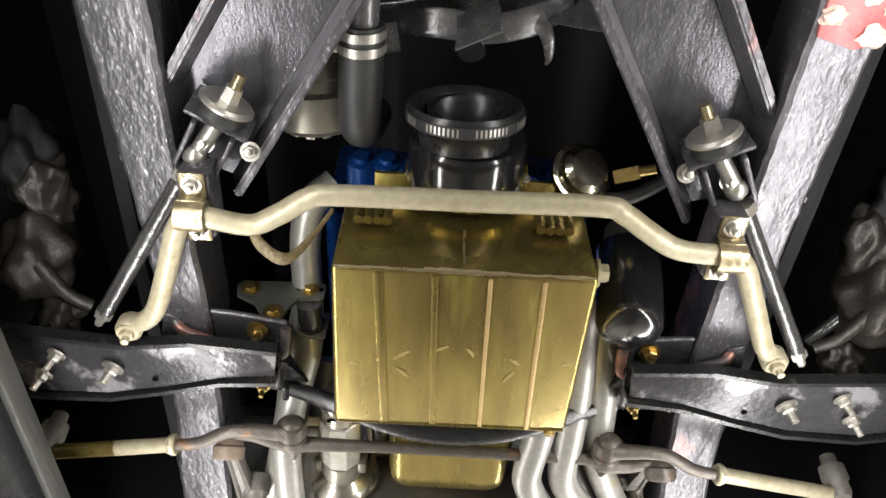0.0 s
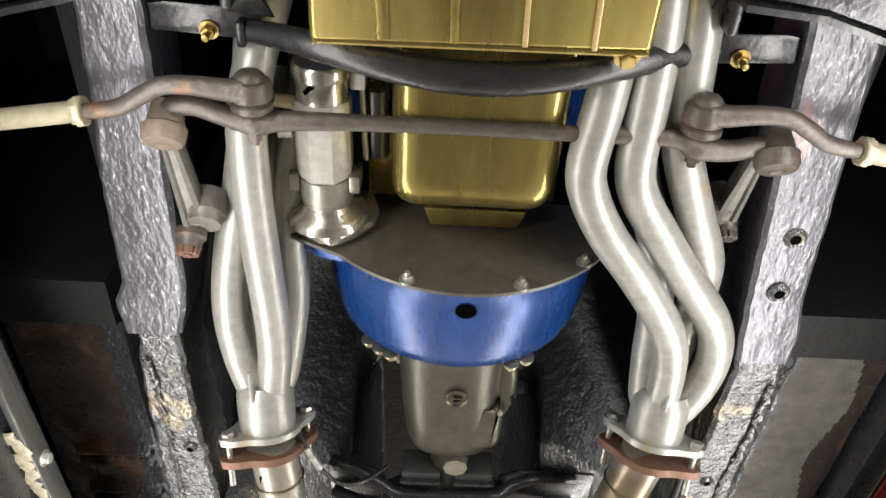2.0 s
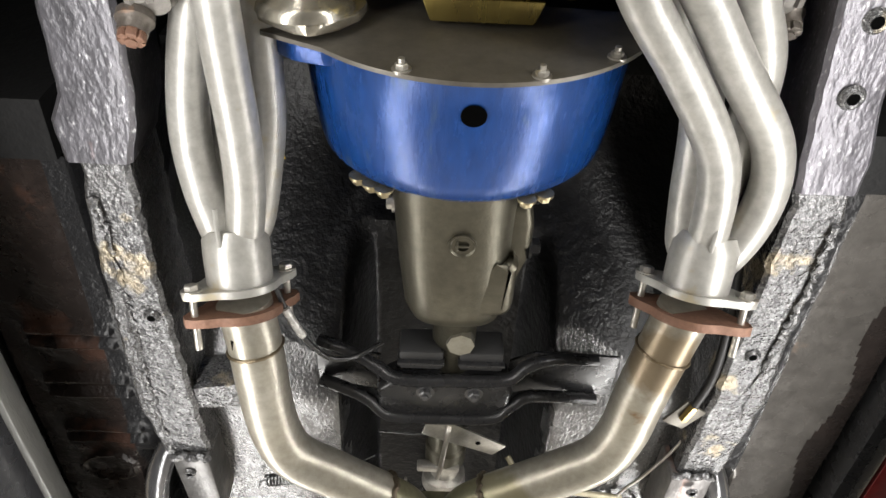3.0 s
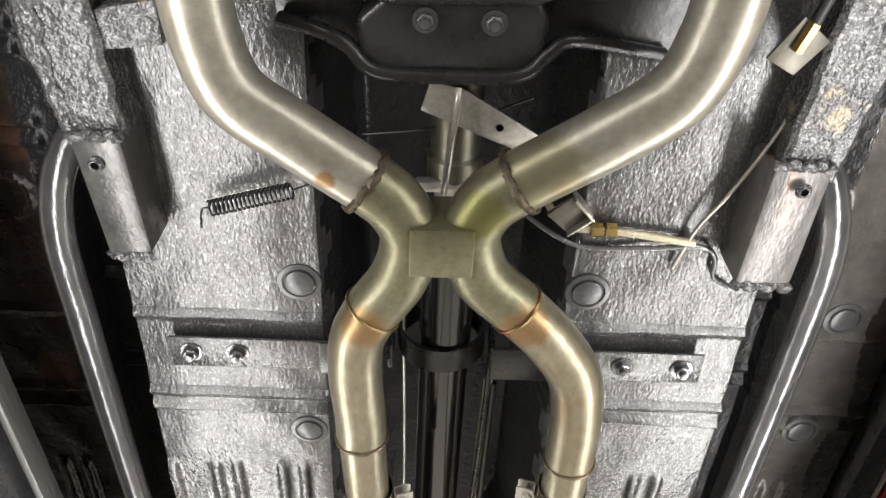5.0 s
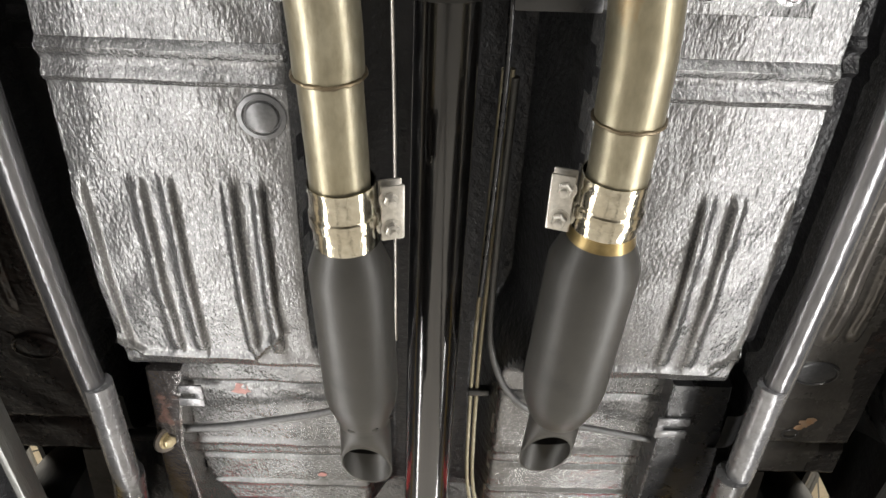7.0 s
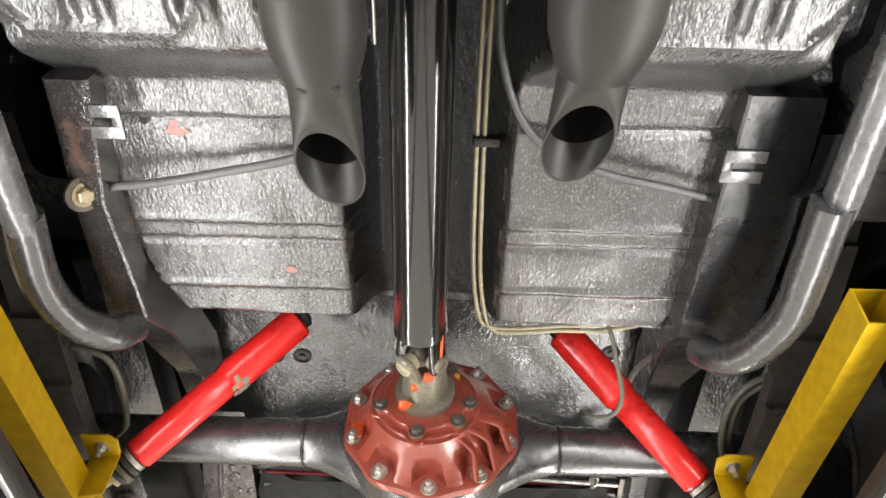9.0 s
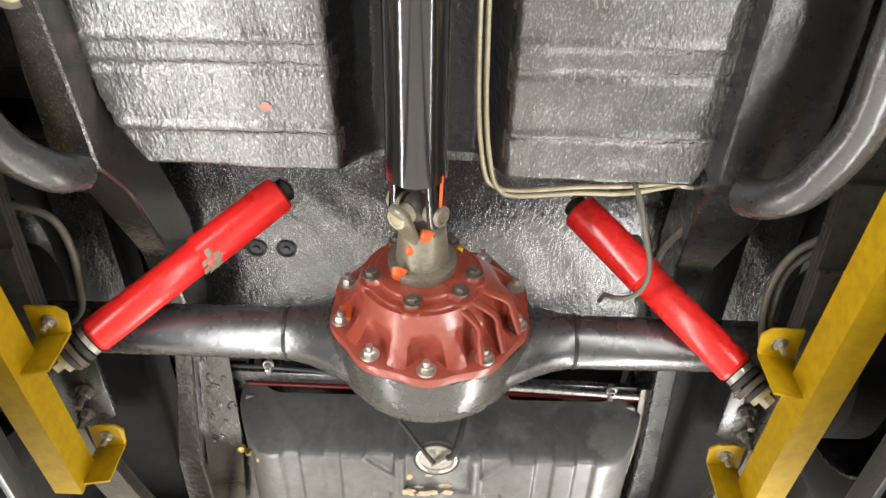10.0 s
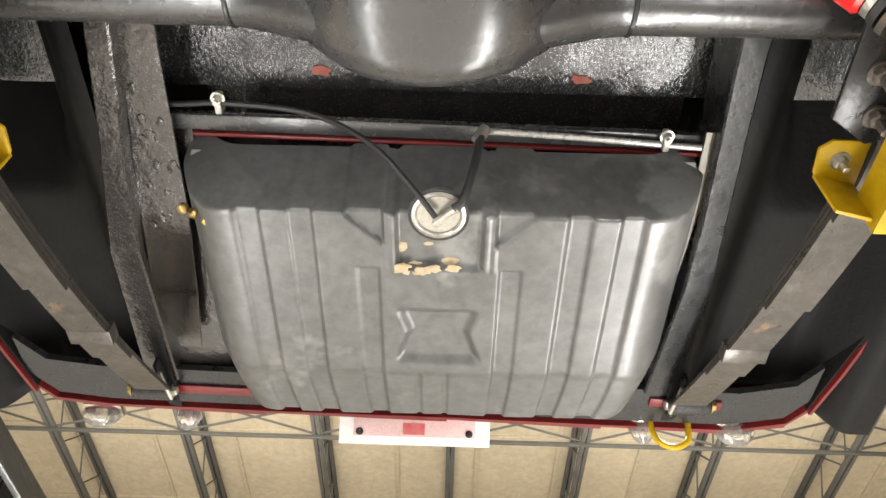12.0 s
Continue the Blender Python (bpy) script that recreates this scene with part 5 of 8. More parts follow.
t = thing("fuel_pump", (0.158, 0.27, 2.02), "chromed mechanical fuel pump with a brass fitting", "fuel pump")
bm = bmesh.new()
lathe(bm, (0.155, 0.255, 2.025), (0.25, -0.75, -0.6), [(-0.03, 0), (-0.03, 0.034), (-0.004, 0.036), (-0.003, 0.043), (0.003, 0.043), (0.004, 0.036), (0.02, 0.034), (0.027, 0.026), (0.028, 0)], 36)
part("body", bm, CHROME, t)
bm = bmesh.new()
tube(bm, [(0.195, 0.245, 2.005), (0.225, 0.232, 2.0)], 0.010, 6, 1)
tube(bm, [(0.224, 0.232, 2.0), (0.245, 0.226, 2.0)], 0.007, 12, 1)
part("fitting", bm, BRASS, t)
bm = bmesh.new()
tube(bm, [(0.18, 0.285, 2.01), (0.23, 0.275, 2.01), (0.285, 0.235, 2.02), (0.32, 0.20, 2.04)], 0.010, 14, 6)
part("braided_hose", bm, RUBBER, t, "black braided fuel hose")

# steering linkage
t = thing("steering_linkage", (0, 0.70, 1.90), "rust brown forged steering centre link with joints", "steering linkage")
bm = bmesh.new()
tube(bm, [(-0.343, 0.706, 1.915), (-0.325, 0.694, 1.912), (-0.300, 0.693, 1.910), (-0.270, 0.702, 1.908), (-0.238, 0.708, 1.907), (-0.210, 0.703, 1.906), (-0.120, 0.700, 1.905), (0.0, 0.699, 1.905), (0.130, 0.699, 1.904), (0.225, 0.698, 1.904), (0.252, 0.708, 1.904), (0.290, 0.711, 1.905), (0.316, 0.706, 1.907), (0.346, 0.706, 1.910)], [0.011, 0.012, 0.0115, 0.012, 0.015, 0.012, 0.0095, 0.009, 0.0095, 0.011, 0.015, 0.0125, 0.012, 0.011], 16, 5)
part("centre_link", bm, CASTSTEEL, t)
for x in (-0.239, 0.250):
    bm = bmesh.new()
    lathe(bm, (x, 0.690, 1.900), (0, -1, 0.06), [(0, 0), (0, 0.017), (0.004, 0.0225), (0.010, 0.0225), (0.013, 0.019), (0.017, 0.0235), (0.031, 0.0235), (0.036, 0.021), (0.038, 0.0165), (0.042, 0.0155), (0.046, 0.011), (0.0475, 0)], 30)
    part("ball_joint", bm, CASTSTEEL, t)
    bm = bmesh.new()
    lathe(bm, (x, 0.716, 1.902), (0, 1, -0.25), [(0, 0), (0, 0.0085), (0.009, 0.0085), (0.009, 0.0055), (0.015, 0.005), (0.015, 0)], 6)
    part("stud_nut", bm, CASTSTEEL, t)
for x, y, z, mt in ((-0.340, 0.708, 1.918, RUST), (0.342, 0.700, 1.915, CASTSTEEL)):
    bm = bmesh.new()
    lathe(bm, (x, y, z), (0, 0.62, -0.78), [(-0.012, 0), (-0.012, 0.017), (0.004, 0.020), (0.014, 0.021), (0.017, 0.025), (0.030, 0.0245), (0.036, 0.021), (0.038, 0.009), (0.0365, 0.007), (0.0365, 0)], 28)
    part("idler_joint", bm, IDLERTAN if x < 0 else CASTSTEEL, t, "tan coloured boot and cap" if x < 0 else "")
for nm, a, b, nut in (("pitman_arm", (-0.341, 0.728, 1.913), (-0.322, 0.846, 1.905), (-0.332, 0.872, 1.890)), ("idler_arm", (0.334, 0.728, 1.928), (0.336, 0.842, 1.966), (0.347, 0.866, 1.968))):
    a, b, nut = Vector(a), Vector(b), Vector(nut)
    arm = thing(nm, b, "dull grey forged steering arm with a castle nut", "steering arm")
    d = (b - a).normalized()
    side = d.cross(Vector((0, 0, 1))).normalized()
    bm = bmesh.new()
    rows = []
    for k in range(9):
        u = k / 8
        c = a.lerp(b, u)
        w = 0.0085 + 0.006 * u
        rows.append([c + side * (w * p) + Vector((0, 0, q)) for p, q in ((-1, 0.012), (-1, -0.010), (-0.55, -0.012), (-0.35, -0.008), (0.35, -0.008), (0.55, -0.012), (1, -0.010), (1, 0.012))])
    loft(bm, rows)
    part("arm", bm, FORGED, arm)
    sg = 1 if a.x < 0 else -1
    bm = bmesh.new()
    lathe(bm, b + Vector((sg * 0.010, -0.012, 0.012)), (0, 0.45, -0.9), [(-0.02, 0), (-0.02, 0.024), (0.010, 0.025), (0.014, 0.021), (0.022, 0.020), (0.022, 0)], 26)
    part("boss", bm, FORGED, arm)
    ax = Vector((0, 0.55, -0.83))
    bm = bmesh.new()
    lathe(bm, nut - ax * 0.012, ax, [(-0.008, 0), (-0.008, 0.019), (0.001, 0.0195), (0.003, 0.017), (0.005, 0.0155), (0.015, 0.015), (0.015, 0)], 26)
    part("washer", bm, CASTSTEEL, arm)
    bm = bmesh.new()
    for k in range(6):
        q = radians(60 * k + 12)
        m = Matrix.Translation(nut + ax * 0.006) @ ax.to_track_quat("Z", "Y").to_matrix().to_4x4() @ Matrix.Rotation(q, 4, "Z")
        box(bm, (0.005, -0.0052, -0.006), (0.0135, 0.0052, 0.006), 0.0015, m)
    lathe(bm, nut, ax, [(-0.004, 0), (-0.004, 0.0145), (0.004, 0.0145), (0.004, 0.006), (0.013, 0.006), (0.013, 0)], 6)
    part("castle_nut", bm, RUST if a.x < 0 else CASTSTEEL, arm)
for s in (-1, 1):
    dx = 0.008 if s > 0 else 0
    a = thing("tie_rod", (s * 0.5, 0.7, 1.88), "tie rod with brown forged end and cream zinc sleeve", "tie rod", "tie rods")
    bm = bmesh.new()
    tube(bm, [(s * 0.243 + dx, 0.662, 1.892), (s * 0.265 + dx, 0.661, 1.890), (s * 0.297 + dx, 0.657, 1.888), (s * 0.327 + dx, 0.658, 1.886), (s * 0.350 + dx, 0.669, 1.884), (s * 0.374 + dx, 0.683, 1.882), (s * 0.400 + dx, 0.688, 1.880), (s * 0.420 + dx, 0.690, 1.880)], [0.014, 0.012, 0.0105, 0.010, 0.010, 0.0095, 0.009, 0.008], 16, 6)
    part("rod_end", bm, CASTSTEEL, a)
    bm = bmesh.new()
    lathe(bm, (s * 0.416 + dx, 0.6895, 1.880), (s * 1, 0.12, 0.0), [(-0.005, 0), (-0.005, 0.0155), (-0.003, 0.017), (0.003, 0.017), (0.005, 0.0145), (0.008, 0.0145), (0.008, 0)], 8)
    part("locknut", bm, ZINCWARM, a)
    bm = bmesh.new()
    tube(bm, [(s * 0.423 + dx, 0.6905, 1.880), (s * 0.505 + dx, 0.704, 1.879)], 0.0118, 18, 1)
    part("sleeve", bm, ZINCWARM, a)
    bm = bmesh.new()
    tube(bm, [(s * 0.505 + dx, 0.704, 1.879), (s * 0.600 + dx, 0.719, 1.878)], 0.0118, 18, 1)
    part("outer_sleeve", bm, BROWNZINC if s < 0 else ZINCWARM, a, "darker brown half of the sleeve" if s < 0 else "")
    bm = bmesh.new()
    lathe(bm, (s * 0.618 + dx, 0.715, 1.915), (0, 0.15, -1), [(-0.03, 0), (-0.03, 0.012), (-0.012, 0.013), (-0.010, 0.020), (0.012, 0.021), (0.018, 0.017), (0.034, 0.018), (0.044, 0.014), (0.045, 0)], 22)
    part("outer_joint", bm, FORGED, a)

# engine mounts and header flats beside the block
t = thing("engine_mount_bracket", (-0.25, 0.5, 2.0), "zinc plated engine mount plate with three bolts", "bracket")
bm = bmesh.new()
prism(bm, [(-0.336, 2.034), (-0.328, 2.044), (-0.210, 2.050), (-0.200, 2.043), (-0.200, 2.016), (-0.207, 2.010), (-0.238, 2.010), (-0.250, 1.988), (-0.255, 1.964), (-0.268, 1.955), (-0.283, 1.963), (-0.300, 1.994), (-0.330, 2.008)], 0, 0.006, 0.0015)
bmesh.ops.rotate(bm, verts=bm.verts, cent=(0, 0, 0), matrix=Matrix.Rotation(radians(90), 3, "X"))
bmesh.ops.translate(bm, verts=bm.verts, vec=(0, 0.498, 0))
part("plate", bm, MOUNTGREY, t)
for x, z in ((-0.313, 2.024), (-0.223, 2.030), (-0.269, 1.974)):
    bolt(t, (x, 0.491, z), (0, -1, -0.2), 0.0095, 0.008, BRASS)
for x in (-0.240, -0.207):
    bm = bmesh.new()
    lathe(bm, (x, 0.4915, 2.031), (0, -1, 0), [(0, 0), (0, 0.005)], 12)
    part("hole", bm, HOLESHADE, t)
bm = bmesh.new()
lathe(bm, (-0.222, 0.500, 2.012), (0, 1, 0.08), [(0, 0), (0, 0.0195), (0.046, 0.0195), (0.046, 0)], 26)
part("bushing_sleeve", bm, TUBESTEEL, t)
bm = bmesh.new()
lathe(bm, (-0.222, 0.546, 2.016), (0, 1, 0.08), [(0, 0), (0, 0.0225), (0.006, 0.0225), (0.006, 0)], 26)
part("rubber_ring", bm, RUBBER, t)
bm = bmesh.new()
prism(bm, [(-0.255, 0.556), (-0.196, 0.553), (-0.198, 0.560), (-0.250, 0.563)], 1.992, 2.05, 0.002)
prism(bm, [(-0.257, 0.556), (-0.250, 0.556), (-0.262, 0.628), (-0.270, 0.626)], lambda x, y: 1.990 - (y - 0.556) * 0.25, 2.05, 0.002)
part("saddle", bm, ALLOY, t)
t = thing("engine_mount_bracket", (0.21, 0.5, 1.94), "alloy engine mount saddle beside the sump", "bracket")
bm = bmesh.new()
prism(bm, [(0.205, 0.548), (0.262, 0.55), (0.255, 0.622), (0.215, 0.625)], lambda x, y: 1.968, 2.01, 0.008, 3)
part("saddle", bm, ALLOY, t)

# earth strap
t = thing("earth_strap", (-0.25, 0.32, 1.92), "braided copper earth strap between rail and engine", "earth strap")
bm = bmesh.new()
tube(bm, [(-0.275, 0.285, 1.92), (-0.262, 0.318, 1.91), (-0.235, 0.340, 1.908), (-0.215, 0.336, 1.92), (-0.19, 0.315, 1.95), (-0.175, 0.30, 1.97)], [0.005, 0.008, 0.010, 0.007, 0.004, 0.004], 10, 6, flat=0.5)
part("strap", bm, mat("braid", (0.42, 0.35, 0.21), (0.17, 0.125, 0.07), 0.5, 0.4, 190, 2.5, 330), t)

# starter motor
t = thing("starter_motor", (-0.173, 0.76, 1.96), "silver starter motor with faceted body and wide flange", "starter motor")
SO = (-0.173, 0.0, 1.966)
STARTPAINT = mat("starter_paint", (0.62, 0.60, 0.54), (0.5, 0.485, 0.43), 0.34, 0.35, 9, 0.15, 120)
bm = bmesh.new()
lathe(bm, SO, (0, 1, 0), [(0.655, 0), (0.655, 0.031), (0.659, 0.034), (0.672, 0.034), (0.674, 0.0315), (0.703, 0.0315)], 34)
cap = part("end_cap", bm, CHROMEDULL, t, "bright turned end cap")
bm = bmesh.new()
tube(bm, [(-0.188, 0.684, 1.9375), (-0.181, 0.676, 1.9355)], 0.0028, 8, 1)
tube(bm, [(-0.181, 0.676, 1.9355), (-0.179, 0.674, 1.9355)], 0.0042, 8, 1)
part("slot", bm, HOLESHADE, cap)
bm = bmesh.new()
lathe(bm, SO, (0, 1, 0), [(0.700, 0), (0.700, 0.034), (0.704, 0.0355), (0.800, 0.0355), (0.804, 0.033), (0.804, 0)], 8, a0=radians(22.5), a1=radians(382.5), x=(1, 0, 0))
part("facet_body", bm, STARTPAINT, t, "pale silver faceted body", 15)
bm = bmesh.new()
lathe(bm, SO, (0, 1, 0), [(0.803, 0.030), (0.804, 0.0345), (0.834, 0.0345), (0.836, 0.032), (0.850, 0.032)], 36)
part("nose", bm, ALLOY, t)
for sx in (-1, 1):
    bm = bmesh.new()
    box(bm, (-0.173 + sx * 0.037 - 0.007, 0.797, 1.945), (-0.173 + sx * 0.037 + 0.007, 0.822, 1.985), 0.003)
    part("ear", bm, ALLOY, t)
bm = bmesh.new()
lathe(bm, SO, (0, 1, 0), [(0.842, 0.031), (0.845, 0.034), (0.850, 0.038), (0.855, 0.047), (0.860, 0.052), (0.868, 0.054), (0.868, 0)], 44)
part("cone", bm, CHROMEDULL, t, "bright turned nose cone")
bm = bmesh.new()
prism(bm, [(-0.238, 0.0), (-0.229, 0.035), (-0.12, 0.040), (-0.108, 0.0), (-0.114, -0.030), (-0.134, -0.052), (-0.152, -0.070), (-0.164, -0.074), (-0.178, -0.068), (-0.205, -0.052), (-0.230, -0.030)], 0, 0.012, 0.003)
bmesh.ops.rotate(bm, verts=bm.verts, cent=(0, 0, 0), matrix=Matrix.Rotation(radians(90), 3, "X"))
bmesh.ops.translate(bm, verts=bm.verts, vec=(0, 0.880, 1.985))
part("mount_flange", bm, CHROMEDULL, t)
bolt(t, (-0.162, 0.866, 1.938), (0, -1, -0.2), 0.010, 0.012, CASTSTEEL)
bm = bmesh.new()
tube(bm, [(-0.206, 0.705, 1.955), (-0.226, 0.700, 1.950)], 0.008, 12, 1)
part("terminal", bm, TERMINALTAN, t, "tan terminal post")
bm = bmesh.new()
lathe(bm, (-0.222, 0.735, 1.955), (-1, 0, -0.2), [(-0.012, 0), (-0.012, 0.016), (0.004, 0.016), (0.004, 0.011), (-0.003, 0.010), (-0.003, 0)], 24)
part("field_terminal", bm, STARTPAINT, t)
bm = bmesh.new()
tube(bm, [(-0.128, 0.69, 1.978), (-0.124, 0.79, 1.978)], 0.004, 8, 1)
part("through_bolt", bm, ZINC, t)
bm = bmesh.new()
box(bm, (-0.141, 0.668, 1.962), (-0.122, 0.690, 1.980), 0.003)
part("solenoid_lug", bm, STARTPAINT, t)
bm = bmesh.new()
tube(bm, [(-0.112, 0.70, 1.995), (-0.112, 0.79, 1.995)], 0.016, 20, 1)
part("solenoid", bm, BLACK, t)

# bellhousing
t = thing("bellhousing", (0, 0.98, 1.95), "glossy blue steel bellhousing with a grey block plate", "bellhousing")
C, Rb = (0.006, 2.066), 0.203


def arc(y, r, a0, a1, n):
    return [Vector((C[0] + r * math.cos(a), y, C[1] + r * math.sin(a))) for a in (a0 + (a1 - a0) * k / n for k in range(n + 1))]


bm = bmesh.new()
rows = [arc(y, r, radians(172), radians(368), 56) for y, r in ((0.8935, Rb), (0.897, Rb - 0.002), (0.94, Rb - 0.005), (0.99, Rb - 0.010), (1.035, Rb - 0.016), (1.055, Rb - 0.021), (1.064, Rb - 0.030), (1.068, Rb - 0.055), (1.071, 0.06))]
rings = [[bm.verts.new(p) for p in r] for r in rows]
for a, b in zip(rings, rings[1:]):
    for k in range(len(a) - 1):
        bm.faces.new((a[k], a[k + 1], b[k + 1], b[k]))
bell = part("shell", bm, BLUE, t)
bm = bmesh.new()
prism(bm, [(-0.222, 0.02), (-0.212, -0.085), (-0.185, -0.105), (-0.15, -0.115), (-0.10, -0.10), (-0.10, 0.02)], 0, 0.028, 0.005)
bmesh.ops.rotate(bm, verts=bm.verts, cent=(0, 0, 0), matrix=Matrix.Rotation(radians(90), 3, "X"))
bmesh.ops.translate(bm, verts=bm.verts, vec=(0, 0.922, 2.045))
part("starter_ear", bm, BLUE, t)
bm = bmesh.new()
pts = arc(0.888, 0.2225, radians(226), radians(325), 48)
lo = [bm.verts.new(p) for p in [Vector((-0.225, 0.888, 2.02)), Vector((-0.219, 0.888, 1.942)), Vector((-0.188, 0.888, 1.926))] + pts + [Vector((0.205, 0.888, 1.96)), Vector((0.20, 0.888, 2.04)), Vector((-0.12, 0.888, 2.06))]]
f = bm.faces.new(lo)
r = bmesh.ops.extrude_face_region(bm, geom=[f])
bmesh.ops.translate(bm, verts=[v for v in r["geom"] if isinstance(v, bmesh.types.BMVert)], vec=(0, 0.005, 0))
bplate = part("block_plate", bm, PLATE, t, "grey brown steel block plate")
for a in (250.5, 288.5, 315):
    bolt(bplate, (C[0] + 0.213 * math.cos(radians(a)), 0.888, C[1] + 0.213 * math.sin(radians(a))), (0, -1, 0), 0.007, 0.007, ZINC, stud=0.005)
for a in (226, 233, 239, 295, 303):
    bolt(t, (C[0] + (Rb - 0.024) * math.cos(radians(a)), 1.064, C[1] + (Rb - 0.024) * math.sin(radians(a))), (0, 1, 0), 0.008, 0.010, CLAMPZINC)
bm = bmesh.new()
lathe(bm, (0.010, 0.938, 1.8675), (0, 0.12, -1), [(0, 0), (0, 0.0140)], 24)
part("drain_hole", bm, HOLESHADE, bell)

# gearbox
t = thing("gearbox", (0.01, 1.18, 1.95), "cast alloy gearbox with a ribbed tail housing", "gearbox")
bm = bmesh.new()
rows = []
for y, r, cx in ((1.055, 0.082, 0.0), (1.075, 0.080, 0.0), (1.20, 0.075, 0.005), (1.262, 0.071, 0.008), (1.283, 0.064, 0.009), (1.295, 0.050, 0.010), (1.299, 0.03, 0.010)):
    rows.append([(cx + r * math.copysign(abs(math.cos(a)) ** 0.65, math.cos(a)), y, 1.975 + r * 1.02 * math.copysign(abs(math.sin(a)) ** 0.65, math.sin(a))) for a in (2 * math.pi * k / 40 for k in range(40))])
loft(bm, rows)
part("case", bm, GEARCASE, t)
bm = bmesh.new()
prism(bm, [(0.04, 1.09), (0.094, 1.09), (0.100, 1.12), (0.100, 1.16), (0.085, 1.165), (0.082, 1.245), (0.070, 1.255), (0.04, 1.25)], 1.925, 2.02, 0.010, 3)
part("side_boss", bm, GEARCASE, t)
bm = bmesh.new()
prism(bm, [(0.03, 1.180), (0.060, 1.176), (0.078, 1.160), (0.083, 1.168), (0.083, 1.245), (0.074, 1.258), (0.03, 1.262)], 1.903, 1.98, 0.012, 3)
part("gear_bulge", bm, GEARCASE, t)
for y in (1.10, 1.19):
    bolt(t, (0.105, y, 1.975), (1, 0, 0), 0.012, 0.014, BLACK)
bolt(t, (-0.078, 1.12, 1.965), (-1, 0, 0), 0.009, 0.009, ZINC)
bm = bmesh.new()
lathe(bm, (0.010, 1.130, 1.8945), (0, 0, -1), [(0, 0.0085), (0.001, 0.0085), (0.001, 0.014), (0.003, 0.016), (0.003, 0.0175), (-0.003, 0.0175)], 28)
box(bm, (0.0015, 1.1285, 1.8915), (0.0185, 1.1315, 1.8965), 0.0008)
box(bm, (0.0025, 1.122, 1.8915), (0.0050, 1.138, 1.8965), 0.0008)
part("drain_boss", bm, GEARCASE, t)
for k in range(5):
    bm = bmesh.new()
    box(bm, (-0.055 + k * 0.027, 1.055, 1.902), (-0.051 + k * 0.027, 1.07, 1.92), 0.001)
    part("rib", bm, GEARCASE, t)
bm = bmesh.new()
lathe(bm, (0.012, 1.30, 1.962), (0, 1, 0), [(-0.02, 0.04), (0.0, 0.038), (0.01, 0.032), (0.30, 0.030), (0.305, 0.034), (0.34, 0.034), (0.345, 0.026)], 32)
part("tail_housing", bm, GEARCASE, t)
bm = bmesh.new()
lathe(bm, (0.012, 1.635, 1.962), (0, 1, 0), [(0.0, 0.024), (0.045, 0.024), (0.05, 0.036), (0.075, 0.038)], 28)
part("output_yoke", bm, ZINC, t)

# gearbox crossmember
t = thing("gearbox_crossmember", (0.01, 1.43, 1.92), "satin black pressed gearbox crossmember with two bolts", "crossmember")
bm = bmesh.new()
prism(bm, [(-0.070, 1.404), (0.092, 1.400), (0.104, 1.425), (0.100, 1.462), (0.076, 1.484), (-0.074, 1.488), (-0.098, 1.466), (-0.100, 1.428)], 1.918, 1.965, 0.009, 3)
part("centre_pan", bm, BLACK, t)
bm = bmesh.new()
prism(bm, [(-0.190, 1.372), (-0.095, 1.392), (-0.095, 1.468), (-0.190, 1.448)], 1.955, 1.960, 0.001)
part("arm_web", bm, BLACK, t)
bm = bmesh.new()
prism(bm, [(0.098, 1.395), (0.135, 1.375), (0.26, 1.380), (0.26, 1.470), (0.135, 1.455), (0.098, 1.468)], 1.955, 1.960, 0.001)
part("arm_web", bm, BLACK, t)
for pts in ([(-0.185, 1.362, 1.952), (-0.142, 1.366, 1.938), (-0.100, 1.384, 1.926), (-0.066, 1.403, 1.920), (0.010, 1.402, 1.919), (0.090, 1.398, 1.920), (0.118, 1.376, 1.926), (0.156, 1.368, 1.936), (0.225, 1.382, 1.950)], [(-0.185, 1.442, 1.948), (-0.140, 1.448, 1.934), (-0.110, 1.460, 1.926), (-0.078, 1.486, 1.920), (0.000, 1.488, 1.919), (0.076, 1.484, 1.920), (0.104, 1.462, 1.926), (0.135, 1.448, 1.934), (0.235, 1.466, 1.948)]):
    bm = bmesh.new()
    tube(bm, pts, 0.0085, 12, 6, flat=1.3)
    part("rolled_edge", bm, BLACK, t)
for x in (-0.027, 0.045):
    bolt(t, (x, 1.427, 1.917), (0, 0, -1), 0.0095, 0.009, PLUGGREY, stud=0.004)
for x in (-0.035, 0.052):
    bm = bmesh.new()
    box(bm, (x - 0.032, 1.352, 1.925), (x + 0.032, 1.388, 1.975), 0.005)
    part("mount_rubber", bm, RUBBER, t)
    bm = bmesh.new()
    box(bm, (x - 0.034, 1.366, 1.917), (x + 0.034, 1.372, 1.94), 0.002)
    part("mount_plate", bm, BLACK, t)
bm = bmesh.new()
lathe(bm, (0.020, 1.335, 1.925), (0, 0, 1), [(0, 0), (0, 0.020), (0.03, 0.02), (0.03, 0.0)], 8)
part("tail_lug", bm, ALLOY, t)

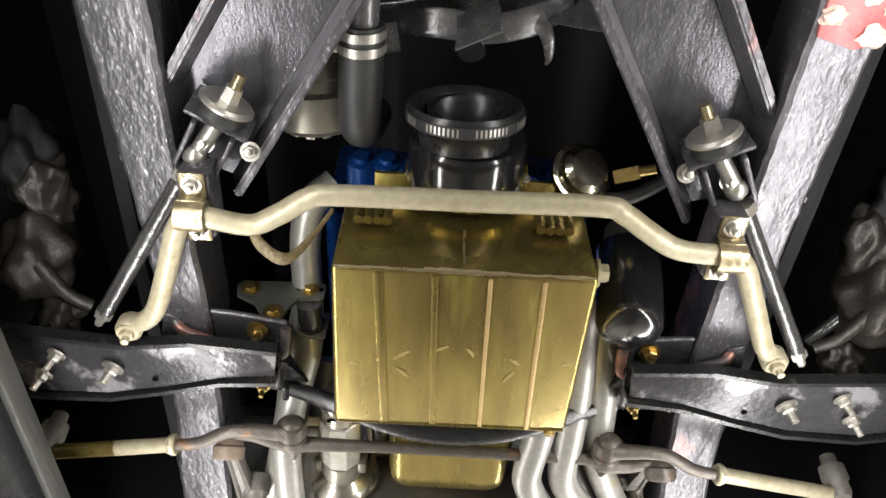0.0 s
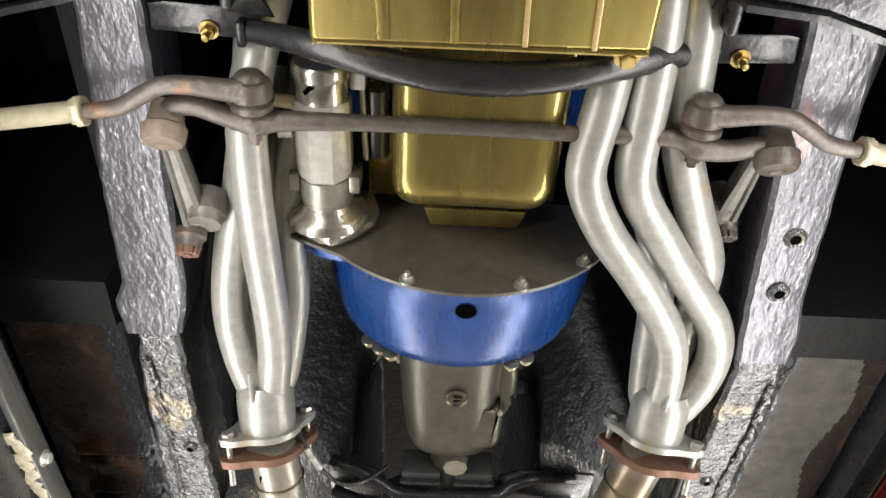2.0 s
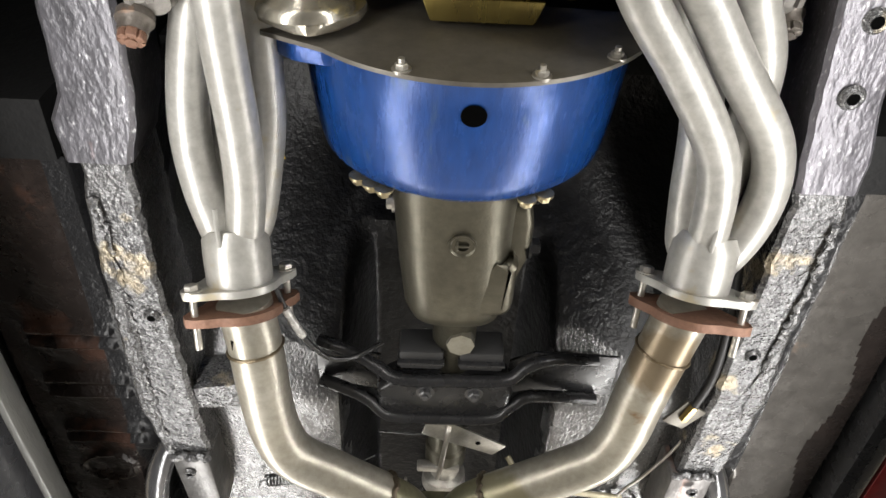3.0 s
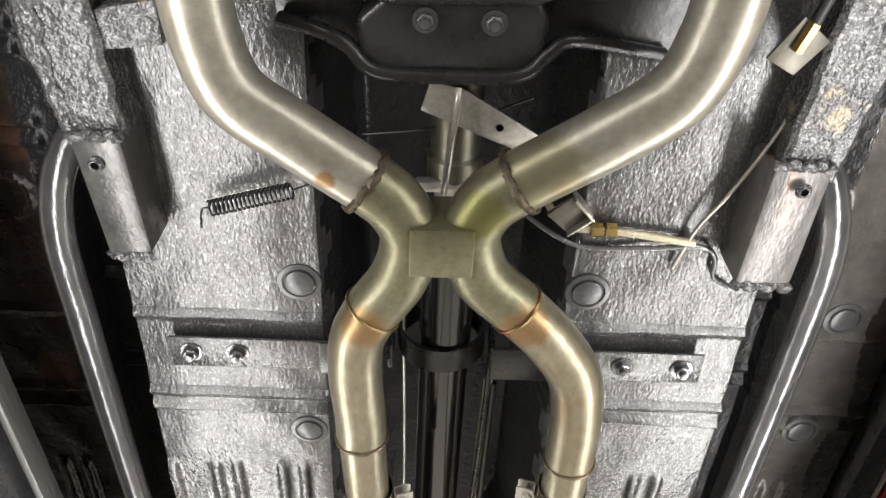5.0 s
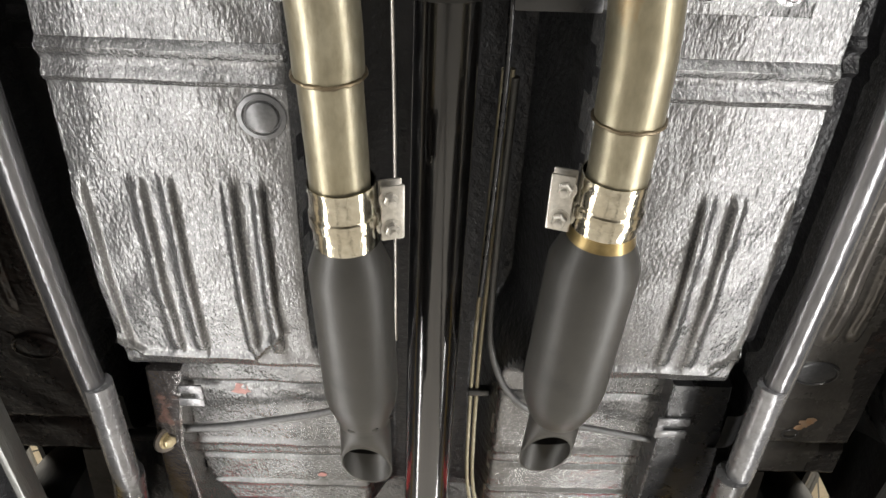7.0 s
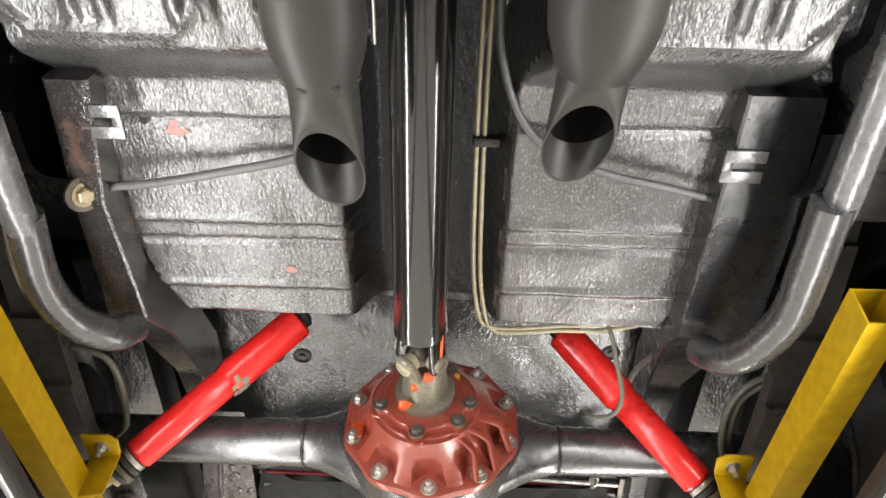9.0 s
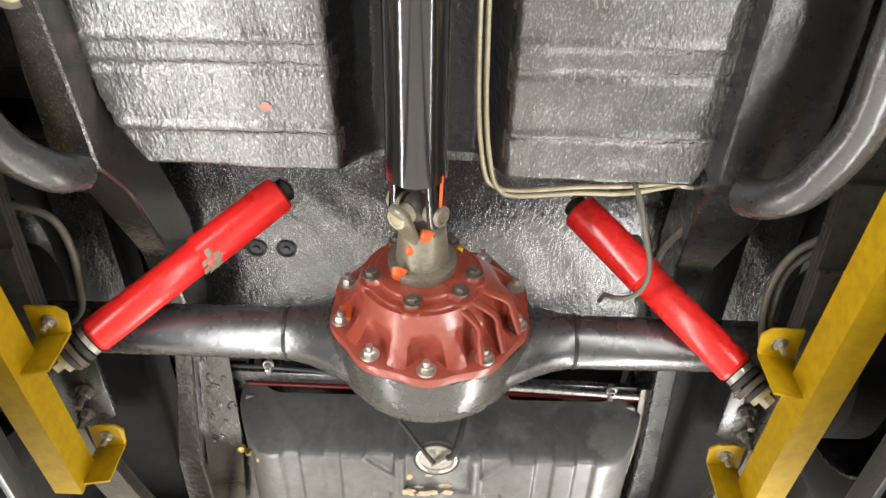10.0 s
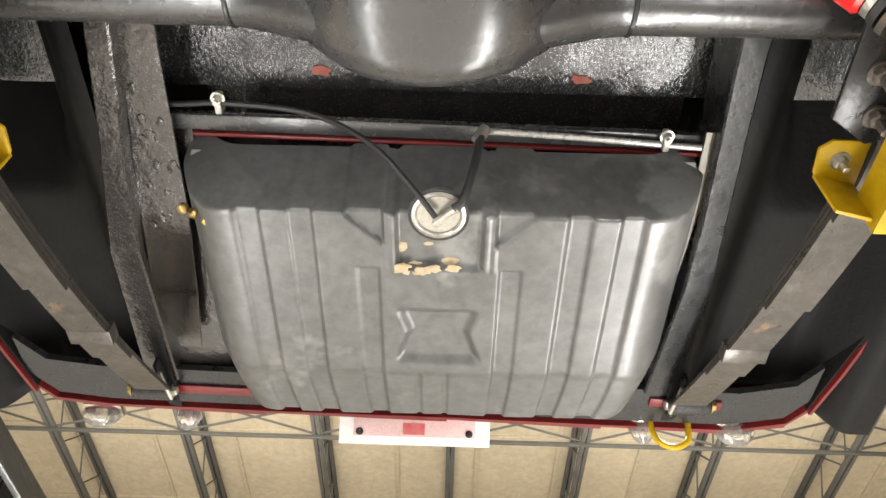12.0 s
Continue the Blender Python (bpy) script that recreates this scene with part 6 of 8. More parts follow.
# handbrake bracket behind the crossmember
t = thing("handbrake_bracket", (0.02, 1.55, 1.92), "bare steel handbrake bracket with equaliser rod", "bracket")
bm = bmesh.new()
prism(bm, [(-0.02, 1.495), (0.02, 1.505), (0.105, 1.556), (0.085, 1.578), (0.005, 1.545), (-0.03, 1.53)], 1.920, 1.924, 0.001)
part("plate", bm, ZINC, t)
bm = bmesh.new()
lathe(bm, (0.060, 1.548, 1.9192), (0, 0, -1), [(0, 0), (0, 0.0045)], 12)
part("hole", bm, HOLESHADE, t)
bm = bmesh.new()
tube(bm, [(0.012, 1.50, 1.913), (0.010, 1.515, 1.905), (0.002, 1.60, 1.905), (-0.001, 1.645, 1.92)], 0.0042, 10, 5)
part("rod", bm, ZINC, t)
bm = bmesh.new()
box(bm, (-0.035, 1.628, 1.928), (0.035, 1.642, 1.945), 0.003)
part("equaliser", bm, ZINC, t)
bm = bmesh.new()
tube(bm, [(-0.10, 1.585, 1.965), (0.0, 1.56, 1.945), (0.10, 1.53, 1.965)], 0.0016, 6, 4)
part("cable", bm, BLACK, t)

# brake and hub castings behind the arms
for s in (-1, 1):
    t = thing("wheel_hub", (s * 0.62, 0.40, 2.0), "dark greasy steering knuckle, brake disc and caliper", "wheel hub", "wheel hubs")
    bm = bmesh.new()
    lathe(bm, (s * 0.66, 0.42, 2.02), (1, 0, 0), [(-0.01, 0), (-0.01, 0.14), (0.01, 0.14), (0.01, 0)], 40)
    part("disc", bm, GREASY, t)
    bm = bmesh.new()
    blob(bm, (s * 0.60, 0.42, 1.99), 0.05, 5 + s, 0.4, 4, (1, 1.2, 1.3))
    blob(bm, (s * 0.585, 0.34, 2.03), 0.04, 9 + s, 0.5, 4, (1, 1.5, 1))
    blob(bm, (s * 0.57, 0.50, 1.95), 0.028, 3 + s, 0.5, 4)
    part("knuckle", bm, GREASY, t)
    bm = bmesh.new()
    blob(bm, (s * 0.61, 0.30, 2.05), 0.05, 4, 0.5, 4, (0.8, 1.3, 1))
    part("caliper", bm, BAY, t)
    bm = bmesh.new()
    tube(bm, [(s * 0.585, 0.40, 1.95), (s * 0.54, 0.44, 1.93), (s * 0.51, 0.46, 1.93)], [0.012, 0.009, 0.009], 12, 5)
    part("steering_arm", bm, GREASY, t)
    if s > 0:
        bm = bmesh.new()
        tube(bm, [(0.53, 0.492, 1.978), (0.602, 0.374, 1.98), (0.63, 0.33, 1.985)], 0.0085, 12, 4)
        part("link_rod", bm, TUBESTEEL, t)

# ---- exhaust ----
HR = 0.0235
LEFT = [
    [(-0.190, 0.34, 2.10), (-0.222, 0.365, 2.078), (-0.233, 0.42, 2.066), (-0.232, 0.48, 2.056), (-0.228, 0.54, 2.030), (-0.227, 0.59, 1.998), (-0.243, 0.65, 1.958), (-0.254, 0.71, 1.930), (-0.254, 0.78, 1.914), (-0.250, 0.87, 1.905), (-0.244, 0.99, 1.900), (-0.245, 1.06, 1.898), (-0.252, 1.12, 1.892)],
    [(-0.235, 0.55, 2.05), (-0.245, 0.62, 1.985), (-0.258, 0.72, 1.965), (-0.276, 0.82, 1.95), (-0.297, 0.92, 1.935), (-0.305, 1.00, 1.922), (-0.298, 1.07, 1.91), (-0.282, 1.125, 1.898)],
    [(-0.195, 0.66, 2.05), (-0.21, 0.76, 1.99), (-0.225, 0.88, 1.97), (-0.225, 0.99, 1.955), (-0.232, 1.06, 1.935), (-0.243, 1.12, 1.915)],
    [(-0.225, 0.72, 2.07), (-0.25, 0.82, 2.0), (-0.278, 0.93, 1.975), (-0.285, 1.02, 1.955), (-0.278, 1.08, 1.935), (-0.266, 1.125, 1.92)],
]
RIGHT = [
    [(0.16, 0.52, 2.0), (0.155, 0.60, 1.945), (0.143, 0.67, 1.915), (0.133, 0.735, 1.900), (0.142, 0.775, 1.895), (0.170, 0.825, 1.893), (0.214, 0.882, 1.893), (0.262, 0.950, 1.892), (0.286, 0.995, 1.891), (0.295, 1.040, 1.888), (0.297, 1.085, 1.884), (0.296, 1.125, 1.880)],
    [(0.195, 0.45, 2.0), (0.195, 0.57, 1.945), (0.192, 0.66, 1.92), (0.190, 0.735, 1.908), (0.204, 0.780, 1.906), (0.240, 0.832, 1.905), (0.284, 0.893, 1.905), (0.334, 0.958, 1.905), (0.353, 1.000, 1.904), (0.358, 1.045, 1.902), (0.348, 1.090, 1.896), (0.326, 1.130, 1.889)],
    [(0.22, 0.45, 2.02), (0.232, 0.56, 1.95), (0.238, 0.64, 1.935), (0.245, 0.72, 1.93), (0.282, 0.81, 1.93), (0.318, 0.89, 1.935), (0.325, 0.97, 1.94), (0.316, 1.06, 1.93), (0.308, 1.12, 1.912)],
    [(0.20, 0.70, 2.06), (0.225, 0.80, 1.99), (0.262, 0.90, 1.96), (0.275, 0.98, 1.945), (0.278, 1.06, 1.925), (0.282, 1.12, 1.905)],
]


def header(side, runs, mouth, d, flange_pts):
    t = thing("exhaust_header", mouth, "silver coated tubular exhaust header with four primaries", "exhaust header", "exhaust headers")
    for r in runs:
        bm = bmesh.new()
        end = Vector(mouth) - Vector(d).normalized() * 0.012
        r = list(r) + [end + (Vector(r[-1]) - end) * 0.42]
        tube(bm, r, [HR] * (len(r) - 1) + [HR * 0.86], 22, 6)
        part("primary_tube", bm, HEADER, t)
    m, d = Vector(mouth), Vector(d).normalized()
    bm = bmesh.new()
    lathe(bm, m, d, [(-0.050, 0.0), (-0.050, 0.034), (-0.036, 0.040), (-0.02, 0.0405), (0.022, 0.040), (0.022, 0)], 36)
    part("collector", bm, HEADER, t)
    for k in range(3):
        a = k * 2.1 + 0.5
        bm = bmesh.new()
        u = d.orthogonal().normalized()
        v = d.cross(u)
        w = (u * math.cos(a) + v * math.sin(a)) * 0.040
        tube(bm, [m + w - d * 0.08, m + w * 1.02 - d * 0.055, m + w * 0.96 - d * 0.035], 0.003, 8, 4)
        part("weld", bm, HEADER, t)

    def oval(at, material, name, parent, thick, k=1.0):
        """A three-bolt oval flange square to the pipe."""
        u = Vector((1, 0, 0)) - d * d.x
        u.normalize()
        v = d.cross(u)
        pts = []
        for q in range(36):
            a = 2 * math.pi * q / 36
            rr = 0.048 + 0.026 * max(0, math.cos(2 * (a - flange_pts))) ** 3
            pts.append(u * math.cos(a) * rr * k + v * math.sin(a) * rr * k)
        b = bmesh.new()
        lo = [b.verts.new(at + p) for p in pts]
        hi = [b.verts.new(at + p + d * thick) for p in pts]
        b.faces.new(lo[::-1])
        b.faces.new(hi)
        for q in range(36):
            b.faces.new((lo[q], lo[(q + 1) % 36], hi[(q + 1) % 36], hi[q]))
        bmesh.ops.bevel(b, geom=[e for e in b.edges if len(e.link_faces) == 2 and e.calc_face_angle(0) > 0.9], offset=0.002, segments=2, affect="EDGES")
        part(name, b, material, parent)
        return [at + u * math.cos(flange_pts + g) * 0.061 + v * math.sin(flange_pts + g) * 0.061 for g in (0, math.pi)]

    ears = oval(m + d * 0.018, HEADER, "collector_flange", t, 0.009)
    for e in ears:
        bolt(t, e, -d, 0.009, 0.008, ZINC)
        bm = bmesh.new()
        tube(bm, [e + d * 0.009, e + d * 0.075], 0.0045, 10, 1)
        part("stud", bm, ZINC, t)
    return oval, m, d


pipes = thing("exhaust_pipe", (0.0, 1.62, 1.83), "welded stainless exhaust crossover pipe with heat tinted bends", "exhaust pipe")
for side, runs, mouth, d, fa in ((-1, LEFT, (-0.262, 1.165, 1.882), (0.08, 0.92, -0.38), radians(143)), (1, RIGHT, (0.298, 1.142, 1.878), (-0.10, 0.92, -0.38), radians(28))):
    oval, m, d = header(side, runs, mouth, d, fa)
    p = thing("pipe_flange", m + d * 0.055, "rust brown steel exhaust flange below the header", "flange", "exhaust flanges")
    oval(m + d * 0.050, RUST, "plate", p, 0.011, 1.02)

PR = 0.0345
L1 = [(-0.256, 1.205, 1.862), (-0.246, 1.27, 1.848), (-0.241, 1.36, 1.842), (-0.233, 1.43, 1.840), (-0.212, 1.482, 1.838), (-0.16, 1.522, 1.838), (-0.085, 1.575, 1.838)]
R1 = [(0.288, 1.185, 1.858), (0.272, 1.25, 1.848), (0.258, 1.33, 1.842), (0.249, 1.405, 1.840), (0.226, 1.462, 1.838), (0.17, 1.508, 1.838), (0.078, 1.570, 1.838)]
L2 = [(-0.085, 1.575, 1.838), (-0.052, 1.605, 1.838), (-0.036, 1.645, 1.838), (-0.048, 1.700, 1.838), (-0.080, 1.752, 1.838)]
R2 = [(0.078, 1.570, 1.838), (0.045, 1.600, 1.838), (0.030, 1.642, 1.838), (0.048, 1.698, 1.838), (0.092, 1.742, 1.838)]
L3 = [(-0.080, 1.752, 1.838), (-0.100, 1.80, 1.840), (-0.105, 1.86, 1.842), (-0.101, 1.94, 1.845), (-0.100, 1.985, 1.846)]
R3 = [(0.092, 1.742, 1.838), (0.140, 1.795, 1.840), (0.176, 1.855, 1.842), (0.189, 1.93, 1.845), (0.191, 2.02, 1.846)]
L4 = [(-0.100, 1.985, 1.846), (-0.097, 2.06, 1.848), (-0.094, 2.15, 1.850)]
R4 = [(0.191, 2.02, 1.846), (0.191, 2.08, 1.848), (0.189, 2.13, 1.850)]
for nm, pts, m_ in (("front_pipe", L1, FRONTSTEEL), ("front_pipe", R1, FRONTSTEEL), ("x_bend", L2, XPLATE), ("x_bend", R2, XPLATE), ("rear_bend", L3, STEEL), ("rear_bend", R3, STEEL), ("slip_pipe", L4, STEEL), ("slip_pipe", R4, STEEL)):
    bm = bmesh.new()
    tube(bm, pts, PR if nm != "slip_pipe" else PR * 0.93, 32, 7)
    part(nm, bm, m_, pipes, "olive tinted crossover bend" if nm == "x_bend" else "")
bm = bmesh.new()
prism(bm, [(-0.036, 1.612), (0.034, 1.611), (0.034, 1.674), (-0.037, 1.675)], 1.801, 1.874, 0.003, 2)
part("x_plate", bm, XPLATE, pipes, "flat olive tinted crossover plate")
for pts, k, mt in ((L1, -1, DARKWELD), (R1, -1, DARKWELD), (L2, -1, HEAT), (R2, -1, HEAT), (L3, -1, WELD), (R3, -1, WELD), (L1, 1, WELD), (R1, 1, WELD)):
    a, b = (Vector(pts[k]), Vector(pts[k - 1])) if k < 0 else (Vector(pts[1]), Vector(pts[0]))
    d = (a - b).normalized()
    u = d.orthogonal().normalized()
    v = d.cross(u)
    rng = random.Random(int(a.y * 1000))
    thick = 0.0016 if pts in (L1, R1) and k < 0 else 0
    ring = [a + (u * math.cos(q) + v * math.sin(q)) * (PR + 0.0006) + d * rng.uniform(-0.0008 - thick, 0.0008 + thick) for q in (2 * math.pi * i / 48 for i in range(49))]
    bm = bmesh.new()
    tube(bm, ring, [0.0019 + thick + rng.uniform(0, 0.0008 + thick) for _ in ring], 7, 1, caps=False)
    part("weld_ring", bm, mt, pipes)


def heat_stain(m, centre, radius, colour, ragged=0.9):
    """A blotchy heat or rust stain round a weld."""
    nt = m.node_tree
    b = nt.nodes["Principled BSDF"]
    geo = nt.nodes.new("ShaderNodeNewGeometry")
    dist = nt.nodes.new("ShaderNodeVectorMath")
    dist.operation = "DISTANCE"
    nt.links.new(geo.outputs["Position"], dist.inputs[0])
    dist.inputs[1].default_value = centre
    noise = nt.nodes.new("ShaderNodeTexNoise")
    noise.inputs["Scale"].default_value = 55
    noise.inputs["Detail"].default_value = 5
    nt.links.new(geo.outputs["Position"], noise.inputs["Vector"])
    edge = nt.nodes.new("ShaderNodeMath")
    edge.operation = "MULTIPLY_ADD"
    nt.links.new(noise.outputs["Fac"], edge.inputs[0])
    edge.inputs[1].default_value = radius * ragged
    nt.links.new(dist.outputs["Value"], edge.inputs[2])
    fade = nt.nodes.new("ShaderNodeMapRange")
    fade.inputs["From Min"].default_value = radius * (0.75 + ragged / 2)
    fade.inputs["From Max"].default_value = radius * (1.15 + ragged / 2)
    fade.inputs["To Min"].default_value, fade.inputs["To Max"].default_value = 0.85, 0.0
    nt.links.new(edge.outputs["Value"], fade.inputs["Value"])
    x = nt.nodes.new("ShaderNodeMix")
    x.data_type = "RGBA"
    nt.links.new(fade.outputs["Result"], x.inputs["Factor"])
    nt.links.new(b.inputs["Base Color"].links[0].from_socket, x.inputs["A"])
    x.inputs["B"].default_value = (*colour, 1)
    nt.links.new(x.outputs["Result"], b.inputs["Base Color"])


for m_ in (XPLATE, STEEL):
    for c in ((-0.090, 1.757, 1.806), (0.100, 1.748, 1.806)):
        heat_stain(m_, c, 0.030, (0.25, 0.145, 0.06))
heat_stain(FRONTSTEEL, (-0.122, 1.556, 1.806), 0.011, (0.24, 0.13, 0.04), 1.6)
heat_stain(FRONTSTEEL, (0.118, 1.556, 1.806), 0.012, (0.24, 0.13, 0.04), 1.6)
heat_stain(FRONTSTEEL, (0.095, 1.550, 1.815), 0.050, (0.22, 0.20, 0.12), 0.8)
heat_stain(FRONTSTEEL, (0.262, 1.245, 1.815), 0.055, (0.20, 0.15, 0.09), 0.9)
heat_stain(XPLATE, (0.040, 1.595, 1.806), 0.028, (0.15, 0.145, 0.045), 0.9)
bm = bmesh.new()
box(bm, (0.262, 1.275, 1.815), (0.280, 1.35, 1.835), 0.004)
part("seam_patch", bm, STEEL, pipes)
bm = bmesh.new()
box(bm, (-0.268, 1.236, 1.822), (-0.262, 1.262, 1.836), 0.001)
part("slot", bm, HOLESHADE, pipes)

for s, c, d, mr, bt in ((-1, (-0.094, 2.105, 1.850), (0.04, 1, 0.0), 0.047, (0.047, 2.15)), (1, (0.190, 2.085, 1.850), (-0.053, 1, 0.0), 0.052, (-0.048, 2.10))):
    c, d = Vector(c), Vector(d).normalized()
    t = thing("band_clamp", c + d * 0.03, "polished stainless band clamp with two bolts", "clamp", "exhaust band clamps")
    bm = bmesh.new()
    lathe(bm, c, d, [(0, PR + 0.0), (0, PR + 0.002), (0.034, PR + 0.0022), (0.036, PR + 0.004), (0.048, PR + 0.0042), (0.050, PR + 0.0015), (0.075, PR + 0.0015), (0.075, PR)], 40)
    part("band", bm, CHROME, t)
    side = Vector((-s, 0, 0))
    p = c + side * (PR + 0.016) + d * 0.034
    bm = bmesh.new()
    for k in (-1, 1):
        box(bm, (-0.013, -0.034, k * 0.007 - 0.002), (0.013, 0.034, k * 0.007 + 0.002), 0.002, Matrix.Translation(p) @ Matrix.Rotation(s * 0.3, 4, "Y"))
    ear = part("ear_plate", bm, ZINC, t)
    for k in (-1, 1):
        bolt(ear, p + d * 0.019 * k + Vector((0, 0, -0.008)), (side.x * 0.3, 0, -1), 0.0085, 0.008, ZINC, stud=0.006)
    mu = thing("muffler", c + d * 0.25, "satin black bullet muffler with an angle cut outlet", "muffler", "mufflers")
    o = c + d * 0.060
    L = 0.30
    bm = bmesh.new()
    lathe(bm, o, d, [(0, 0), (0, PR - 0.002), (0.012, PR - 0.001), (0.03, mr * 0.84), (0.052, mr), (L - 0.06, mr), (L - 0.035, mr * 0.93), (L - 0.01, mr * 0.76), (L, 0.034), (L, 0)], 44)
    part("shell", bm, MUFFLER, mu)
    if s > 0:
        bm = bmesh.new()
        lathe(bm, o, d, [(-0.004, PR - 0.001), (-0.004, PR + 0.001), (0.012, PR + 0.002), (0.018, PR + 0.004)], 40)
        part("neck_weld", bm, HEAT, mu)
    # outlet turned down, with an oblong mouth
    oo = o + d * (L - 0.015)
    u = Vector((1, 0, 0))
    u = (u - d * d.x).normalized()
    v = Vector((0, 0, 1))
    rng = 0.0335
    mouth = Vector((-0.077, 2.549, 1.838)) if s < 0 else Vector((0.163, 2.513, 1.838))
    long = Vector((-s * 0.006, 0.049, 0.010))

    def throat(a, k, gap):
        """A point of the outlet's wall: k runs from the muffler to the mouth."""
        w = u * math.cos(a) + v * math.sin(a)
        p0 = oo + w * (rng - gap)
        p2 = mouth + (Vector((1, 0, 0)) * 0.034 * math.cos(a) + long * math.sin(a)) * (1 - gap / 0.034)
        p1 = p0 + d * (p2.y - p0.y) * 0.72
        return p0 * (1 - k) ** 2 + p1 * 2 * k * (1 - k) + p2 * k * k

    AA = [2 * math.pi * q / 44 for q in range(44)]

    def skin(rows):
        b_ = bmesh.new()
        rings = [[b_.verts.new(p) for p in r] for r in rows]
        for r0, r1 in zip(rings, rings[1:]):
            for q in range(44):
                b_.faces.new((r0[q], r0[(q + 1) % 44], r1[(q + 1) % 44], r1[q]))
        return b_

    bm = skin([[throat(a, k / 8, 0) for a in AA] for k in range(9)] + [[throat(a, 1, 0.0022) for a in AA]])
    outlet = part("outlet", bm, MUFFLER, mu)
    # the deeper lining is near-black, putting the bore's shade into the colour
    for k0, k1, mt, nm in ((0.66, 1.0, MUFFLER, "inner_lip"), (0.05, 0.66, BORESHADE, "lining")):
        part(nm, skin([[throat(a, k0 + (k1 - k0) * k / 4, 0.0024) for a in AA] for k in range(5)]), mt, outlet, "inside of the outlet, its deep shade coloured black" if mt is BORESHADE else "")
    bm = bmesh.new()
    lathe(bm, oo, d, [(0.004, 0), (0.004, 0.0308)], 32)
    part("bore", bm, HOLESHADE, outlet)
    for a in (0.3, 1.1, 1.9, 2.6):
        w = u * math.cos(a) - Vector((0, 0, 1)) * math.sin(a)
        bm = bmesh.new()
        blob(bm, oo + w * (rng + 0.001) + d * 0.004, 0.004, int(a * 7), 0.4, 1, (1.6, 1, 1))
        part("tack_weld", bm, MUFFLER, outlet)

# ---- drive line and rear axle ----
t = thing("driveshaft", (0.006, 2.3, 1.99), "glossy black steel driveshaft with a universal joint", "driveshaft")
bm = bmesh.new()
lathe(bm, (0.012, 1.70, 1.968), (-0.0065, 1, 0.018), [(0.0, 0.02), (0.0, 0.034), (0.03, 0.037), (1.16, 0.037), (1.18, 0.0385), (1.20, 0.0385), (1.205, 0.033), (1.205, 0)], 44)
part("shaft_tube", bm, BLACKGLOSS, t)
J = Vector((0.005, 2.952, 1.991))
bm = bmesh.new()
blob(bm, J, 0.019, 4, 0.15, 3)
part("spider", bm, CASTSTEEL, t)
bm = bmesh.new()
bar(bm, J + Vector((0.031, -0.06, -0.022)), J + Vector((0.029, -0.012, -0.022)), 0.004, 0.003, 0.0008)
part("paint_mark", bm, ORANGE, t)

t = thing("driveshaft_loop", (0.006, 1.92, 1.96), "satin black driveshaft safety loop with side brackets", "safety loop")
bm = bmesh.new()
lathe(bm, (0.006, 1.902, 1.993), (0, 1, 0), [(0, 0.059), (0, 0.065), (0.040, 0.065), (0.040, 0.059), (0, 0.059)], 48)
part("hoop", bm, BLACK, t)
for s in (-1, 1):
    bm = bmesh.new()
    box(bm, (s * 0.073 - 0.004 + 0.006, 1.900, 1.935), (s * 0.073 + 0.004 + 0.006, 1.944, 1.985), 0.003)
    part("ear", bm, BLACK, t)
    bm = bmesh.new()
    xs = sorted((s * 0.076, s * 0.375))
    box(bm, (xs[0], 1.888, 1.924), (xs[1], 1.942, 1.929), 0.002)
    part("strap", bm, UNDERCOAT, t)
    bm = bmesh.new()
    xs = sorted((s * 0.076, s * 0.165))
    box(bm, (xs[0], 1.886, 1.9195), (xs[1], 1.944, 1.9235), 0.002)
    part("wing", bm, BLACK, t)
for x, y in ((-0.345, 1.913), (-0.280, 1.912), (0.346, 1.914), (0.262, 1.913)):
    bolt(t, (x, y, 1.923), (0, 0, -1), 0.011, 0.010, TUBESTEEL, stud=0.006)

t = thing("rear_axle", (0.02, 3.24, 2.05), "gloss black rear axle housing with a red oxide centre section", "rear axle")
AX = Vector((0.02, 3.238, 2.052))
for s in (-1, 1):
    bm = bmesh.new()
    rows = []
    for x, rz, ry in ((0.070, 0.105, 0.050), (0.095, 0.098, 0.051), (0.120, 0.086, 0.051), (0.142, 0.073, 0.050), (0.165, 0.060, 0.048), (0.185, 0.050, 0.045), (0.205, 0.044, 0.043), (0.217, 0.0415, 0.0415), (0.40, 0.0405, 0.0405), (0.62, 0.0395, 0.0395)):
        rows.append([(AX.x + s * x, AX.y + ry * math.cos(a), AX.z + rz * math.sin(a)) for a in (2 * math.pi * q / 36 for q in range(36))])
    loft(bm, rows)
    part("axle_tube", bm, AXLEBLACK, t)
    bm = bmesh.new()
    lathe(bm, AX, (s, 0, 0), [(0.216, 0.0415), (0.2175, 0.0434), (0.221, 0.0434), (0.2225, 0.0412)], 36)
    part("tube_weld", bm, BLACK, t)
bm = bmesh.new()
n, rows = 48, []
for y, k in ((3.186, 0.985), (3.190, 1.01), (3.225, 1.01), (3.255, 0.995), (3.276, 0.95), (3.292, 0.84), (3.302, 0.6), (3.304, 0.15)):
    row = []
    for q in range(n):
        a = 2 * math.pi * q / n
        wide = 1 + 0.10 * abs(math.cos(a)) ** 8 * (1 if k > 0.9 else 0.5)
        row.append((AX.x + 0.143 * k * wide * math.cos(a), y, AX.z + 0.143 * k * math.sin(a)))
    rows.append(row)
loft(bm, rows)
part("centre_bowl", bm, AXLEBLACK, t)
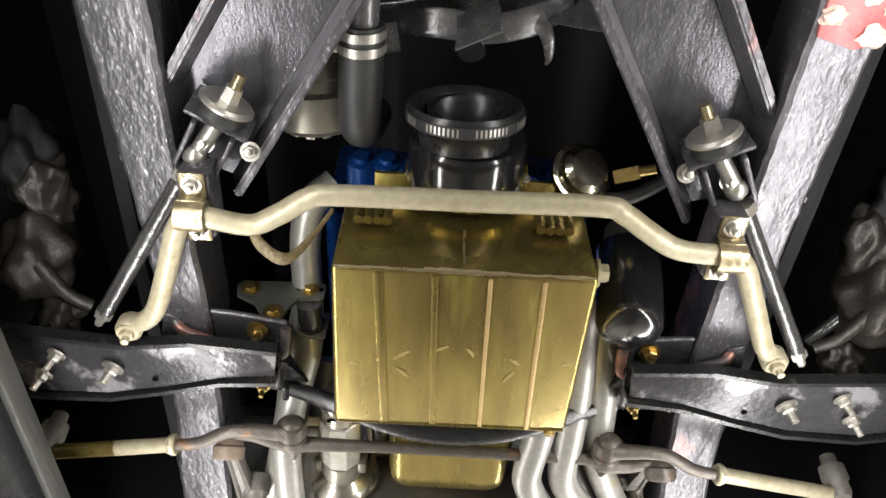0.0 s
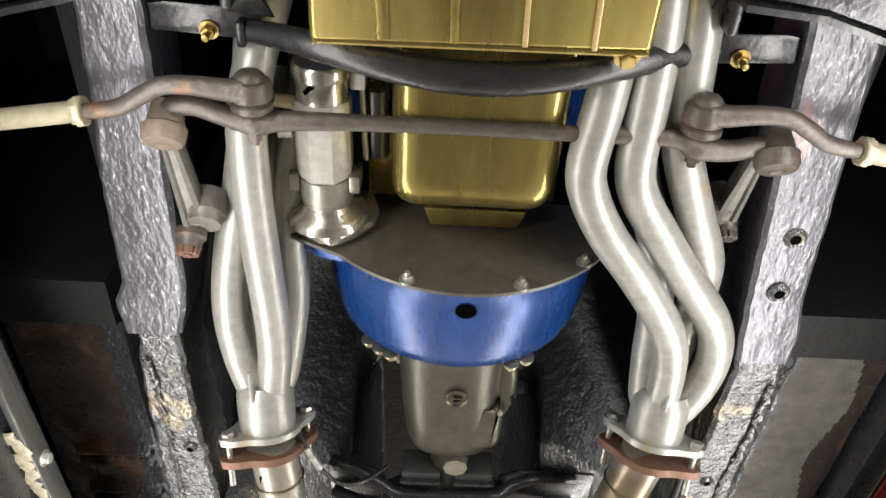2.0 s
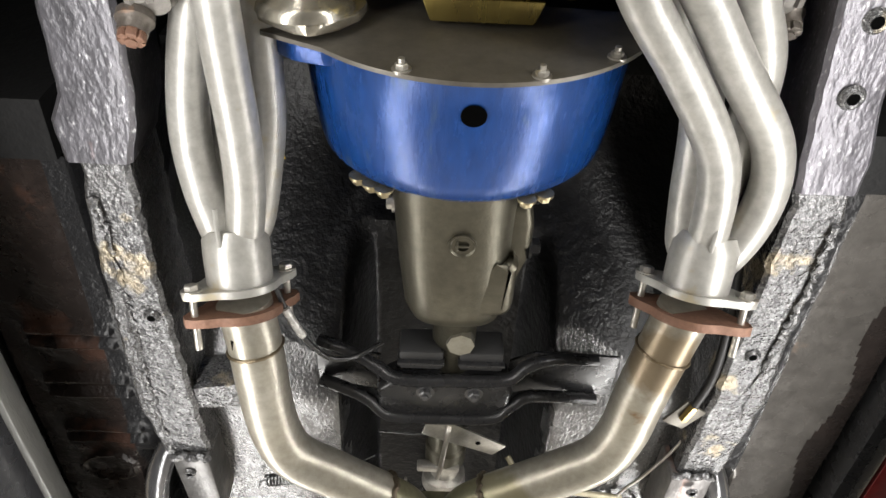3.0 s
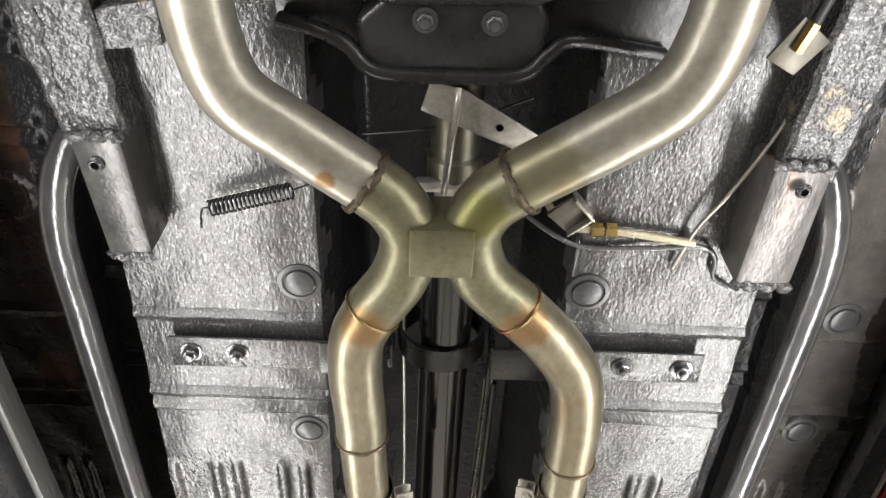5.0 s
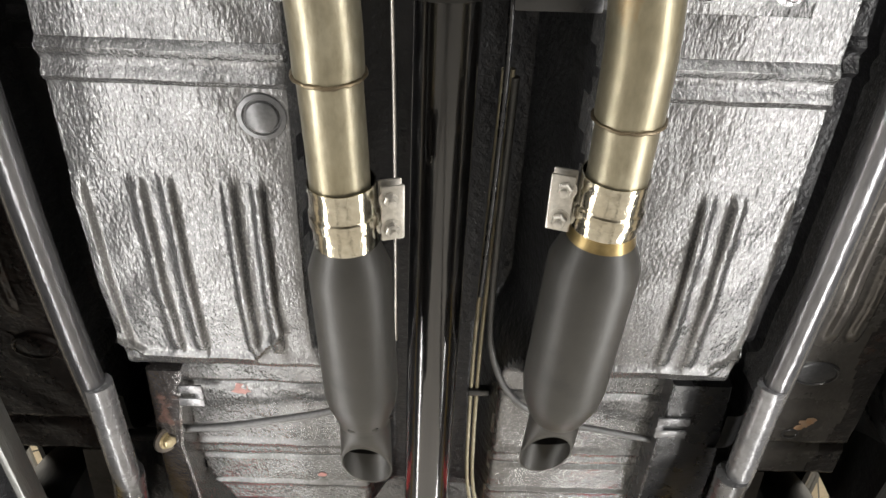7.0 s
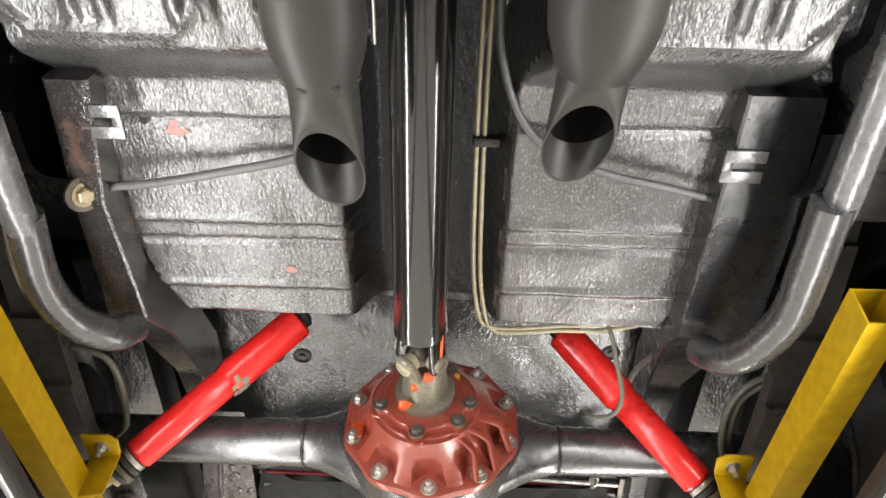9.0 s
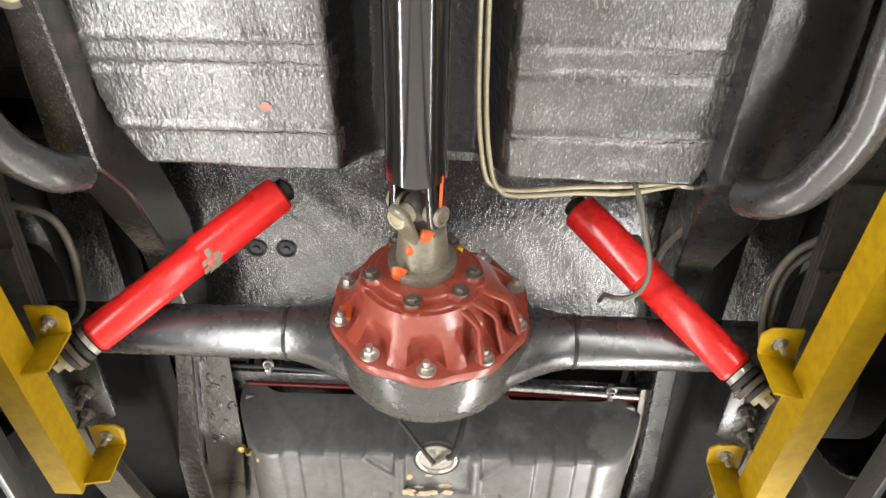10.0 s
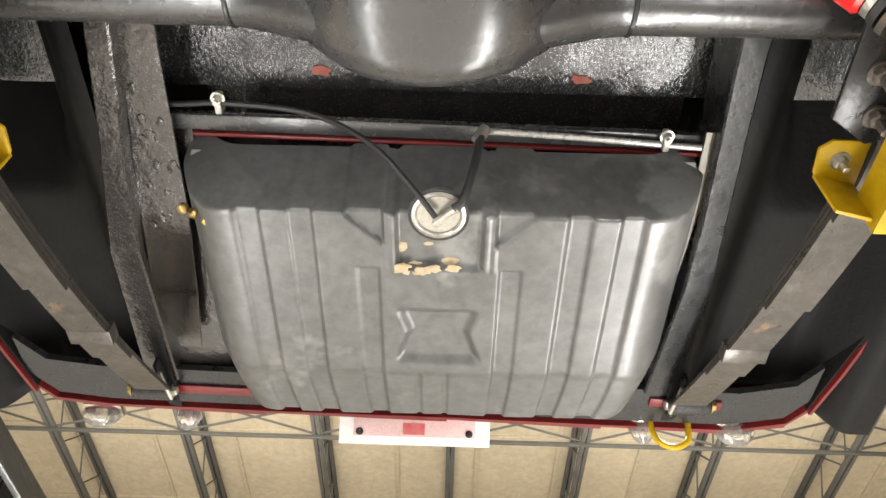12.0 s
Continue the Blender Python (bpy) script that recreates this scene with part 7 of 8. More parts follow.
# centre section
F = Vector((0.02, 3.180, 2.052))
bm = bmesh.new()
rows = []
for y, r0 in ((3.188, 0.146), (3.180, 0.148), (3.172, 0.147), (3.169, 0.138)):
    rows.append([(F.x + (r0 + 0.003 * math.cos(10 * (a - 1.57))) * math.cos(a), y, F.z + (r0 + 0.003 * math.cos(10 * (a - 1.57))) * math.sin(a)) for a in (2 * math.pi * q / 80 for q in range(80))])
loft(bm, rows)
cflange = part("carrier_flange", bm, REDOXIDE, t)
PN = Vector((0.010, 3.078, 2.016))
STUDS = [radians(-90 + q * 36) for q in range(10)]
# the skirt narrows to the pinion end and is hollowed round each stud
bm = bmesh.new()
rows = []
for k in range(13):
    u = k / 12
    y = 3.171 - 0.088 * u
    c = F.lerp(PN, u ** 1.4)
    r0 = 0.139 - 0.054 * u ** 0.75
    row = []
    for q in range(180):
        a = 2 * math.pi * q / 180
        near = min(abs((a - st + math.pi) % (2 * math.pi) - math.pi) for st in STUDS)
        hollow = 0.026 * max(0.0, 1 - (near / 0.21) ** 2) ** 0.6 * max(0.0, 1 - u * 1.6)
        wave = 0.0035 * math.sin(3 * a + 1.0) * math.sin(math.pi * u)
        row.append((c.x + (r0 - hollow + wave) * math.cos(a), y, c.z + (r0 - hollow + wave) * math.sin(a)))
    rows.append(row)
loft(bm, rows)
part("carrier", bm, REDOXIDE, t)
for deg, r0, lift, w0 in ((303, 0.136, 0.008, 0.0055), (319, 0.138, 0.010, 0.0055), (338, 0.138, 0.010, 0.006)):
    a = radians(deg)
    bm = bmesh.new()
    p0 = Vector((F.x + r0 * math.cos(a), 3.169, F.z + r0 * math.sin(a)))
    p1 = Vector((F.x + 0.112 * math.cos(a + 0.05), 3.122 - lift, F.z - 0.010 + 0.112 * math.sin(a + 0.05)))
    p2 = Vector((PN.x + 0.074 * math.cos(a + 0.1), 3.084, PN.z + 0.074 * math.sin(a + 0.1)))
    tube(bm, [p0, (p0 + p1) / 2 + Vector((0, -lift * 0.6, 0)), p1, p2], [w0, w0, w0 * 0.9, w0 * 0.8], 10, 6, flat=1.9)
    part("rib", bm, REDOXIDE, t)
EARS = [radians(d) for d in (-8, 58, 124, 196, 262, 318)]
for y0, y1, r0, ear, nm in ((3.088, 3.080, 0.078, 0.010, "bearing_shoulder"), (3.080, 3.070, 0.066, 0.014, "pinion_retainer")):
    bm = bmesh.new()
    rows = []
    for y, dr in ((y0, 0.0), (y1 + 0.002, 0.0), (y1, -0.002)):
        row = []
        for q in range(96):
            a = 2 * math.pi * q / 96
            near = min(abs((a - e + math.pi) % (2 * math.pi) - math.pi) for e in EARS)
            r = r0 + dr + ear * max(0.0, 1 - (near / 0.20) ** 4)
            row.append((PN.x + r * math.cos(a), y, PN.z + r * math.sin(a)))
        rows.append(row)
    loft(bm, rows)
    part(nm, bm, REDOXIDE, t)
for a in EARS:
    bolt(t, (PN.x + 0.071 * math.cos(a), 3.070, PN.z + 0.071 * math.sin(a)), (0, -1, 0), 0.0085, 0.008, CASTSTEEL)
YK = mat("yoke_iron", (0.30, 0.28, 0.22), (0.22, 0.20, 0.155), 0.45, 0.5, 20, 0.4, 150)
bm = bmesh.new()
lathe(bm, PN + Vector((0, -0.02, 0)), (0, -1, -0.04), [(-0.01, 0.045), (0.002, 0.047), (0.006, 0.047), (0.008, 0.036), (0.030, 0.034), (0.062, 0.031), (0.068, 0.024), (0.068, 0)], 36)
pyoke = part("pinion_yoke", bm, YK, t, "bare iron pinion yoke with orange paint marks")
# the joint's cross lies aslant, each arm in an ear of a yoke
ARMS = (Vector((-0.60, -0.05, -0.80)).normalized(), Vector((0.80, -0.05, -0.60)).normalized())
for k, arm in enumerate(ARMS):
    for sg in (1, -1):
        e = J + arm * 0.031 * sg
        root = (PN + Vector((0, -0.066, 0)) + arm * 0.022 * sg) if k == 0 else (J + Vector((0, -0.062, 0.004)) + arm * 0.026 * sg)
        bm = bmesh.new()
        bar(bm, root, e + (e - root).normalized() * 0.016, 0.030, 0.013, 0.005, up=arm)
        ear = part("yoke_ear", bm, YK if k == 0 else BLACKGLOSS, t)
        bm = bmesh.new()
        lathe(bm, e, arm * sg, [(-0.012, 0), (-0.012, 0.0135), (0.0095, 0.0135), (0.0105, 0.012), (0.0105, 0.009), (0.009, 0.008), (0.009, 0)], 26)
        part("joint_cap", bm, ZINCWARM if k == 0 else YK, ear)
for dx, dy, dz, r in ((-0.014, -0.060, -0.031, 0.007), (0.006, -0.088, -0.034, 0.009), (-0.030, -0.026, -0.036, 0.010)):
    bm = bmesh.new()
    blob(bm, PN + Vector((dx, dy, dz)), r, 3, 0.5, 2, (1, 1.2, 0.35))
    part("paint_mark", bm, ORANGE, pyoke, "orange paint mark")
bm = bmesh.new()
bar(bm, PN + Vector((0.02, -0.002, 0.052)), PN + Vector((0.055, 0.0, 0.050)), 0.012, 0.010, 0.003)
part("paint_mark", bm, YMARK, t, "yellow paint mark")
for q in range(10):
    a = radians(-90 + q * 36)
    bolt(cflange, (F.x + 0.1345 * math.cos(a), 3.168, F.z + 0.1345 * math.sin(a)), (0, -1, 0), 0.0095, 0.009, ZINC, "nut", stud=0.008)
for a in (-14, 194):
    bm = bmesh.new()
    box(bm, (F.x + 0.126 * math.cos(radians(a)) - 0.010, 3.160, F.z + 0.126 * math.sin(radians(a)) - 0.014), (F.x + 0.126 * math.cos(radians(a)) + 0.010, 3.168, F.z + 0.126 * math.sin(radians(a)) + 0.014), 0.003)
    part("tag", bm, ORANGE, cflange)

# shock absorbers
for s, lo, hi in ((-1, (-0.452, 3.172, 1.962), (-0.222, 3.062, 2.165)), (1, (0.456, 3.196, 1.962), (0.252, 3.092, 2.185))):
    lo, hi = Vector(lo), Vector(hi)
    d = (hi - lo).normalized()
    hi = hi + d * 0.010
    L = (hi - lo).length
    t = thing("shock_absorber", lo, "bright red tubular shock absorber with a torn sticker" if s < 0 else "bright red tubular shock absorber", "shock absorber", "rear shocks")
    bm = bmesh.new()
    lathe(bm, lo, d, [(0, 0), (0, 0.022), (0.005, 0.0265), (L * 0.56, 0.0265), (L * 0.56 + 0.002, 0.025)], 36)
    part("body", bm, REDSHOCK, t)
    bm = bmesh.new()
    lathe(bm, lo, d, [(L * 0.55, 0.0265), (L * 0.55, 0.0300), (L - 0.004, 0.0300), (L, 0.026), (L, 0)], 36)
    part("dust_tube", bm, REDSHOCK, t)
    bm = bmesh.new()
    tube(bm, [lo - d * 0.055, lo], 0.007, 12, 1)
    part("stem", bm, RUST, t)
    for h, r, mt, nm in ((-0.006, 0.023, ZINC, "washer"), (-0.016, 0.025, RUBBER, "grommet"), (-0.028, 0.027, CASTSTEEL, "washer"), (-0.038, 0.022, RUBBER, "grommet"), (-0.046, 0.019, ZINCWARM, "washer")):
        bm = bmesh.new()
        lathe(bm, lo, d, [(h - 0.004, 0), (h - 0.004, r), (h + 0.004, r), (h + 0.004, 0)], 24)
        part(nm, bm, mt, t)
    bm = bmesh.new()
    lathe(bm, lo, d, [(-0.062, 0), (-0.062, 0.011), (-0.050, 0.011), (-0.050, 0)], 6)
    part("nut", bm, ZINCWARM, t)
    bm = bmesh.new()
    tube(bm, [hi - d * 0.004, hi + d * 0.003, hi + d * 0.012, hi + d * 0.018], [0.016, 0.019, 0.019, 0.010], 20, 1)
    part("top_stem", bm, RUBBER, t)
    if s < 0:
        side = Vector((0.35, 0.1, -1)).normalized()
        bm = bmesh.new()
        rng = random.Random(3)
        for k in range(7):
            a = rng.uniform(-0.8, 0.4)
            c = lo + d * (L * (0.53 + 0.012 * k))
            w = d.cross(Vector((0, 0, 1))).normalized()
            n_ = (Vector((0, 0, -1)) - d * d.dot(Vector((0, 0, -1)))).normalized()
            q = (n_ * math.cos(a) + w * math.sin(a))
            r_ = 0.0305
            e1, e2 = d * rng.uniform(0.003, 0.008), q.cross(d) * rng.uniform(0.004, 0.010)
            bm.faces.new([bm.verts.new(c + q * r_ + v) for v in (e1 + e2, e1 - e2 * 0.5, -e1 - e2, -e1 * 0.4 + e2)])
        part("torn_sticker", bm, TAPE, t, "torn remains of a pale sticker")

# leaf springs
for s in (-1, 1):
    t = thing("leaf_spring", (s * 0.52, 3.3, 2.0), "dark steel leaf spring pack with rebound clips", "leaf spring", "leaf springs")
    for k, (y0, y1) in enumerate(((2.62, 4.0), (2.75, 3.86), (2.9, 3.66), (3.02, 3.48))):
        bm = bmesh.new()
        rows = []
        for i in range(31):
            y = y0 + (y1 - y0) * i / 30
            z = 1.985 - 0.0085 * k + 0.14 * ((y - 3.25) / 0.75) ** 2 if y > 3.25 else 1.985 - 0.0085 * k + 0.05 * ((y - 3.25) / 0.6) ** 2
            x = s * (0.550 - 0.115 * max(0, y - 3.42))
            rows.append([(x - 0.031, y, z), (x + 0.031, y, z), (x + 0.031, y, z + 0.0072), (x - 0.031, y, z + 0.0072)])
        loft(bm, rows)
        part("leaf", bm, mat("spring_steel", (0.125, 0.113, 0.100), (0.070, 0.064, 0.056), 0.30, 0.45, 7, 0.25, 90, (40, 0.2), spots=(0.19, 0.13, 0.09), spot_cut=0.66, spot_scale=12) if k == 0 and s < 0 else bpy.data.materials["spring_steel"], t)
    for y, w in ((3.79, 0.066),):
        z = 1.985 + 0.14 * ((y - 3.25) / 0.75) ** 2
        x = s * (0.550 - 0.115 * (y - 3.42))
        bm = bmesh.new()
        box(bm, (x - w / 2 - 0.001, y - 0.015, z - 0.013), (x + w / 2 + 0.001, y + 0.015, z + 0.012), 0.002)
        part("rebound_clip", bm, bpy.data.materials["spring_steel"], t)
    sh = thing("spring_shackle", (s * 0.49, 4.0, 2.15), "black steel spring shackle plate with a bolt", "shackle", "spring shackles")
    bm = bmesh.new()
    m = Matrix.Translation((s * 0.470, 4.005, 2.155)) @ Matrix.Rotation(s * 0.12, 4, "Z")
    box(bm, (-0.004, -0.05, -0.014), (0.004, 0.05, 0.014), 0.004, m)
    part("plate", bm, BLACK, sh)
    bm = bmesh.new()
    tube(bm, [m @ Vector((-s * 0.006, -0.035, -0.016)), m @ Vector((-s * 0.006, 0.035, -0.016))], 0.004, 8, 1)
    part("bare_edge", bm, ZINC, sh)
    bolt(sh, m @ Vector((-s * 0.005, 0.032, 0)), (-s, 0, 0), 0.009, 0.009, ZINC)
    bm = bmesh.new()
    lathe(bm, (s * 0.46, 4.045, 2.165), (s, 0, 0), [(0, 0), (0, 0.020), (0.07, 0.020), (0.07, 0.016), (0.078, 0.015), (0.078, 0)], 22)
    part("eye", bm, BLACK, sh)
    bolt(sh, (s * 0.542, 4.045, 2.165), (s, 0, 0), 0.010, 0.009, BRASS)
    # plate under the axle
    pl = thing("spring_plate", (s * 0.5, 3.25, 1.96), "black spring plate with u bolts below the axle", "spring plate", "spring plates")
    bm = bmesh.new()
    prism(bm, [(s * x, y) for x, y in ((0.455, 3.19), (0.575, 3.19), (0.575, 3.34), (0.50, 3.36), (0.455, 3.33))], 1.955, 1.962, 0.002)
    part("plate", bm, BLACK, pl)
    for x, y in ((0.487, 3.275), (0.50, 3.325)):
        bolt(pl, (s * x, y, 1.954), (0, 0.15, -1), 0.010, 0.011, CASTSTEEL, stud=0.018)
    bm = bmesh.new()
    box(bm, (min(s * 0.46, s * 0.50), 3.19, 1.93), (max(s * 0.46, s * 0.50), 3.205, 2.0), 0.003)
    part("shock_ear", bm, CASTSTEEL, pl)

# traction bars
for s in (-1, 1):
    t = thing("traction_bar", (s * 0.52, 3.1, 1.9), "bright yellow square tube traction bar with bolted brackets", "traction bar", "traction bars")
    x0, x1 = s * 0.502, s * 0.545
    A, B = Vector((s * 0.516, 2.705, 1.838)), Vector((s * 0.524, 3.424, 1.908))
    bm = bmesh.new()
    w, h, th = 0.021, 0.027, 0.003
    d = (B - A).normalized()
    up = Vector((1, 0, 0)).cross(d).normalized()
    rings = []
    for p, q in ((A, 1), (B, 1)):
        rings.append([[bm.verts.new(p + Vector((a * (w - o), 0, 0)) + up * b * (h - o)) for a, b in ((-1, -1), (1, -1), (1, 1), (-1, 1))] for o in (0, th)])
    for k in range(4):
        n = (k + 1) % 4
        bm.faces.new((rings[0][0][k], rings[0][0][n], rings[1][0][n], rings[1][0][k]))
        bm.faces.new((rings[0][1][k], rings[1][1][k], rings[1][1][n], rings[0][1][n]))
        bm.faces.new((rings[0][0][k], rings[0][1][k], rings[0][1][n], rings[0][0][n]))
    bm.faces.new(rings[1][0])
    part("tube", bm, YELLOW, t, angle=20)
    for y in (3.135, 3.405):
        c = A + d * ((y - A.y) / d.y)
        z = c.z + 0.052
        bm = bmesh.new()
        poly = [(0.455, y - 0.036), (0.468, y - 0.047), (0.510, y - 0.047), (0.510, y + 0.012), (0.470, y + 0.012), (0.458, y - 0.005)]
        prism(bm, [(s * x, yy) for x, yy in poly], z, z + 0.005, 0.0015)
        prism(bm, [(s * x, yy) for x, yy in ((0.460, y - 0.002), (0.510, y + 0.010), (0.510, y + 0.015), (0.460, y + 0.003))], lambda x, yy: c.z - 0.015, z + 0.004, 0.0012)
        br = part("bracket", bm, YELLOW, t)
        bolt(br, (s * 0.482, y - 0.022, z), (s * 0.1, 0.1, -1), 0.008, 0.008, ZINC, stud=0.010)

# rear wheels
for s in (-1, 1):
    t = thing("road_wheel", (s * 0.71, 3.24, 2.05), "black rear tyre on a steel rim", "wheel", "rear wheels")
    bm = bmesh.new()
    lathe(bm, (s * 0.655, 3.24, 2.06), (s, 0, 0), [(0.03, 0.19), (0.008, 0.20), (0.0, 0.24), (0.004, 0.27), (0.016, 0.292), (0.04, 0.300), (0.09, 0.300), (0.115, 0.292), (0.13, 0.26), (0.128, 0.2), (0.12, 0.19)], 60)
    part("tyre", bm, RUBBER, t)
    bm = bmesh.new()
    lathe(bm, (s * 0.655, 3.24, 2.06), (s, 0, 0), [(0.005, 0.198), (0.002, 0.192), (0.012, 0.186), (0.03, 0.180), (0.09, 0.17), (0.10, 0.05), (0.10, 0)], 48)
    part("rim", bm, BLACK, t)
    bm = bmesh.new()
    lathe(bm, (s * 0.60, 3.24, 2.05), (s, 0, 0), [(0, 0), (0, 0.12), (0.01, 0.13), (0.06, 0.13), (0.06, 0)], 40)
    part("brake_drum", bm, BAY, t)

# fuel tank
TX = 0.034


def plateau(v, a, b, w):
    return sstep(v, a, a + w) * (1 - sstep(v, b - w, b))


def tank_z(X, Y):
    x = X - TX
    a = np.abs(x)
    z = 2.046 + 0.0 * X
    # front face, knee and rear face
    z = z + 0.122 * np.clip((3.540 - Y) / 0.032, 0, 1) ** 1.15
    z = z + 0.024 * sstep(Y, 3.838, 3.862) * np.clip((Y - 3.83) / 0.150, 0, 1) + 0.105 * np.clip((Y - 3.978) / 0.045, 0, 1) ** 1.3
    # rounded flanks
    z = z + 0.120 * np.clip((a - 0.288) / 0.093, 0, 1) ** 2.5
    # long recessed bands
    back = sstep(Y, 3.505, 3.535)
    for lo, hi in ((0.172, 0.210), (0.244, 0.282)):
        z = z + 0.0065 * plateau(a, lo, hi, 0.0055) * back
    z = z + 0.0055 * plateau(a, 0.083, 0.120, 0.0055) * sstep(Y, 3.630, 3.638)
    # recess beside the sender, cut slantwise
    z = z + 0.010 * sstep(0.134 - a - 1.1 * np.clip(Y - 3.545, 0, 1), 0, 0.007) * sstep(a, 0.074, 0.080) * (1 - sstep(Y, 3.600, 3.606))
    # pad of the sender between two beads
    z = z + 0.010 * (1 - sstep(a, 0.056, 0.062)) * (1 - sstep(Y, 3.628, 3.638))
    for c in (0.066, 0.077):
        z = z - 0.0035 * np.clip(1 - np.abs(a - c) / 0.004, 0, 1) * (1 - sstep(Y, 3.632, 3.64))
    # waisted recess behind it
    waist = 0.066 - 0.018 * (1 - np.abs(Y - 3.760) / 0.055)
    z = z + 0.013 * (1 - sstep(a - waist, -0.014, 0.004)) * plateau(Y, 3.706, 3.832, 0.022)
    # short recesses of the rear face
    for c in (-0.032, 0.012):
        z = z + 0.004 * np.clip(1.2 - np.abs(x - c) / 0.006, 0, 1) * sstep(Y, 3.845, 3.86)
    return z + 0.0010 * np.sin(X * 21 + Y * 9) * np.sin(Y * 17 - X * 5)


t = thing("fuel_tank", (TX, 3.70, 2.04), "satin grey pressed steel fuel tank with ribs", "fuel tank")
xs, ys = np.arange(TX - 0.381, TX + 0.3815, 0.0028), np.arange(3.508, 4.026, 0.0030)
me_ob = sheet("shell", xs, ys, tank_z, TANK, "", "", 70)
for v in me_ob.data.vertices:
    k = 1 - 0.085 * min(1, max(0, (v.co.y - 3.84) / 0.19)) ** 1.9
    v.co.x = TX + (v.co.x - TX) * k
me_ob.data.transform(Matrix.Translation(-Vector((TX, 3.70, 2.04))))
me_ob.parent = t
bm = bmesh.new()
prism(bm, [(TX - 0.380, 3.56), (TX - 0.366, 3.518), (TX + 0.366, 3.518), (TX + 0.380, 3.56), (TX + 0.380, 3.86), (TX + 0.345, 4.018), (TX - 0.345, 4.018), (TX - 0.380, 3.86)], 2.166, 2.172, 0.002)
part("seam_flange", bm, TANK, t)
SN = Vector((0.032, 3.541, 2.054))
bm = bmesh.new()
lathe(bm, SN, (0, -0.05, -1), [(-0.01, 0.036), (0.004, 0.037), (0.006, 0.033), (0.004, 0.030), (0.001, 0.029), (0.001, 0)], 40)
ring = part("sender_ring", bm, ZINC, t, "silver fuel sender lock ring")
bm = bmesh.new()
lathe(bm, SN, (0, -0.05, -1), [(0.0, 0.0405), (0.003, 0.0415), (0.003, 0.037)], 40)
part("gasket", bm, RUBBER, ring)
bm = bmesh.new()
bar(bm, SN + Vector((-0.006, 0.012, -0.008)), SN + Vector((0.022, -0.016, -0.010)), 0.010, 0.010, 0.002)
tube(bm, [SN + Vector((0.012, -0.008, -0.01)), SN + Vector((0.026, -0.022, -0.014))], 0.006, 10, 1)
part("sender_outlet", bm, ZINC, ring)
TANKRUST = mat("tank_rust", (0.42, 0.27, 0.10), (0.55, 0.48, 0.36), 0.6, 0.1, 60, 0.8, 200)
rng = random.Random(8)
for k in range(16):
    bm = bmesh.new()
    blob(bm, (0.004 + rng.uniform(-0.035, 0.05), 3.634 + rng.uniform(-0.007, 0.006) - (0.05 * rng.random() if k > 11 else 0), 2.0455 if k < 12 else 2.0555), rng.uniform(0.004, 0.011), k, 0.6, 2, (1.2, 0.7, 0.2))
    part("rust_stain", bm, TANKRUST, t, "rusty residue below the sender")
bm = bmesh.new()
for dx, dy in ((0, 0), (0.018, 0.006), (-0.016, -0.004)):
    blob(bm, (-0.309 + dx, 3.562 + dy, 2.070 - 0.3 * dx), 0.008, int(dx * 900), 0.4, 2)
part("drain_fitting", bm, BRASS, t)

# fuel and brake lines
WHITESTEEL = mat("bright_tube", (0.62, 0.61, 0.58), (0.5, 0.49, 0.47), 0.28, 0.4, 20, 0.1, 100)
def line(name, pts, r, material, label, cat="pipe line", n=6):
    b = bmesh.new()
    tube(b, pts, r, 10, n)
    return tagged(part(name, b, material), label, cat)


line("fuel_hose", [(SN.x + 0.02, SN.y - 0.02, 2.040), (0.064, 3.510, 2.045), (0.078, 3.484, 2.09), (0.088, 3.470, 2.15)], 0.006, RUBBER, "short black rubber fuel hose at the tank")
line("sender_wire", [(SN.x - 0.004, SN.y - 0.005, 2.040), (0.0, 3.505, 2.055), (-0.06, 3.470, 2.11), (-0.15, 3.455, 2.165), (-0.27, 3.445, 2.172), (-0.36, 3.455, 2.185), (-0.405, 3.44, 2.19), (-0.41, 3.42, 2.19)], 0.0042, RUBBER, "black sender wire across the tank")
line("fuel_pipe", [(0.088, 3.470, 2.150), (0.098, 3.476, 2.165), (0.124, 3.480, 2.172), (0.25, 3.488, 2.174), (0.40, 3.499, 2.176), (0.432, 3.498, 2.178), (0.446, 3.480, 2.186), (0.444, 3.42, 2.20)], 0.0050, WHITESTEEL, "bright steel fuel pipe along the trunk lip")
line("hose_clamp", [(0.081, 3.476, 2.138), (0.094, 3.466, 2.158)], 0.0085, ZINC, "small steel hose clamp on the fuel line", "hose clamp", 1)
for x, y in ((-0.281, 3.448), (0.352, 3.490)):
    b = thing("line_clip", (x, y, 2.17), "small zinc line clip with its bolt", "clip", "line clips")
    bolt(b, (x, y - 0.01, 2.172), (0, 0, -1), 0.007, 0.010, ZINC, stud=0.006)
    bm = bmesh.new()
    box(bm, (x - 0.005, y - 0.016, 2.165), (x + 0.005, y + 0.012, 2.185), 0.002)
    part("strap", bm, ZINC, b)
for k, dx in enumerate((-0.004, 0.006)):
    line("brake_pipe", [(0.085 + dx, 2.05, 2.03), (0.080 + dx, 2.35, 2.055), (0.078 + dx, 2.55, 2.075), (0.079 + dx, 2.74, 2.078), (0.083 + dx, 2.87, 2.082), (0.094 + dx, 2.955, 2.086), (0.108 + dx, 2.982 + k * 0.008, 2.090), (0.14, 2.990 + k * 0.009, 2.092), (0.22, 2.983 + k * 0.010, 2.094), (0.288, 2.980 + k * 0.012, 2.095), (0.36, 2.975 + k * 0.004, 2.10)], 0.0034, ZINCWARM, "paired bare steel brake pipes along the tunnel")
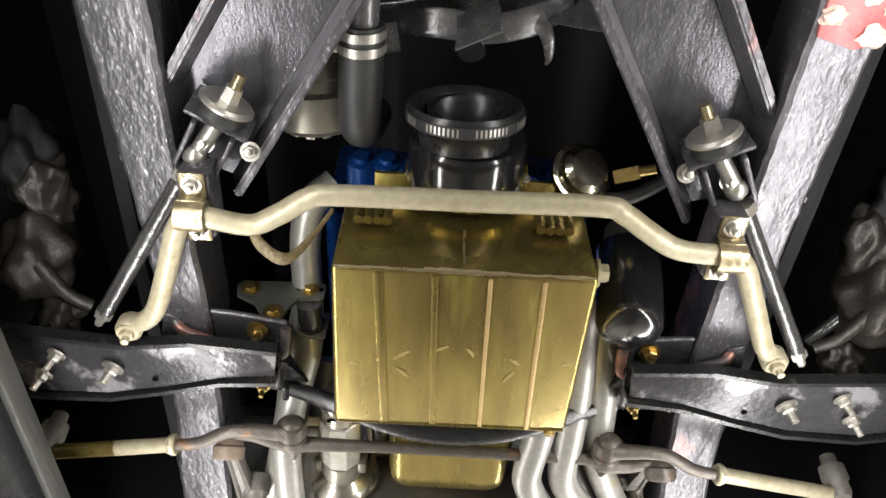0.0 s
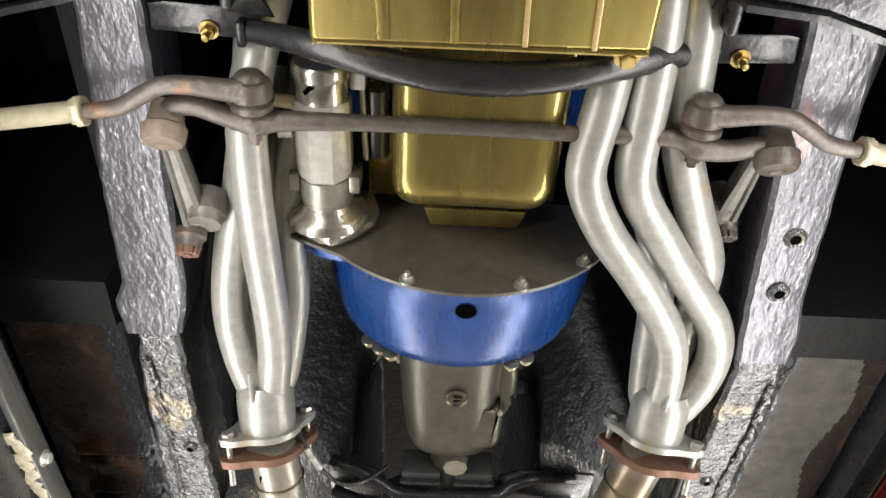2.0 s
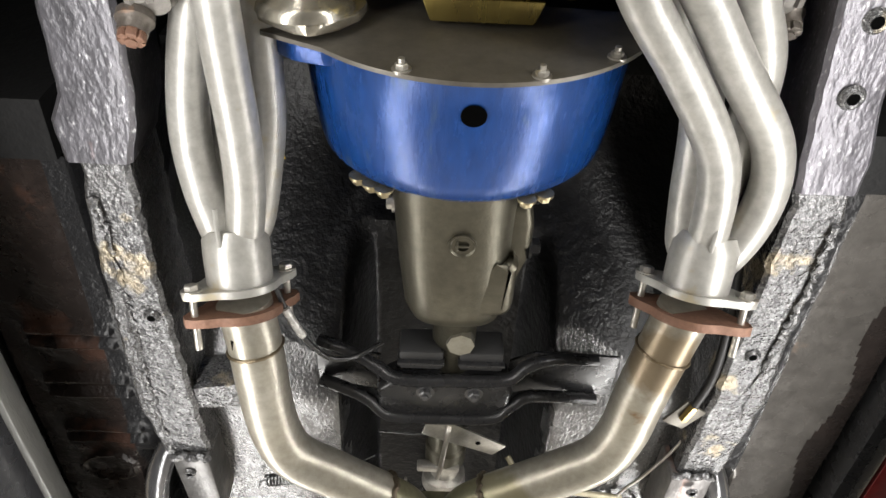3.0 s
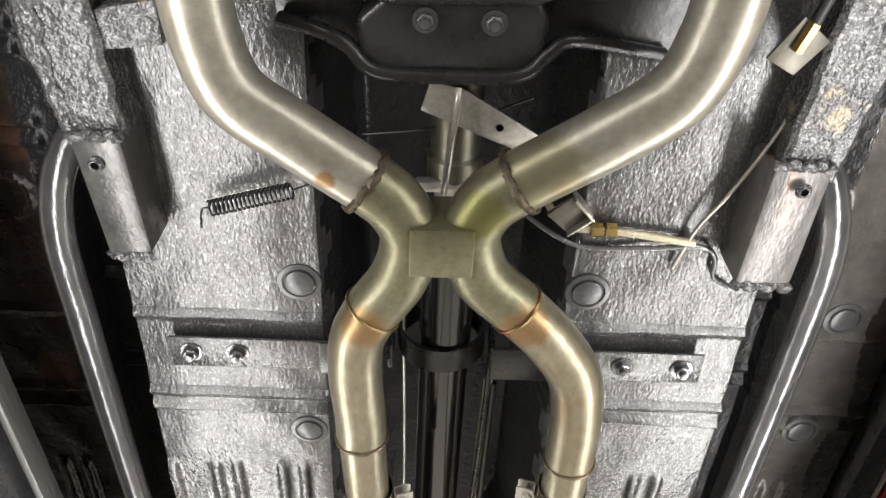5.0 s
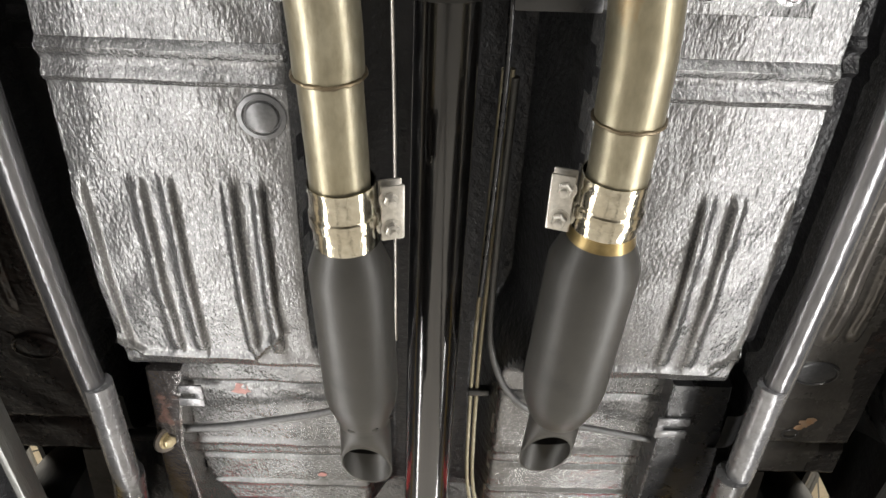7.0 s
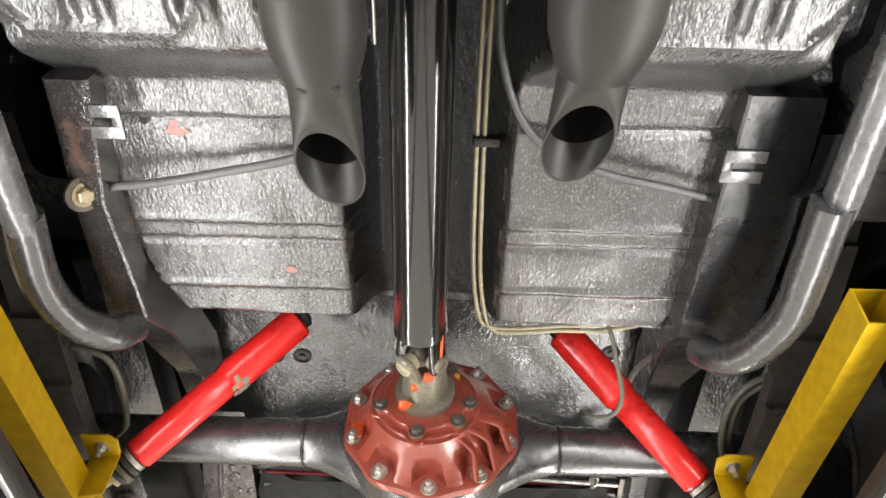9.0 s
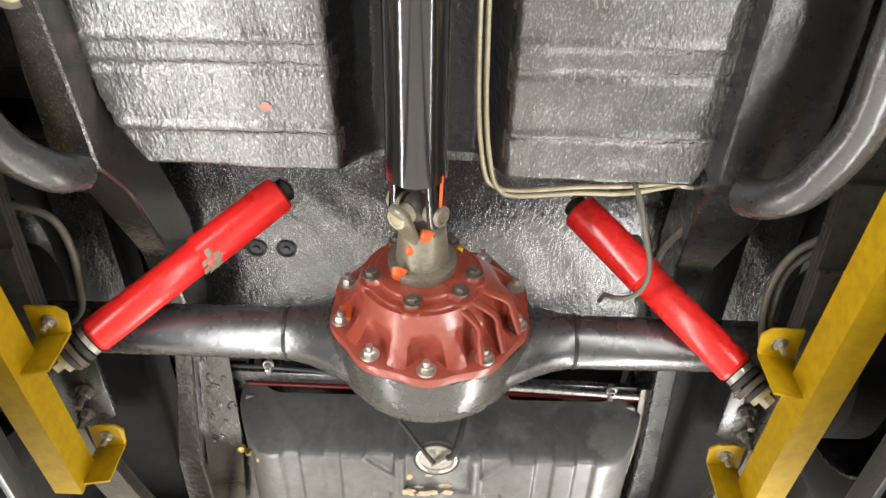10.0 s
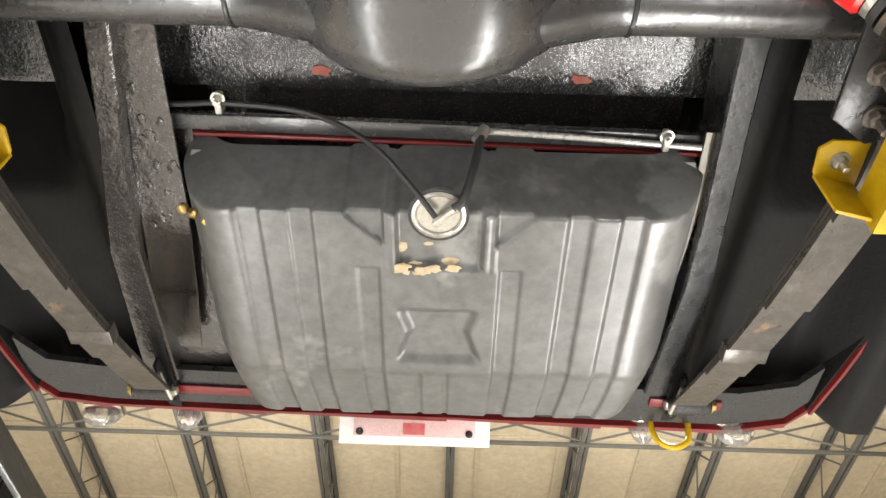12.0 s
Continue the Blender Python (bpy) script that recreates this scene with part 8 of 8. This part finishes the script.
b = thing("pipe_clip", (0.082, 2.643, 2.07), "black clip on the paired brake pipes", "clip")
bm = bmesh.new()
box(bm, (0.068, 2.636, 2.068), (0.105, 2.650, 2.084), 0.003)
part("body", bm, BLACK, b)
line("axle_brake_hose", [(0.292, 2.965, 2.088), (0.298, 2.975, 2.065), (0.306, 3.005, 2.040), (0.323, 3.066, 2.034), (0.323, 3.105, 2.034), (0.310, 3.130, 2.038), (0.290, 3.145, 2.050), (0.282, 3.165, 2.080), (0.280, 3.195, 2.10)], 0.0040, mat("hose_grey", (0.16, 0.155, 0.12), (0.12, 0.115, 0.09), 0.45, 0.0, 20, 0.2, 100), "grey brown flexible brake hose to the axle")
line("wheel_brake_cable", [(0.56, 2.99, 2.02), (0.523, 3.014, 2.02), (0.504, 3.036, 2.02), (0.493, 3.077, 2.02), (0.494, 3.134, 2.02), (0.507, 3.190, 2.02), (0.53, 3.22, 2.03)], 0.0055, bpy.data.materials["hose_grey"], "grey sheathed cable curving to the rear brake")
line("wheel_brake_cable", [(0.57, 3.01, 2.025), (0.528, 3.037, 2.025), (0.508, 3.072, 2.025), (0.508, 3.134, 2.025), (0.516, 3.180, 2.03)], 0.0055, bpy.data.materials["hose_grey"], "grey sheathed cable curving to the rear brake")
line("wheel_brake_cable", [(-0.56, 2.98, 2.02), (-0.503, 2.996, 2.02), (-0.480, 3.019, 2.02), (-0.474, 3.067, 2.02), (-0.480, 3.123, 2.02), (-0.49, 3.169, 2.02), (-0.52, 3.21, 2.03)], 0.0055, bpy.data.materials["hose_grey"], "grey sheathed cable curving to the rear brake")
line("rail_pipe", [(0.36, 2.978, 2.10), (0.398, 2.985, 2.10), (0.408, 3.01, 2.105), (0.395, 3.06, 2.12), (0.375, 3.12, 2.14), (0.37, 3.20, 2.16)], 0.0055, ZINC, "bent steel pipe beside the rear rail")
line("handbrake_cable", [(0.095, 2.06, 2.03), (0.092, 2.42, 2.04), (0.100, 2.52, 2.035), (0.128, 2.590, 2.028), (0.175, 2.632, 2.020), (0.245, 2.656, 2.018), (0.33, 2.675, 2.018), (0.42, 2.700, 2.02), (0.47, 2.73, 2.02)], 0.0055, mat("cable_sheath", (0.14, 0.14, 0.14), (0.10, 0.10, 0.10), 0.45, 0.2, 30, 0.3, 200), "grey sheathed handbrake cable under the seat")
line("handbrake_cable", [(-0.085, 2.56, 2.045), (-0.11, 2.62, 2.03), (-0.152, 2.645, 2.022), (-0.258, 2.668, 2.016), (-0.33, 2.682, 2.014), (-0.40, 2.692, 2.014)], 0.006, bpy.data.materials["cable_sheath"], "grey sheathed handbrake cable under the seat")
line("tunnel_wire", [(-0.055, 1.75, 1.99), (-0.05, 1.95, 1.995), (-0.048, 2.2, 2.01), (-0.05, 2.5, 2.04)], 0.0028, ZINC, "thin pale cable along the tunnel", n=3)
line("tunnel_harness", [(0.075, 1.80, 2.0), (0.082, 2.0, 2.005), (0.080, 2.2, 2.02), (0.074, 2.4, 2.03)], 0.004, BLACK, "black wiring along the tunnel side")
line("speedometer_cable", [(0.415, 1.25, 1.955), (0.402, 1.39, 1.93), (0.382, 1.515, 1.92), (0.345, 1.62, 1.925), (0.318, 1.68, 1.932), (0.302, 1.75, 1.94)], 0.0026, ZINC, "thin grey cable hanging beside the frame rail")
line("brake_pipe", [(0.10, 1.69, 1.97), (0.15, 1.712, 1.945), (0.19, 1.722, 1.94), (0.27, 1.718, 1.938), (0.330, 1.712, 1.936), (0.352, 1.728, 1.936), (0.358, 1.76, 1.938), (0.385, 1.78, 1.944)], 0.0034, GREYPAINT, "bent steel brake pipe across the floor")
line("brake_pipe", [(0.12, 1.655, 1.975), (0.152, 1.688, 1.944), (0.195, 1.690, 1.934), (0.24, 1.694, 1.934), (0.320, 1.706, 1.934)], 0.0055, ZINCWARM, "bent steel brake pipe across the floor")
b = thing("brass_union", (0.203, 1.690, 1.934), "yellow brass pipe union on the brake line", "pipe union")
for x in (0.186, 0.204):
    bm = bmesh.new()
    lathe(bm, (x, 1.690, 1.934), (1, 0.03, 0), [(0, 0), (0, 0.0095), (0.014, 0.0095), (0.014, 0)], 6)
    part("nut", bm, BRASS, b)
b = thing("pipe_bracket", (0.165, 1.655, 1.93), "bare steel angle bracket beside the tunnel", "bracket")
bm = bmesh.new()
prism(bm, [(0.128, 1.668), (0.160, 1.640), (0.186, 1.668), (0.156, 1.694)], lambda x, y: 1.928 + (x - 0.128) * 0.08, 1.936, 0.001)
part("plate", bm, PLATE, b)
bm = bmesh.new()
prism(bm, [(0.160, 1.640), (0.186, 1.668), (0.1835, 1.670), (0.1575, 1.642)], 1.918, 1.950, 0.0008)
part("flange", bm, ZINC, b)
bm = bmesh.new()
prism(bm, [(0.186, 1.668), (0.156, 1.694), (0.1545, 1.692), (0.1845, 1.6655)], 1.920, 1.950, 0.0008)
part("flange", bm, ZINC, b)
b = thing("fitting_plate", (0.35, 1.42, 1.91), "square zinc plate with a brass hose fitting", "bracket")
bm = bmesh.new()
prism(bm, [(0.325, 1.445), (0.358, 1.462), (0.385, 1.425), (0.352, 1.40)], 1.893, 1.897, 0.001)
part("plate", bm, PLATE, b)
bm = bmesh.new()
tube(bm, [(0.352, 1.435, 1.89), (0.362, 1.405, 1.89)], 0.007, 6, 1)
part("fitting", bm, BRASS, b)
bm = bmesh.new()
tube(bm, [(0.362, 1.405, 1.89), (0.378, 1.35, 1.90), (0.388, 1.27, 1.93), (0.39, 1.2, 1.96)], 0.006, 10, 5)
part("hose", bm, RUBBER, b)

line("sensor_cable", [(-0.222, 1.185, 1.880), (-0.204, 1.222, 1.862), (-0.186, 1.266, 1.862), (-0.158, 1.305, 1.866), (-0.127, 1.318, 1.88), (-0.09, 1.33, 1.92)], 0.0036, BLACK, "black sensor cable beside the exhaust flange", "cable")
line("cable_sleeve", [(-0.206, 1.215, 1.8618), (-0.196, 1.242, 1.8615), (-0.187, 1.262, 1.8618)], 0.0055, WHITESTEEL, "pale sleeve on the sensor cable", "cable sleeve", 3)
b = thing("yellow_tag", (-0.224, 1.046, 1.965), "small bright yellow paper tag behind the header", "tag")
bm = bmesh.new()
box(bm, (-0.008, -0.018, -0.001), (0.008, 0.018, 0.001), 0.0005, Matrix.Translation((-0.222, 1.046, 1.965)) @ Matrix.Rotation(radians(-14), 4, "Z"))
part("paper", bm, YMARK, b)

# return spring
b = thing("return_spring", (-0.25, 1.65, 1.93), "dark coil return spring hooked to the floor", "spring")
bm = bmesh.new()
p0, p1 = Vector((-0.285, 1.672, 1.922)), Vector((-0.180, 1.636, 1.912))
d = (p1 - p0).normalized()
u = d.cross(Vector((0, 0, 1))).normalized()
v = u.cross(d)
N = 19
tube(bm, [p0 + (p1 - p0) * (k / (N * 12)) + (u * math.cos(k * math.pi / 6) + v * math.sin(k * math.pi / 6)) * 0.0095 for k in range(N * 12 + 1)], 0.0016, 6, 1)
part("coil", bm, BLACK, b)
bm = bmesh.new()
tube(bm, [p1, p1 + d * 0.03 + Vector((0, 0, 0.01)), p1 + d * 0.08 + Vector((0, 0, 0.03))], 0.0012, 6, 3)
part("hook", bm, BLACK, b)
bm = bmesh.new()
tube(bm, [p0, p0 - d * 0.012, p0 - d * 0.02 + Vector((0.0, 0.03, 0.01))], 0.0016, 6, 3)
part("hook", bm, BLACK, b)

# seat brackets and bolts
for x0, x1, y, z in ((-0.395, -0.345, 2.583, 1.985), (0.365, 0.415, 2.620, 1.985)):
    b = thing("slotted_bracket", (x0, y, z), "bare steel bracket with a long slot", "bracket", "slotted brackets")
    bm = bmesh.new()
    box(bm, (x0, y - 0.022, z), (x1, y - 0.006, z + 0.004), 0.001)
    box(bm, (x0, y + 0.006, z), (x1, y + 0.022, z + 0.004), 0.001)
    box(bm, (x0 if x0 < 0 else x0, y - 0.008, z + 0.0005), (x0 + 0.012, y + 0.008, z + 0.0035), 0.001)
    if x0 < 0:
        box(bm, (x1 - 0.012, y - 0.008, z + 0.0005), (x1, y + 0.008, z + 0.0035), 0.001)
    part("plate", bm, GREYPAINT, b)
b = thing("seat_belt_bolt", (-0.415, 2.684, 1.975), "gold bolt with a large oval washer", "bolt")
bm = bmesh.new()
lathe(bm, (-0.418, 2.684, 1.985), (0.75, -0.1, -0.65), [(0, 0), (0, 0.024), (0.003, 0.023), (0.003, 0)], 30)
part("washer", bm, CASTSTEEL, b)
bolt(b, (-0.416, 2.684, 1.983), (0.75, -0.1, -0.65), 0.011, 0.010, CLAMPZINC)

# ---- tail of the car ----
for k, (x, w) in enumerate(((-0.628, 0.036), (-0.456, 0.022), (0.432, 0.022), (0.612, 0.036))):
    b = thing("tail_lamp", (x, 4.13, 2.16), "clear ribbed glass lamp hanging below the valance", "lamp", "tail lamps")
    bm = bmesh.new()
    rows = []
    for h, k in ((0, 1.0), (0.008, 1.0), (0.018, 0.86), (0.026, 0.62), (0.031, 0.36), (0.033, 0.1)):
        rows.append([(x + w * k * (1 + 0.10 * (q % 2)) * math.cos(2 * math.pi * q / 22), 4.135 + h * 0.2 + 0.016 * k * (1 + 0.10 * (q % 2)) * math.sin(2 * math.pi * q / 22), 2.182 - h) for q in range(22)])
    loft(bm, rows)
    part("lens", bm, GLASS, b, angle=12)
    bm = bmesh.new()
    box(bm, (x - w * 1.04, 4.116, 2.182), (x + w * 1.04, 4.154, 2.20), 0.004)
    lathe(bm, (x, 4.135, 2.182), (0, 0.2, -1), [(0, 0), (0, w * 0.35), (0.014, w * 0.25), (0.018, 0)], 14)
    part("reflector", bm, REDPATCH if k == 0 else CHROME, b)
b = thing("number_plate", (-0.01, 4.12, 2.15), "white and red number plate with plain bars", "number plate")
m = Matrix.Translation((-0.012, 4.148, 2.147)) @ Matrix.Rotation(radians(38), 4, "X")
bm = bmesh.new()
box(bm, (-0.146, -0.0015, -0.012), (0.146, 0.0015, 0.060), 0.001, m)
pl8 = part("plate", bm, mat("plate_white", (0.88, 0.87, 0.86), (0.82, 0.80, 0.79), 0.35, 0.0, 4), b)
bm = bmesh.new()
box(bm, (-0.118, -0.0035, 0.004), (0.118, -0.002, 0.058), 0.0005, m)
part("red_field", bm, mat("plate_pink", (0.74, 0.52, 0.50), (0.68, 0.44, 0.43), 0.4, 0.0, 30), pl8)
bm = bmesh.new()
box(bm, (-0.022, -0.0050, 0.008), (0.020, -0.0038, 0.030), 0, m)
part("bar", bm, REDPATCH, pl8)
for x in (-0.106, 0.106):
    bolt(pl8, m @ Vector((x, -0.0036, 0.012)), m.to_3x3() @ Vector((0, -1, 0)), 0.005, 0.004, BLACK)
b = thing("tow_hook", (0.48, 4.15, 2.15), "bright yellow bent strap hook below the valance", "hook")
bm = bmesh.new()
tube(bm, [(0.446, 4.12, 2.20), (0.448, 4.125, 2.165), (0.460, 4.128, 2.140), (0.487, 4.13, 2.132), (0.512, 4.128, 2.145), (0.518, 4.124, 2.17), (0.520, 4.12, 2.20)], 0.006, 12, 6)
part("strap", bm, YELLOW, b)

# side beams of the lift
for s in (-1, 1):
    y0, y1 = BEAM_Y[0], BEAM_Y[1] if s < 0 else PLATE_END
    b = thing("lift_beam", (beam_x(s, 1.1), 1.1, BEAM_Z[0]), "grey steel lift side beam with a smear of old sealant" if s < 0 else "grey steel lift side beam", "lift beam", "lift beams")
    bm = bmesh.new()
    prism(bm, [(beam_x(s, y0), y0), (beam_x(s, y1), y1), (beam_x(s, y1) + s * 0.010, y1), (beam_x(s, y0) + s * 0.010, y0)], BEAM_Z[0], BEAM_Z[1], 0.003)
    part("inner_beam", bm, BEAMGREY, b)
    # added plate that keeps bounced light off the outer floor
    bm = bmesh.new()
    y1 = PLATE_END
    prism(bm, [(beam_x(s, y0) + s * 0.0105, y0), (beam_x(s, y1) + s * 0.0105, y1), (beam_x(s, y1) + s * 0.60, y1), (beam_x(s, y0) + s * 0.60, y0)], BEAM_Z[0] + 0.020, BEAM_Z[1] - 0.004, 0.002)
    part("shade_plate", bm, BAY, b, "dark plate added beside the beam to block bounced light")
    for off in (0.050, 0.17):
        bm = bmesh.new()
        prism(bm, [(beam_x(s, y0) + s * off, y0), (beam_x(s, y1) + s * off, y1), (beam_x(s, y1) + s * (off + 0.05), y1), (beam_x(s, y0) + s * (off + 0.05), y0)], BEAM_Z[0] - 0.012, BEAM_Z[0] + 0.0195, 0.004)
        part("stiffener", bm, BEAMGREY, b)
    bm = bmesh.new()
    y1 = BEAM_Y[1] if s < 0 else PLATE_END
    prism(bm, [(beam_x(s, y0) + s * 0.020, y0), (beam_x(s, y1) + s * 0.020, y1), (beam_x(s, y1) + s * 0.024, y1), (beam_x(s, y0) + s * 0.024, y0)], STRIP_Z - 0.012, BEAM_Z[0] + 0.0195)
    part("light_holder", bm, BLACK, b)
    for y in (-0.3, 3.35):
        bm = bmesh.new()
        box(bm, (beam_x(s, y) + s * 0.15 - 0.04, y - 0.04, 0), (beam_x(s, y) + s * 0.15 + 0.04, y + 0.04, BEAM_Z[0] - 0.013), 0.004)
        part("leg", bm, BEAMGREY, b)
    if s < 0:
        bm = bmesh.new()
        for k in range(9):
            blob(bm, (beam_x(s, 1.05) - 0.016 + 0.004 * (k % 3), 1.0 + 0.012 * k, BEAM_Z[0]), 0.010, k, 0.7, 2, (0.8, 1.2, 0.2))
        part("sealant", bm, TAPE, b, "smear of yellowed sealant")
        bolt(b, (beam_x(s, 1.05), 1.052, 1.706), (1, 0, 0), 0.007, 0.008, ZINC)
